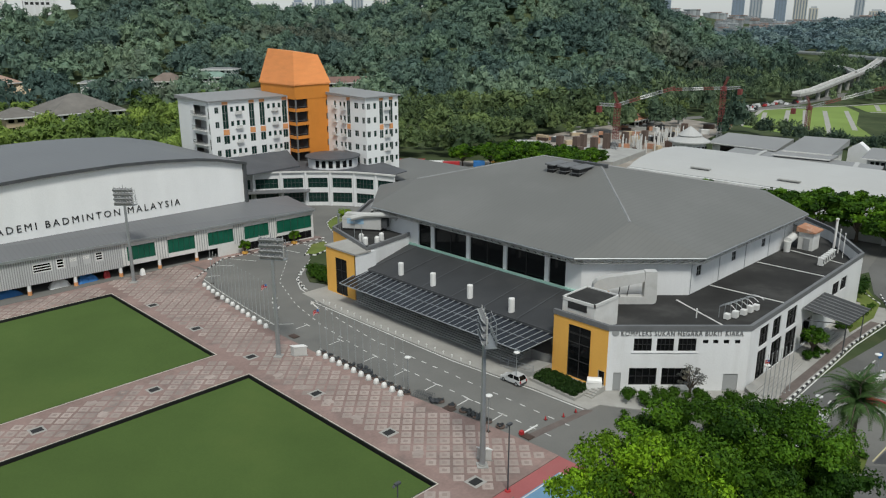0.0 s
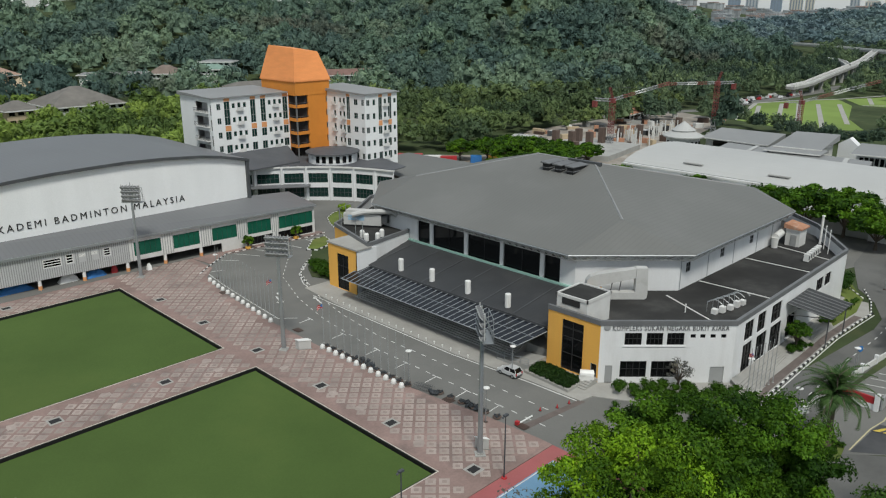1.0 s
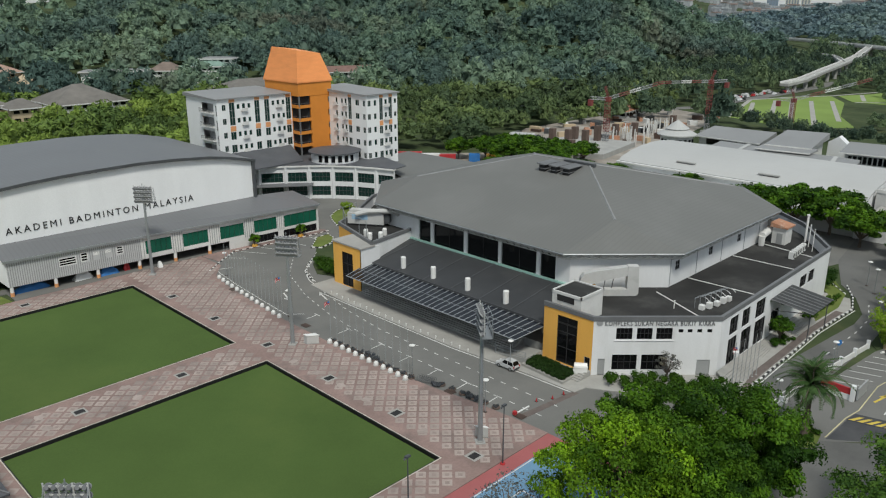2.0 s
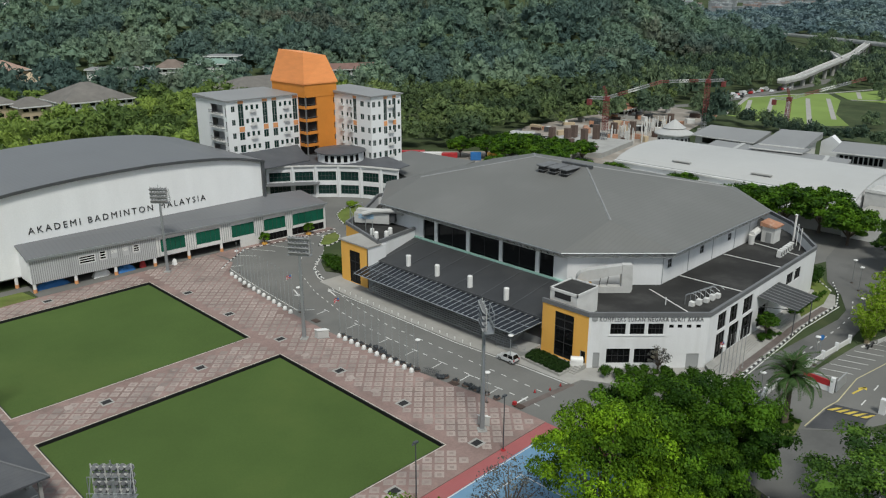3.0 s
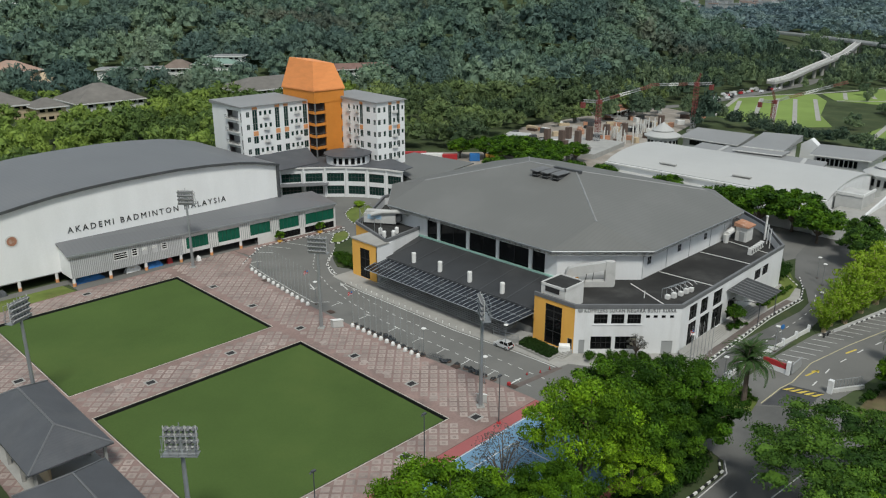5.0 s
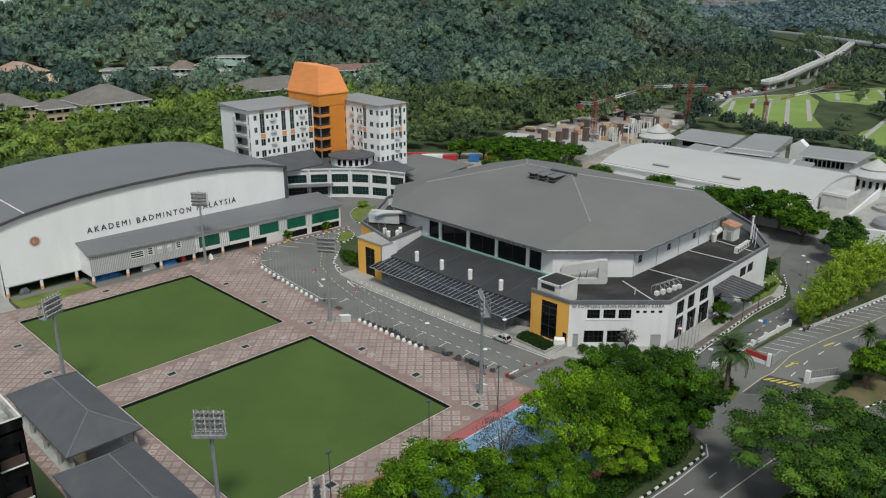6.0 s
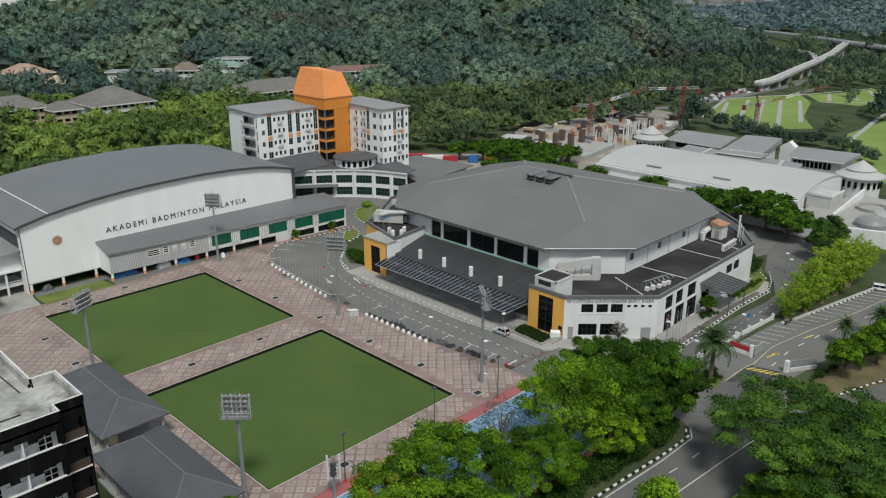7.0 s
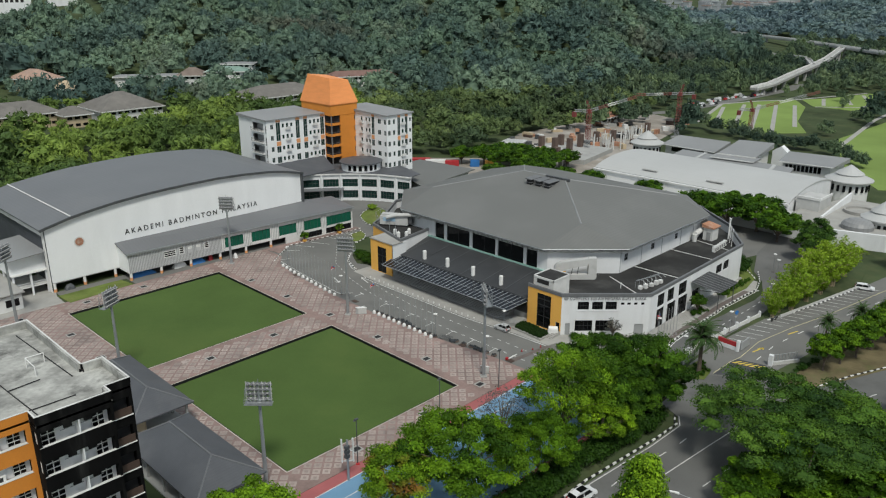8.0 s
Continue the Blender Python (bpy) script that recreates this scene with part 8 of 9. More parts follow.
part("head", MB(1).box(-0.3, -0.16, 7.55, 0.3, 0.16, 7.75).tube((-0.3, 0, 7.6), (-0.5, 0, 7.45), 0.1, 0.14, 6), "steel_dk", lp)
for i, (x, y) in enumerate(((4.7, -46.6), (-11.4, -46.4), (-30.5, -46.4))):
    (copy_at(lp, x, y, 0.06) if i else place(lp, x, y, 0.06))
sl = thing("street_lamp", "grey street lamp with a white dish head", "street lamp", "street lamps")
part("pole", MB(1).lathe(0, 0, [(0.07, 0), (0.045, 4.6)], 8), "steel", sl)
part("head", MB(1).lathe(0, 0, [(0.05, 4.55), (0.42, 4.7), (0.42, 4.78), (0.1, 4.92)], 12), "lamp_white", sl)
part("base", MB(1).lathe(0, 0, [(0.28, 0), (0.28, 0.1)], 10), "brown", sl)
for i, (x, y) in enumerate(((12.8, -36.4), (13.3, -20.6), (13.4, 13.2), (16.8, 41.6), (25.4, -30.4), (42.0, -65.9), (61, -67.0), (84.5, -66.6), (36.2, -68.8), (103, -60.6), (107, -58), (46.4, -57.4))):
    (copy_at(sl, x, y, 0.02) if i else place(sl, x, y, 0.02))
rl_ = thing("road_lamp", "tall road lamp with a leaf-shaped head", "road lamp", "road lamps")
part("pole", MB(1).lathe(0, 0, [(0.12, 0), (0.07, 8.6)], 8), "steel", rl_)
part("arm", MB(1).tube((0, 0, 8.5), (1.6, 0, 9.0), 0.05, n=6), "steel", rl_)
part("head", MB(1).slab([(1.4, -0.16, 8.95), (2.5, -0.1, 9.05), (2.7, 0, 9.07), (2.5, 0.1, 9.05), (1.4, 0.16, 8.95)], (0, 0, 0.14)), "lamp_white", rl_)
place(rl_, -12.6, -95, 0, 120)
copy_at(rl_, 30, -88.5, 0, 140)
spots = [(25.6 + 0.004 * (y + 10) ** 2 * 0.2, y) for y in np.arange(17, -22, -1.9)]
kl = thing("edge_light", "small white light along kerb", "kerb light", "kerb lights")
part("body", MB(1).lathe(0, 0, [(0.08, 0), (0.08, 0.3), (0.14, 0.32), (0.1, 0.45)], 8), "lamp_white", kl)
for i, (x, y) in enumerate(spots):
    (copy_at(kl, x, y, 0.12) if i else place(kl, x, y, 0.12))

# ---- cabinets, planters, gate ----
for x, y, lx, ly, h in ((9.2, 0.4, 1.6, 0.9, 1.6), (7.5, -40.5, 0.7, 0.5, 1.6)):
    cb_ = thing("utility_cabinet", "grey-white metal utility cabinet on a plinth", "cabinet", "utility cabinets", at=(x, y, 0.1))
    part("body", MB().prism([(x - lx / 2, y + 0.6 - ly / 2), (x + lx / 2, y - 0.6 - ly / 2), (x + lx / 2, y - 0.6 + ly / 2), (x - lx / 2, y + 0.6 + ly / 2)], 0.25, h), "duct", cb_)
    part("plinth", MB().prism([(x - lx / 2 - 0.1, y + 0.5 - ly / 2), (x + lx / 2 + 0.1, y - 0.7 - ly / 2), (x + lx / 2 + 0.1, y - 0.5 + ly / 2), (x - lx / 2 - 0.1, y + 0.7 + ly / 2)], 0.1, 0.25), "concrete", cb_)
    part("lid", MB().prism([(x - lx / 2 - 0.1, y + 0.5 - ly / 2), (x + lx / 2 + 0.1, y - 0.7 - ly / 2), (x + lx / 2 + 0.1, y - 0.5 + ly / 2), (x - lx / 2 - 0.1, y + 0.7 + ly / 2)], h, h + 0.1), "lamp_white", cb_)
pl = thing("planter", "raised pale concrete planter with steps beside it", "planter", at=(31, -34, 0))
part("kerb_wall", MB().prism([(27.9, -30.7), (32.2, -30.7), (31.6, -39.3), (27.3, -39.3)], 0.1, 0.55), "pave", pl)
sg = MB()
for i in range(5):
    sg.box(29.6, -40.6, 0.1 + 0.17 * i, 32.8 , -39.2, 0.27 + 0.17 * i) if i == 0 else sg.box(29.6 + 0.5 * i, -40.6, 0.1 + 0.17 * i, 32.8, -39.2, 0.27 + 0.17 * i)
part("step", sg, "pave", pl)
cp = thing("covered_box", "white rounded tarpaulin cover on a box", "cover", at=(31.8, -39.6, 0))
part("cover", MB().tube((31.2, -38.6, 1.6), (32.4, -40.2, 1.6), 0.62, 0.62, 12).prism([(30.7, -38.8), (31.7, -38.2), (32.9, -40.0), (31.9, -40.6)], 0.6, 1.5), "lamp_white", cp)
fw = thing("boundary_wall", "low white boundary wall with square posts", "wall", at=(55, -66.5, 0))
pts_ = [(34.7, -66.4), (38.9, -65.6), (49.2, -65.6), (59.1, -66.5), (74.9, -68.2)]
for a, b in zip(pts_, pts_[1:]):
    w = Line(a, b)
    part("panel", MB().wall(w, 0, w.n, 0, 0.95, -0.1, 0.1), "offwhite", fw)
for x, y, h in along(pts_, 5.0):
    part("post", MB().box(x - 0.25, y - 0.25, 0, x + 0.25, y + 0.25, 1.5), "white", fw)
fw = thing("boundary_wall", "low white wall behind the bamboo", "wall", at=(90, -71, 0))
w = Line((78, -69.6), (112, -76.6))
part("panel", MB().wall(w, 0, w.n, 0, 0.7, 2.2, 2.4), "duct", fw)
gb = thing("gate_wall", "red and white gate wall with white posts", "gate wall", at=(53.5, -70, 0))
part("panel", MB().prism([(53.6, -67.8), (53.9, -67.8), (53.5, -72.2), (53.2, -72.2)], 0.9, 1.9), "red", gb)
part("base", MB().prism([(53.6, -67.8), (53.9, -67.8), (53.5, -72.2), (53.2, -72.2)], 0, 0.9), "white", gb)
part("post", MB().box(53.0, -72.8, 0, 53.6, -72.2, 2.5), "white", gb)
part("gate_leaf", MB().box(53.4, -73.2, 0.3, 57.6, -73.0, 2.2), "frame", gb)
gp = thing("gate_pillar", "white gate pillar and side gate by the car park", "gate", at=(52, -80.4, 0))
part("pillar", MB().box(51.4, -80.6, 0, 52.2, -79.8, 2.4), "white", gp)
part("wall", MB().prism([(52.2, -80.2), (57.6, -83.6), (57.4, -84.0), (52, -80.6)], 0, 0.7), "duct", gp)
lf = MB()
for k in range(9):
    lf.box(52.4 + k * 0.6, -80.5 - k * 0.36, 1.0, 52.5 + k * 0.6, -80.4 - k * 0.36, 2.2)
lf.tube((52.4, -80.4, 2.2), (57.4, -83.4, 2.2), 0.05, n=4)
part("railing", lf, "steel", gp)
br = thing("barrier_arm", "fallen red and white road barrier", "barrier", at=(15.8, -40, 0))
part("arm", MB().box(15.2, -40.0, 0.1, 18.4, -39.8, 0.25), "lamp_white", br)
part("motor_box", MB().box(15.0, -40.1, 0.1, 15.5, -39.6, 0.6), "red", br)
for x, y in ((20.5, -39.6), (22.8, -40.8), (25.0, -41.2)):
    cn = thing("traffic_cone", "small red plastic traffic cone", "traffic cone", "traffic cones")
    part("cone", MB(1).lathe(0, 0, [(0.2, 0.05), (0.04, 0.7)], 10), "red", cn)
    part("foot", MB(1).box(-0.24, -0.24, 0, 0.24, 0.24, 0.05), "rubber", cn)
    place(cn, x, y, 0.01, 0, 0.75)
sgn = thing("round_sign", "round blue traffic sign on a post", "sign", at=(66.4, -65.9, 0))
part("post", MB().tube((66.4, -65.9, 0), (66.4, -65.9, 3.0), 0.05, n=6), "steel", sgn)
part("disc", MB().tube((66.4, -65.95, 3.0), (66.36, -66.05, 3.0), 0.5, 0.5, 16), "blue", sgn)
br_ = thing("bike_rack", "row of parked bicycles on a rack", "bicycles", at=(13.2, -23.6, 0.1))
for k in range(8):
    wh = MB()
    for s in (-0.5, 0.5):
        for j in range(10):
            a0, a1 = j * 0.6283, (j + 1) * 0.6283
            wh.tube((13.0 + k * 0.1 + s + 0.34 * math.cos(a0), -22.4 - k * 0.34, 0.46 + 0.34 * math.sin(a0)), (13.0 + k * 0.1 + s + 0.34 * math.cos(a1), -22.4 - k * 0.34, 0.46 + 0.34 * math.sin(a1)), 0.025, n=4)
    wh.tube((12.5 + k * 0.1, -22.4 - k * 0.34, 0.46), (12.9 + k * 0.1, -22.4 - k * 0.34, 0.95), 0.03, n=4).tube((12.9 + k * 0.1, -22.4 - k * 0.34, 0.95), (13.5 + k * 0.1, -22.4 - k * 0.34, 0.46), 0.03, n=4)
    part("bicycle", wh, "steel_dk", br_)
for k, (x, y) in enumerate(((13.2, -25.6), (13.0, -12), (12.9, -9.4), (14.4, -31.6), (14.5, -33))):
    lv = hedge([(x - 0.5, y - 1), (x + 0.5, y - 1), (x + 0.5, y + 1), (x - 0.5, y + 1)], 0.1, 0.55, "leaf_grey", "low dry shrub at the plaza edge", 8, "shrub")

# dry plants in round rings between the bollards and the flagpoles
ringp = thing("ring_planter", "round dark planter ring with dry brown plants", "planter", "ring planters")
part("ring", MB(1).lathe(0, 0, [(0.56, 0), (0.56, 0.16), (0.47, 0.18), (0.47, 0.08), (0.05, 0.08)], 14), mat("rusty_iron_ring", (0.13, 0.095, 0.08), 0.8, vary=0.25), ringp)
dry = new("plant", face_mesh("plant", *leaves(np.array([(0.25, 0.1, 0.2), (-0.2, 0.2, 0.2), (0.0, -0.25, 0.22)]), np.array([0.24, 0.22, 0.24]), 26, 0.1, lo=-0.1), "leaf_grey"))
dry.parent = ringp
spots = along([(12.35, -1.6), (12.5, -22)], 1.78) + along([(14.2, -26.2), (14.9, -38.5)], 2.1)
for i, (x, y, h) in enumerate(spots):
    (copy_at(ringp, x, y, 0.1, i * 47) if i else place(ringp, x, y, 0.1))
sheet("hall_walk", [(20.6, 50.9), (26.7, 55.0), (33.4, 54.2), (47, 53.0), (53, 53.2), (53, 55.0), (51.6, 57.4), (19.6, 57.4)], 0.104, "rose", "rose paved strip along the hall", "pavement", z0=-0.02)

# things stored under the hall
for name, label, cat, x, y, lx, ly, h, m in (("tarpaulin_pile", "pile covered with blue tarpaulin", "pile", -0.5, 60.8, 4.4, 2.2, 1.4, "blue"), ("tarpaulin_pile", "pile under a dark blue cover", "pile", -15.5, 62.5, 7, 2.4, 1.2, "blue"),
                                             ("crate_stack", "stack of white covered crates", "crates", -5.6, 61.4, 4.0, 2.0, 1.5, "lamp_white"), ("storage_bin", "red storage bin under hall", "bin", 3.4, 60.4, 1.4, 1.2, 1.5, "red"),
                                             ("bench_pile", "pile of white benches", "benches", 9.4, 56.9, 1.0, 1.2, 1.4, "lamp_white"), ("machine", "dark garden machine under hall", "machine", -33.5, 66.0, 2.6, 1.6, 1.4, "steel_dk")):
    o_ = thing(name, label, cat, at=(x, y, 0.1))
    m_ = MB()
    seg = 7
    for i in range(seg + 1):
        for j in range(seg + 1):
            u_, v_ = i / seg, j / seg
            edge = min(u_, 1 - u_, v_, 1 - v_)
            m_.v.append((x + (u_ - 0.5) * lx, y + (v_ - 0.5) * ly, 0.1 + h * min(1, edge * 5) * (0.75 + 0.25 * math.sin(i * 1.9 + j * 2.7))))
    m_.f = [(i * (seg + 1) + j, (i + 1) * (seg + 1) + j, (i + 1) * (seg + 1) + j + 1, i * (seg + 1) + j + 1) for i in range(seg) for j in range(seg)]
    m_.m = [0] * len(m_.f)
    part("cover", m_, m, o_)
for x, y in ((32.3, 55.0), (45.0, 54.2)):
    pot = thing("plant_pot", "square yellow pot beside hall", "plant pot", "plant pots", at=(x, y, 0))
    part("body", MB().box(x - 0.5, y - 0.5, 0.0, x + 0.5, y + 0.5, 0.7), "yellow", pot)


# ---- vehicles ----
def car(paint, label, L_=3.9, W_=1.66, H_=1.48, cat="car", van=False):
    ob = thing("car", label, cat, "cars")
    h0, sh = 0.28, 0.62 * H_
    side = [(-L_ / 2, h0), (-L_ / 2 + 0.02, sh * 0.8), (-L_ / 2 + 0.1, sh), (-L_ / 2 + (0.25 if van else 0.5), sh + 0.03), (L_ / 2 - 1.0, sh), (L_ / 2 - 0.15, sh * 0.82), (L_ / 2, sh * 0.62), (L_ / 2, h0)]
    bm = bmesh.new()
    ring = []
    for s, k in ((-1, 0.94), (-1, 1.0), (1, 1.0), (1, 0.94)):
        ring.append([bm.verts.new((x, s * W_ / 2 * (1.0 if z < sh * 0.9 else 0.95) * (1 if k == 1 else 1), z if k == 1 else z)) for x, z in side] if k == 1 else None)
    a, b = ring[1], ring[2]
    n = len(side)
    bm.faces.new(a)
    bm.faces.new(b[::-1])
    for i in range(n):
        bm.faces.new((a[i], b[i], b[(i + 1) % n], a[(i + 1) % n]))
    bmesh.ops.recalc_face_normals(bm, faces=bm.faces)
    bmesh.ops.bevel(bm, geom=list(bm.edges), offset=0.07, segments=2, affect="EDGES")
    me = bpy.data.meshes.new("body")
    bm.to_mesh(me)
    bm.free()
    me.materials.append(M[paint])
    body = new("body", me)
    body.parent = ob
    back, front = (-L_ / 2 + 0.08, L_ / 2 - 0.95)
    gl = MB(1)
    lo = [(back, -W_ * 0.46), (front, -W_ * 0.46), (front, W_ * 0.46), (back, W_ * 0.46)]
    hi = [(back + 0.28, -W_ * 0.38), (front - 0.75, -W_ * 0.38), (front - 0.75, W_ * 0.38), (back + 0.28, W_ * 0.38)]
    gl.add([(*p, sh - 0.02) for p in lo] + [(*p, H_ - 0.05) for p in hi], [(0, 1, 5, 4), (1, 2, 6, 5), (2, 3, 7, 6), (3, 0, 4, 7), (4, 5, 6, 7)])
    part("glazing", gl, "glass", ob, "dark windows")
    rf = MB(1)
    rf.prism([(p[0] * 1.0, p[1] * 1.02) for p in hi], H_ - 0.07, H_)
    part("roof", rf, paint, ob)
    for p, q in zip(lo, hi):
        part("pillar", MB(1).tube((*p, sh - 0.02), (*q, H_ - 0.04), 0.05, n=5), paint, ob)
    for s in (-1, 1):
        m0 = (back + front) / 2 - 0.1
        part("pillar", MB(1).tube((m0, s * W_ * 0.465, sh), (m0, s * W_ * 0.385, H_ - 0.04), 0.05, n=5), paint, ob)
        part("door_mirror", MB(1).box(front - 0.5, s * W_ * 0.5, sh + 0.02, front - 0.32, s * W_ * 0.58, sh + 0.16), paint, ob)
    for x in (-L_ * 0.31, L_ * 0.31):
        for s in (-1, 1):
            tyre = part("wheel", MB(1).tube((x, s * (W_ / 2 - 0.2), 0.3), (x, s * (W_ / 2 + 0.01), 0.3), 0.3, 0.3, 14), "rubber", ob)
            part("rim", MB(1).tube((x, s * (W_ / 2 + 0.005), 0.3), (x, s * (W_ / 2 + 0.025), 0.3), 0.19, 0.17, 10), "steel", tyre)
    for s in (-1, 1):
        part("headlight", MB(1).box(L_ / 2 - 0.12, s * W_ * 0.3 - 0.14, sh * 0.6, L_ / 2 + 0.005, s * W_ * 0.3 + 0.14, sh * 0.76), "lamp_white", ob)
        part("tail_light", MB(1).box(-L_ / 2 - 0.005, s * W_ * 0.4 - 0.1, sh * 0.62, -L_ / 2 + 0.1, s * W_ * 0.4 + 0.1, sh * 0.95), "red", ob)
    part("bumper", MB(1).box(-L_ / 2 - 0.03, -W_ * 0.44, 0.3, -L_ / 2 + 0.1, W_ * 0.44, 0.52), "steel_dk", ob)
    return ob


place(car("car_silver", "small silver hatchback parked at the kerb", 3.5, 1.5, 1.45), 26.0, -29.4, 0.0, 90)
suv = car("car_white", "white sport utility car with a dark sunroof on the main road", 4.7, 1.85, 1.7, van=True)
part("sunroof", MB(1).box(-0.9, -0.5, 1.69, 0.55, 0.5, 1.72), "glass", suv)
for s in (-1, 1):
    part("roof_rail", MB(1).tube((-1.7, s * 0.64, 1.74), (0.7, s * 0.64, 1.74), 0.03, n=5), "steel", suv)
place(suv, -12.2, -77.8, 0.01, -6)
place(car("car_white", "white saloon car parked in the last bay", 4.2, 1.7, 1.45), 110.8, -80.2, 0.0, -72)
bk = thing("motorcycle", "small dark motorcycle at the kerb", "motorcycle", at=(74.6, -71.4, 0))
part("frame", MB().tube((74.0, -71.4, 0.7), (75.2, -71.6, 0.8), 0.16, 0.12, 8).tube((75.2, -71.6, 0.8), (75.5, -71.65, 1.2), 0.05, n=5), "steel_dk", bk)
for x in (73.9, 75.3):
    part("wheel", MB().tube((x, -71.35 - (x - 73.9) * 0.16, 0.35), (x, -71.5 - (x - 73.9) * 0.16, 0.35), 0.34, 0.34, 12), "rubber", bk)
for x, y, lx, m, label in ((131, 108, 11, "red", "long red steel shipping container"), (134, 100, 9, "lamp_white", "white steel container on site"), (138, 94, 6, "red", "red steel container on site"), (146, 88, 4, "blue", "blue cabin on building site"), (150, 83, 4, "yellow", "yellow machine on building site")):
    ct_ = thing("container", label, "container", "site containers", at=(x, y, 0))
    w = Line((x - lx * 0.35, y + lx * 0.35), (x + lx * 0.35, y - lx * 0.35))
    part("body", MB().wall(w, 0, w.n, 0.1, 2.9, -1.3, 1.3), m, ct_)
    rbm = MB()
    for k in range(int(w.n / 0.5)):
        rbm.wall(w, 0.2 + k * 0.5, 0.4 + k * 0.5, 0.2, 2.8, 1.3, 1.36)
    part("rib", rbm, m, ct_)

# ---- building site, cranes and valley ----
site_poly = [(158, 92), (150, 66), (168, 48), (240, 58), (318, 76), (330, 108), (280, 122), (220, 124)]
sheet("site_ground", site_poly, 0.03, "earth", "bare pale earth of a building site", "ground")
sheet("back_yard", [(118, 84), (140, 118), (166, 92), (160, 60), (128, 58)], 0.02, "earth", "yard of pale earth behind the arena", "ground")
works = thing("building_frame", "unfinished concrete building frame with brown piers", "building site", at=(200, 78, 0))
part("slab", MB().prism([(172, 80), (182, 56), (214, 62), (210, 88), (190, 94)], 0, 2.0), "concrete", works, "pale concrete deck")
for x, y, h in ((193, 88, 7), (190, 78, 8), (196, 74, 7.5), (206, 75, 8), (203, 84, 7), (224, 78, 6.5), (236, 76, 6), (262, 72, 7), (181, 70, 6)):
    part("pier", MB().box(x - 1.1, y - 1.1, 0, x + 1.1, y + 1.1, h), mat("brown_formwork", (0.12, 0.085, 0.07), 0.9) if x == 193 else bpy.data.materials["brown_formwork"], works, "brown formwork pier")
for k in range(40):
    x, y = rng.uniform(212, 262), rng.uniform(62, 80)
    part("prop", MB().tube((x, y, 0), (x, y, rng.uniform(4, 7)), 0.25, n=5), "offwhite", works)
for k in range(110):
    x, y = rng.uniform(166, 310), rng.uniform(58, 116)
    if in_poly(x, y, site_poly):
        a_ = rng.uniform(0, 3.14)
        w = Line((x, y), (x + rng.uniform(2, 6) * math.cos(a_), y + rng.uniform(2, 6) * math.sin(a_)))
        s_ = thing("material_stack", "stack of building materials on bare earth", "stack", "material stacks", at=(x, y, 0))
        part("load", MB().wall(w, 0, w.n, 0, rng.uniform(0.8, 2.6), -1, 1), ("offwhite", "brown", "rust", "concrete", "steel_dk", "tan", "dark")[k % 7], s_)
far_house(292, 112, 32, 8, 4, 0, "terracotta", "lamp_white", "long site office with a red roof", 8, rise=2)
far_house(160, 84, 10, 10, 4, 0, "white_roof", "offwhite", "small pavilion with a pointed pale roof", 45, rise=5)
far_house(182, 98, 16, 7, 4, 0, "white_roof", "offwhite", "site hut with a white roof", 20, rise=1)


def lattice(mb, p, q, w, n, r=0.12):
    """A square lattice boom between two points."""
    p, q = Vector(p), Vector(q)
    d = (q - p).normalized()
    u = d.cross(Vector((0, 0, 1)) if abs(d.z) < 0.9 else Vector((1, 0, 0))).normalized() * w / 2
    t = d.cross(u).normalized() * w / 2
    cs = [u + t, u - t, -u - t, -u + t]
    for c in cs:
        mb.tube(p + c, q + c, r, n=4)
    for i in range(n):
        a, b = p.lerp(q, i / n), p.lerp(q, (i + 1) / n)
        for k in range(4):
            mb.tube(a + cs[k], b + cs[(k + 1) % 4], r * 0.7, n=3)
            mb.tube(a + cs[k], a + cs[(k + 1) % 4], r * 0.7, n=3)


for x, y, h, jx, jy, jl, jz in ((207, 71.7, 18.0, 0.74, -0.67, 22, 6.5), (268, 58.6, 21.5, -0.68, 0.73, 22, -0.5), (297.8, 33.2, 13.0, 0.75, -0.66, 35, 9)):
    cr = thing("tower_crane", "red and grey lattice tower crane", "crane", "tower cranes", at=(x, y, 0))
    for k in range(3):
        mb = MB()
        lattice(mb, (x, y, h * k / 3), (x, y, h * (k + 1) / 3), 1.7, 5, 0.1)
        part("tower", mb, "crane_grey" if k == 0 else "crane", cr)
    part("cab", MB().box(x - 1.0, y - 1.0, h, x + 1.0, y + 1.0, h + 1.8), "crane", cr)
    top_, tip_ = Vector((x, y, h + 1.2)), Vector((x + jx * jl, y + jy * jl, h + 1 + jz))
    for k in range(5):
        mb = MB()
        lattice(mb, top_.lerp(tip_, k / 5), top_.lerp(tip_, (k + 1) / 5), 1.0, 5, 0.06)
        part("jib", mb, ("crane_grey", "crane", "lamp_white")[k % 3], cr)
    mb = MB()
    lattice(mb, (x, y, h + 1), (x - jx * 7, y - jy * 7, h + 1.4), 1.0, 4, 0.08)
    part("counter_jib", mb, "crane_grey", cr)
    part("counterweight", MB().box(x - jx * 7 - 0.8, y - jy * 7 - 0.8, h - 1.6, x - jx * 7 + 0.8, y - jy * 7 + 0.8, h + 0.8), "crane", cr)
    mb = MB()
    lattice(mb, (x, y, h + 1.8), (x - jx * 1.5, y - jy * 1.5, h + 6), 0.7, 4, 0.07)
    part("mast_head", mb, "crane", cr)
    part("tie", MB().tube((x - jx * 1.5, y - jy * 1.5, h + 6), top_.lerp(tip_, 0.7), 0.05, n=3), "steel_dk", cr)
    part("footing", MB().box(x - 2, y - 2, 0, x + 2, y + 2, 1.0), "concrete", cr)
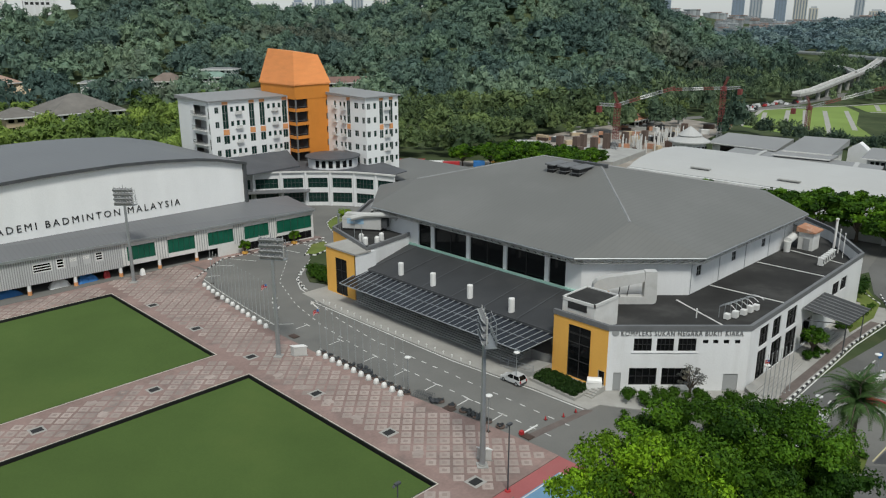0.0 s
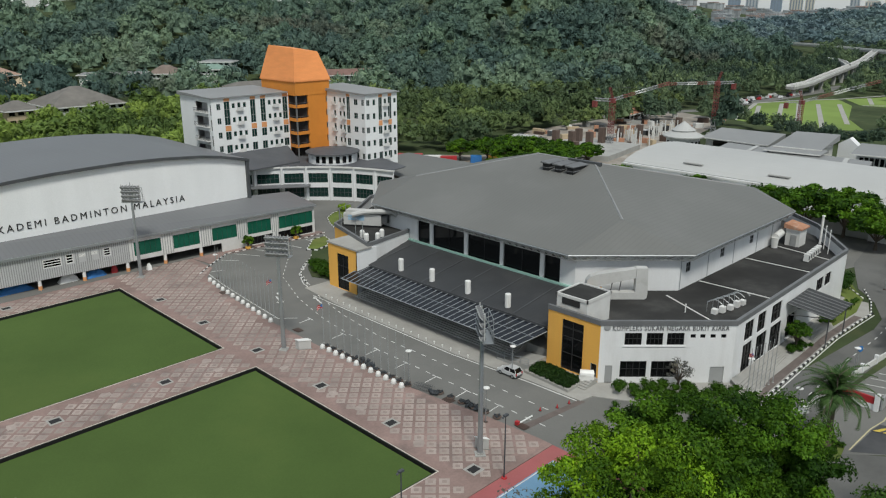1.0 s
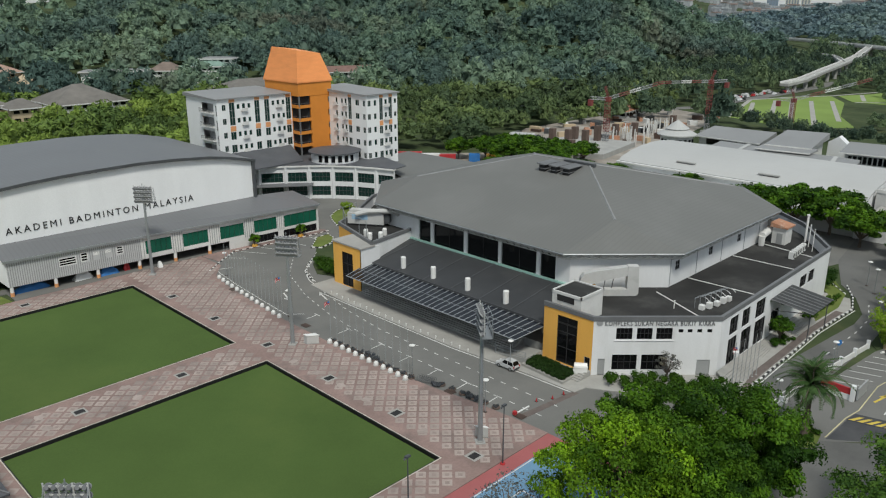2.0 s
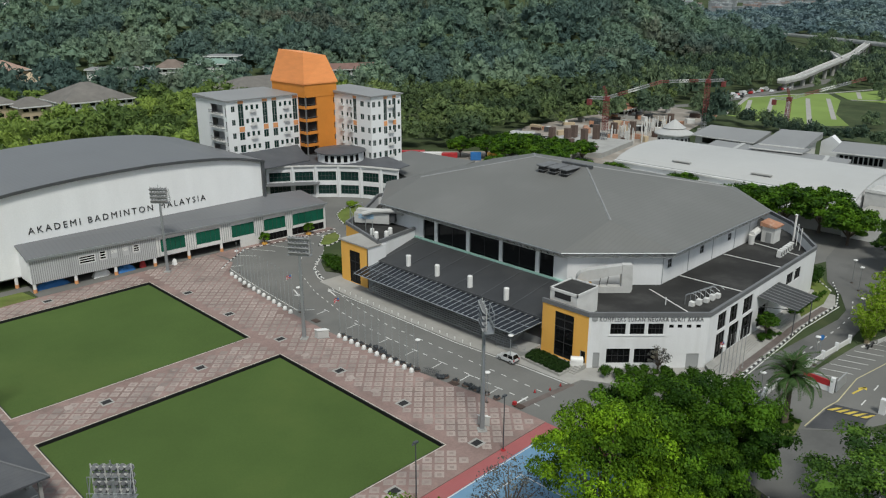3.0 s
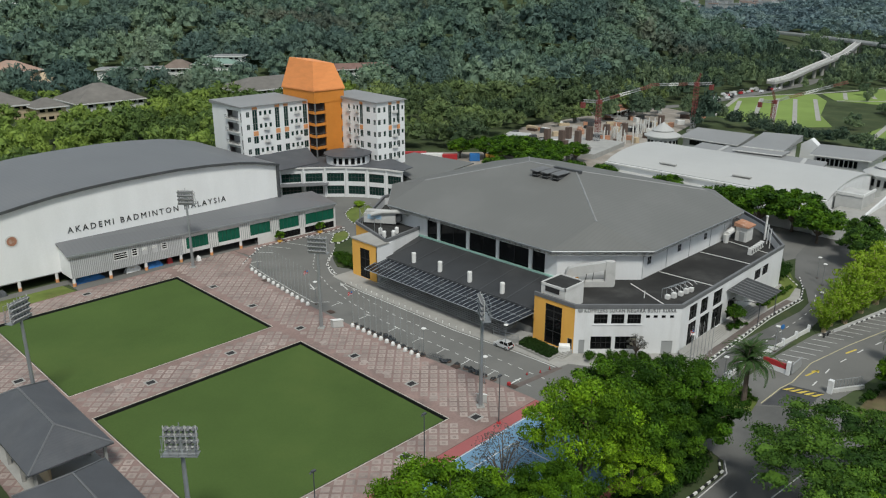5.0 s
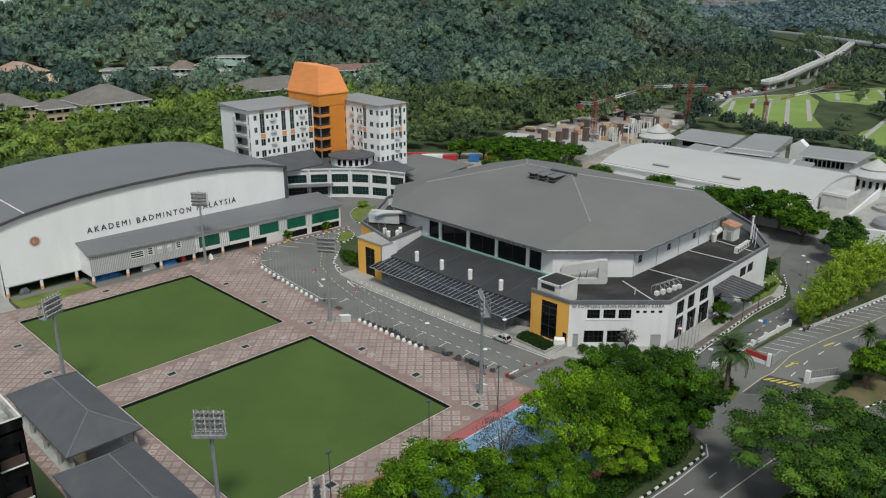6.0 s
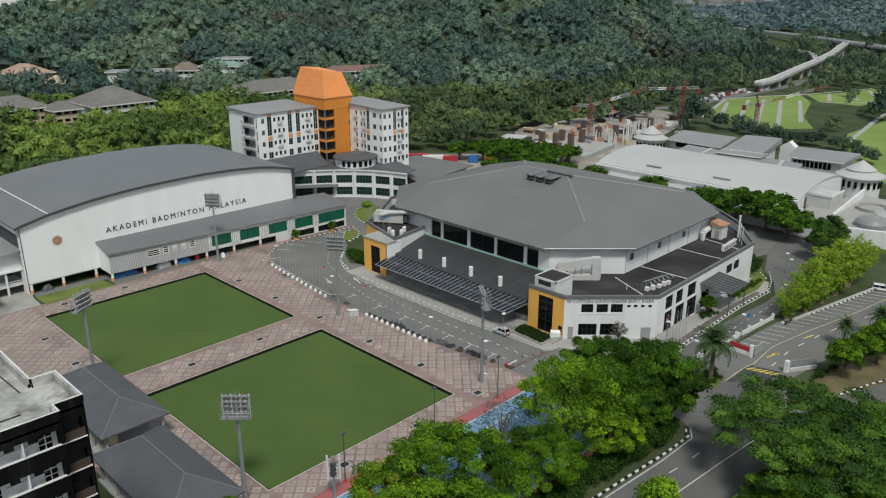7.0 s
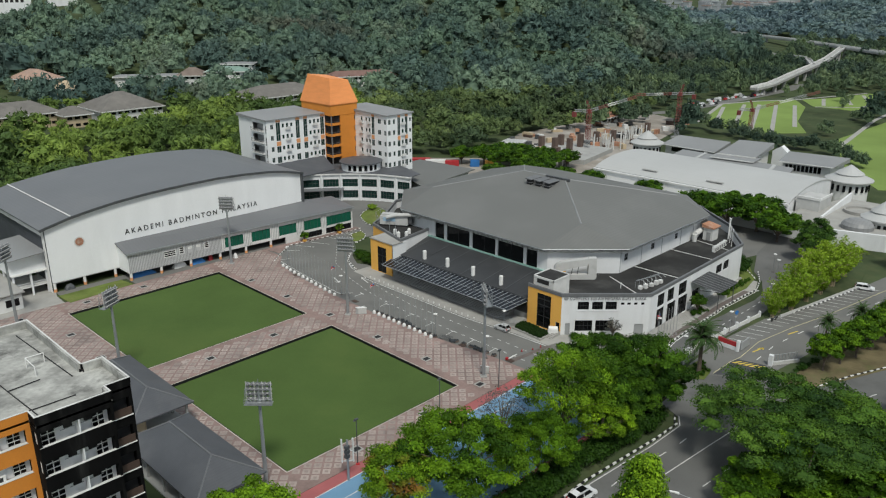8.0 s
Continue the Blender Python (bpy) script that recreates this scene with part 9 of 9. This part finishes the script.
sheet("lawn_field", [(322, 74), (400, 97), (430, 86), (455, 70), (425, 52), (365, 34), (330, 16), (308, 36)], 0.05, "golf", "bright green lawns divided by pale paths", "grass")
sheet("lawn_field", [(459, 67), (482, 55), (526, 44), (510, 24), (430, 22), (432, 50)], 0.05, "golf", "bright green lawns divided by pale paths", "grass")
sheet("lawn_field", [(225, -50), (262, -24), (325, -2), (420, -4), (420, -70), (250, -80)], 0.05, "golf", "open green golf fairway grass", "grass")
pth = [((318, 62), (388, 90)), ((334, 57), (408, 85)), ((320, 42), (415, 78)), ((316, 29), (420, 69)), ((345, 28), (428, 60)), ((400, 97), (430, 86)), ((430, 86), (455, 70)), ((455, 70), (526, 46)), ((322, 74), (400, 97)),
       ((440, 46), (474, 58)), ((456, 34), (494, 50)), ((474, 28), (512, 44)), ((430, 48), (448, 26)), ((448, 26), (500, 22)), ((300, -10), (330, -6)), ((330, -6), (396, 3)), ((396, 3), (430, 5))]
strip("lawn_path", pth, 2.4, "pave", "pale paths across the lawns", 0.08)
rd = [(262, 132), (300, 124), (345, 104), (425, 98), (505, 95), (560, 104), (640, 122)]
strip("valley_road", list(zip(rd, rd[1:])), 9, "asphalt", "pale road along the valley", 0.06)
for k in range(46):
    f = k / 45
    x, y = 352 + 110 * f + rng.uniform(-3, 3), 106 - 4 * f + rng.choice([-5, 0, 5])
    c_ = thing("car", "car parked beside the valley road", "car", "far cars", at=(x, y, 0))
    part("body", MB().box(x - 2, y - 0.9, 0.3, x + 2, y + 0.9, 0.95).prism([(x - 1.3, y - 0.8), (x + 1.1, y - 0.8), (x + 1.1, y + 0.8), (x - 1.3, y + 0.8)], 0.95, 1.55), ("car_white", "car_silver", "steel_dk", "car_white", "black", "car_silver", "red")[k % 7], c_)
    part("wheels", MB().box(x - 1.5, y - 0.92, 0.05, x - 0.9, y + 0.92, 0.6).box(x + 0.9, y - 0.92, 0.05, x + 1.5, y + 0.92, 0.6), "rubber", c_)

# elevated road
for pts3, wd, label in (([(1010, 420, 15), (930, 330, 15), (860, 236, 15), (794, 160, 14.5), (735, 96, 14), (690, 40, 14), (650, -30, 14)], 11, "curved concrete viaduct on piers"), ([(451, 98, 6), (474, 96, 7), (536, 104, 9), (597, 111, 11), (660, 122, 12), (721, 136, 13), (784, 150, 14.2)], 5.6, "concrete slip road rising to the viaduct"), ([(600, 113.5, 11.1), (632, 128, 11.6), (656, 143, 12), (668, 160, 12), (670, 178, 12)], 4.4, "curved concrete ramp joining the slip road")):
    vd = thing("viaduct", label, "viaduct", at=(pts3[0][0], pts3[0][1], 0))
    for a, b in zip(pts3, pts3[1:]):
        w = Line(a[:2], b[:2])
        q = [(*w.at(-0.5, -wd / 2), a[2]), (*w.at(w.n + 0.5, -wd / 2), b[2]), (*w.at(w.n + 0.5, wd / 2), b[2]), (*w.at(-0.5, wd / 2), a[2])]
        part("deck", MB().slab([(x, y, z - 1.6) for x, y, z in q], (0, 0, 1.6)), "concrete", vd)
        for t in (-wd / 2, wd / 2 - 0.4):
            q = [(*w.at(-0.5, t), a[2]), (*w.at(w.n + 0.5, t), b[2]), (*w.at(w.n + 0.5, t + 0.4), b[2]), (*w.at(-0.5, t + 0.4), a[2])]
            part("parapet", MB().slab(q, (0, 0, 1.2)), "offwhite", vd)
        for f in (0.2, 0.6):
            z = a[2] + (b[2] - a[2]) * f
            if z > 3:
                c = w.at(w.n * f)
                part("pier", MB().lathe(c[0], c[1], [(1.4, -1), (1.4, z - 3), (3.2, z - 1.6)], 10), "concrete", vd)
sg_ = thing("road_sign", "large green road sign on posts", "sign", at=(600, 118, 0))
part("board", MB().box(596, 117, 5, 596.4, 126, 9), mat("sign_green", (0.02, 0.2, 0.13), 0.5), sg_)
part("post", MB().tube((596.2, 118, 0), (596.2, 118, 5), 0.3, n=6).tube((596.2, 125, 0), (596.2, 125, 5), 0.3, n=6), "steel", sg_)

# ---- skyline ----
sky_mats = [mat("pale_tower_wall", (0.42, 0.45, 0.48), 0.7, seams=("Z", 3.4, 0.4), vary=0.05), mat("blue_tower_wall", (0.22, 0.28, 0.36), 0.5, seams=("Z", 3.4, 0.4), vary=0.06), mat("cream_tower_wall", (0.55, 0.53, 0.47), 0.7, seams=("Z", 3.4, 0.4), vary=0.05)]


def tower_block(az, d, w_, h, m):
    """A far tower: a shaft with a crown, storey bands and a row of piers on the near faces."""
    x, y = SITE.x + d * math.sin(radians(az)), SITE.y + d * math.cos(radians(az))
    ob = thing("tower_block", "far high-rise tower in the hazy skyline", "tower", "skyline towers", at=(x / K, y / K, 0))
    c, s = math.cos(radians(-az)), math.sin(radians(-az))

    def box(mb, a0, b0, z0, a1, b1, z1):
        mb.prism([((x + a * c - b * s) / K, (y + a * s + b * c) / K) for a, b in ((a0, b0), (a1, b0), (a1, b1), (a0, b1))], z0 / K, z1 / K)
        return mb
    part("shaft", box(MB(), -w_ / 2, -w_ / 2, -5, w_ / 2, w_ / 2, h), sky_mats[m], ob)
    part("crown", box(MB(), -w_ / 3, -w_ / 3, h, w_ / 3, w_ / 3, h + 5), sky_mats[(m + 1) % 3], ob)
    n_ = max(2, int(w_ / 7))
    for k in range(n_):
        a = -w_ / 2 + (k + 0.5) * w_ / n_
        part("window_band", box(MB(), a - 1.6, -w_ / 2 - 0.4, 4, a + 1.6, -w_ / 2, h - 3), "tower_glass", ob)


for az, d, w_, h, m in ((34.6, 2300, 34, 96, 0), (36.1, 2250, 30, 140, 0), (37.4, 2250, 30, 140, 1), (38.7, 2300, 34, 140, 0), (40.4, 2260, 40, 135, 2), (41.4, 2280, 22, 120, 0), (30.6, 2400, 60, 60, 2), (58.4, 2600, 22, 150, 0), (60.0, 2600, 44, 105, 1),
                        (64.8, 2500, 34, 150, 1), (65.9, 2500, 34, 140, 0), (67.4, 2450, 30, 118, 1), (68.6, 2500, 36, 110, 2), (69.4, 2700, 26, 80, 2), (72.0, 2600, 26, 140, 0), (73.0, 2700, 40, 70, 2), (74.0, 2600, 30, 90, 2), (75.2, 2600, 44, 66, 2), (76.5, 2700, 50, 100, 0)):
    tower_block(az, d, w_, h, m)
town = MB(1)
for k in range(260):
    az, d = rng.uniform(57.5, 78), rng.uniform(1480, 1960)
    x, y = SITE.x + d * math.sin(radians(az)), SITE.y + d * math.cos(radians(az))
    z = land(x, y)
    s, hh = rng.uniform(4, 9), rng.uniform(6, 13)
    town.box(x - s, y - s, z - 8, x + s, y + s, z + hh, k % 3)
    town.box(x - s * 1.1, y - s * 1.1, z + hh, x + s * 1.1, y + s * 1.1, z + hh + 2, 3 if k % 3 == 0 else 0)
solo("far_town", town, ["far_wall", "far_wall", "far_wall", "far_roof"], "far hillside town of houses in haze-greyed colours", "town", kind="stuff")
for az, d, lx in ((15.2, 720, 30), (18.3, 735, 26), (12.2, 730, 24)):
    x, y = (SITE.x + d * math.sin(radians(az))) / K, (SITE.y + d * math.cos(radians(az))) / K
    zz = land(x * K, y * K) / K + 5
    cd = thing("hilltop_flats", "white hilltop apartment house among trees", "apartment house", "hilltop flats", at=(x, y, zz))
    w = Line((x - lx / 2, y + lx * 0.14), (x + lx / 2, y - lx * 0.14))
    mb = MB()
    hs = [(1.5 + k * 4.2, 4.2 + k * 4.2, zz + 4 + f * 4, zz + 6.4 + f * 4) for k in range(int(lx / 4.4)) for f in range(4)]
    holed_wall(mb, w, zz - 9, zz + 21, hs, 0.5)
    part("wall", mb, "white", cd)
    part("rear", MB().wall(w, 0, w.n, zz - 9, zz + 20.5, -12, -0.6), "dark", cd)
    part("roof", MB().wall(w, -1, w.n + 1, zz + 21, zz + 22.5, -13, 1), "terracotta", cd)

# ---- plaza paving, laid piece by piece on the diagonal ----
PITCH = 1.63
tile = MB()
tile.box(-0.63, -0.63, -0.02, 0.63, 0.63, 0.008).box(-0.28, -0.28, 0.0, 0.28, 0.28, 0.012, 1)
tile_mesh = tile.mesh("paver", ["paver", "paver_in"])
rest = MB()
count = 0
edge_poly = [(1.5, -46.0)] + [(x - 0.9, y) for x, y in EDGE[::-1]] + [(18.2, 57.0), (1.5, 57.0)]
grilles = [(o.location.x / K, o.location.y / K) for o in bpy.data.objects if o.name.startswith("drain_cover")]
Q = math.sqrt(0.5)
turned = [((a - b) * Q, (a + b) * Q, c) for a, b, c in tile.v]
for i in range(-70, 70):
    for j in range(-70, 70):
        x, y = 4.9 + (i + j) * PITCH * Q, -38.7 + (j - i) * PITCH * Q
        if not (-56 < x < 19 and -45.3 < y < 57):
            continue
        if x > -0.5:
            ok = x > 1.5 and in_poly(x, y, edge_poly) and in_poly(x + 0.4, y, edge_poly)
        elif x > -40:
            ok = (1.3 < y < 8.5) or y < -41.0 or (51.0 < y < 56.6)
        else:
            ok = x < -41.2
        if not ok or any(abs(x - a) + abs(y - b) < 1.7 for a, b in grilles):
            continue
        if x > 0 and y < -14 and count < 300:
            count += 1
            t_ = new("paver", tile_mesh)
            t_.parent = plaza
            p = P(x, y, 0.1)
            t_.matrix_basis = pose(p.x, p.y, p.z + 0.002 * rng.uniform(-1, 1), 0, 0, 45 + rng.uniform(-0.6, 0.6))
        else:
            o = len(rest.v)
            rest.v += [(a + x, b + y, c + 0.1) for a, b, c in turned]
            rest.f += [tuple(q + o for q in f) for f in tile.f]
            rest.m += tile.m
pv = part("paver_field", rest, ["paver", "paver_in"], plaza, "pale square pavers with inset centres")
pv["kind"] = "stuff"
# pale mortar patches where seats once stood
patch = thing("paving_patch", "pale worn mortar patch in the plaza paving", "paving patch", "paving patches")
part("screed", MB().prism([(-0.75, -0.5), (-0.2, -0.66), (0.66, -0.48), (0.78, 0.36), (0.2, 0.62), (-0.66, 0.5)], 0, 0.016), "paver", patch)
for i, (x, y) in enumerate(((2.9, -3.3), (3.1, -9.2), (3.2, -15.4), (3.1, -21.6), (2.9, -33.8), (-20.2, 7.2), (-20.4, 3.1), (-32.8, 7.2), (-33.0, 3.3), (-4.4, 7.2), (-4.6, 3.2))):
    (copy_at(patch, x, y, 0.108, i * 37) if i else place(patch, x, y, 0.108, 12))
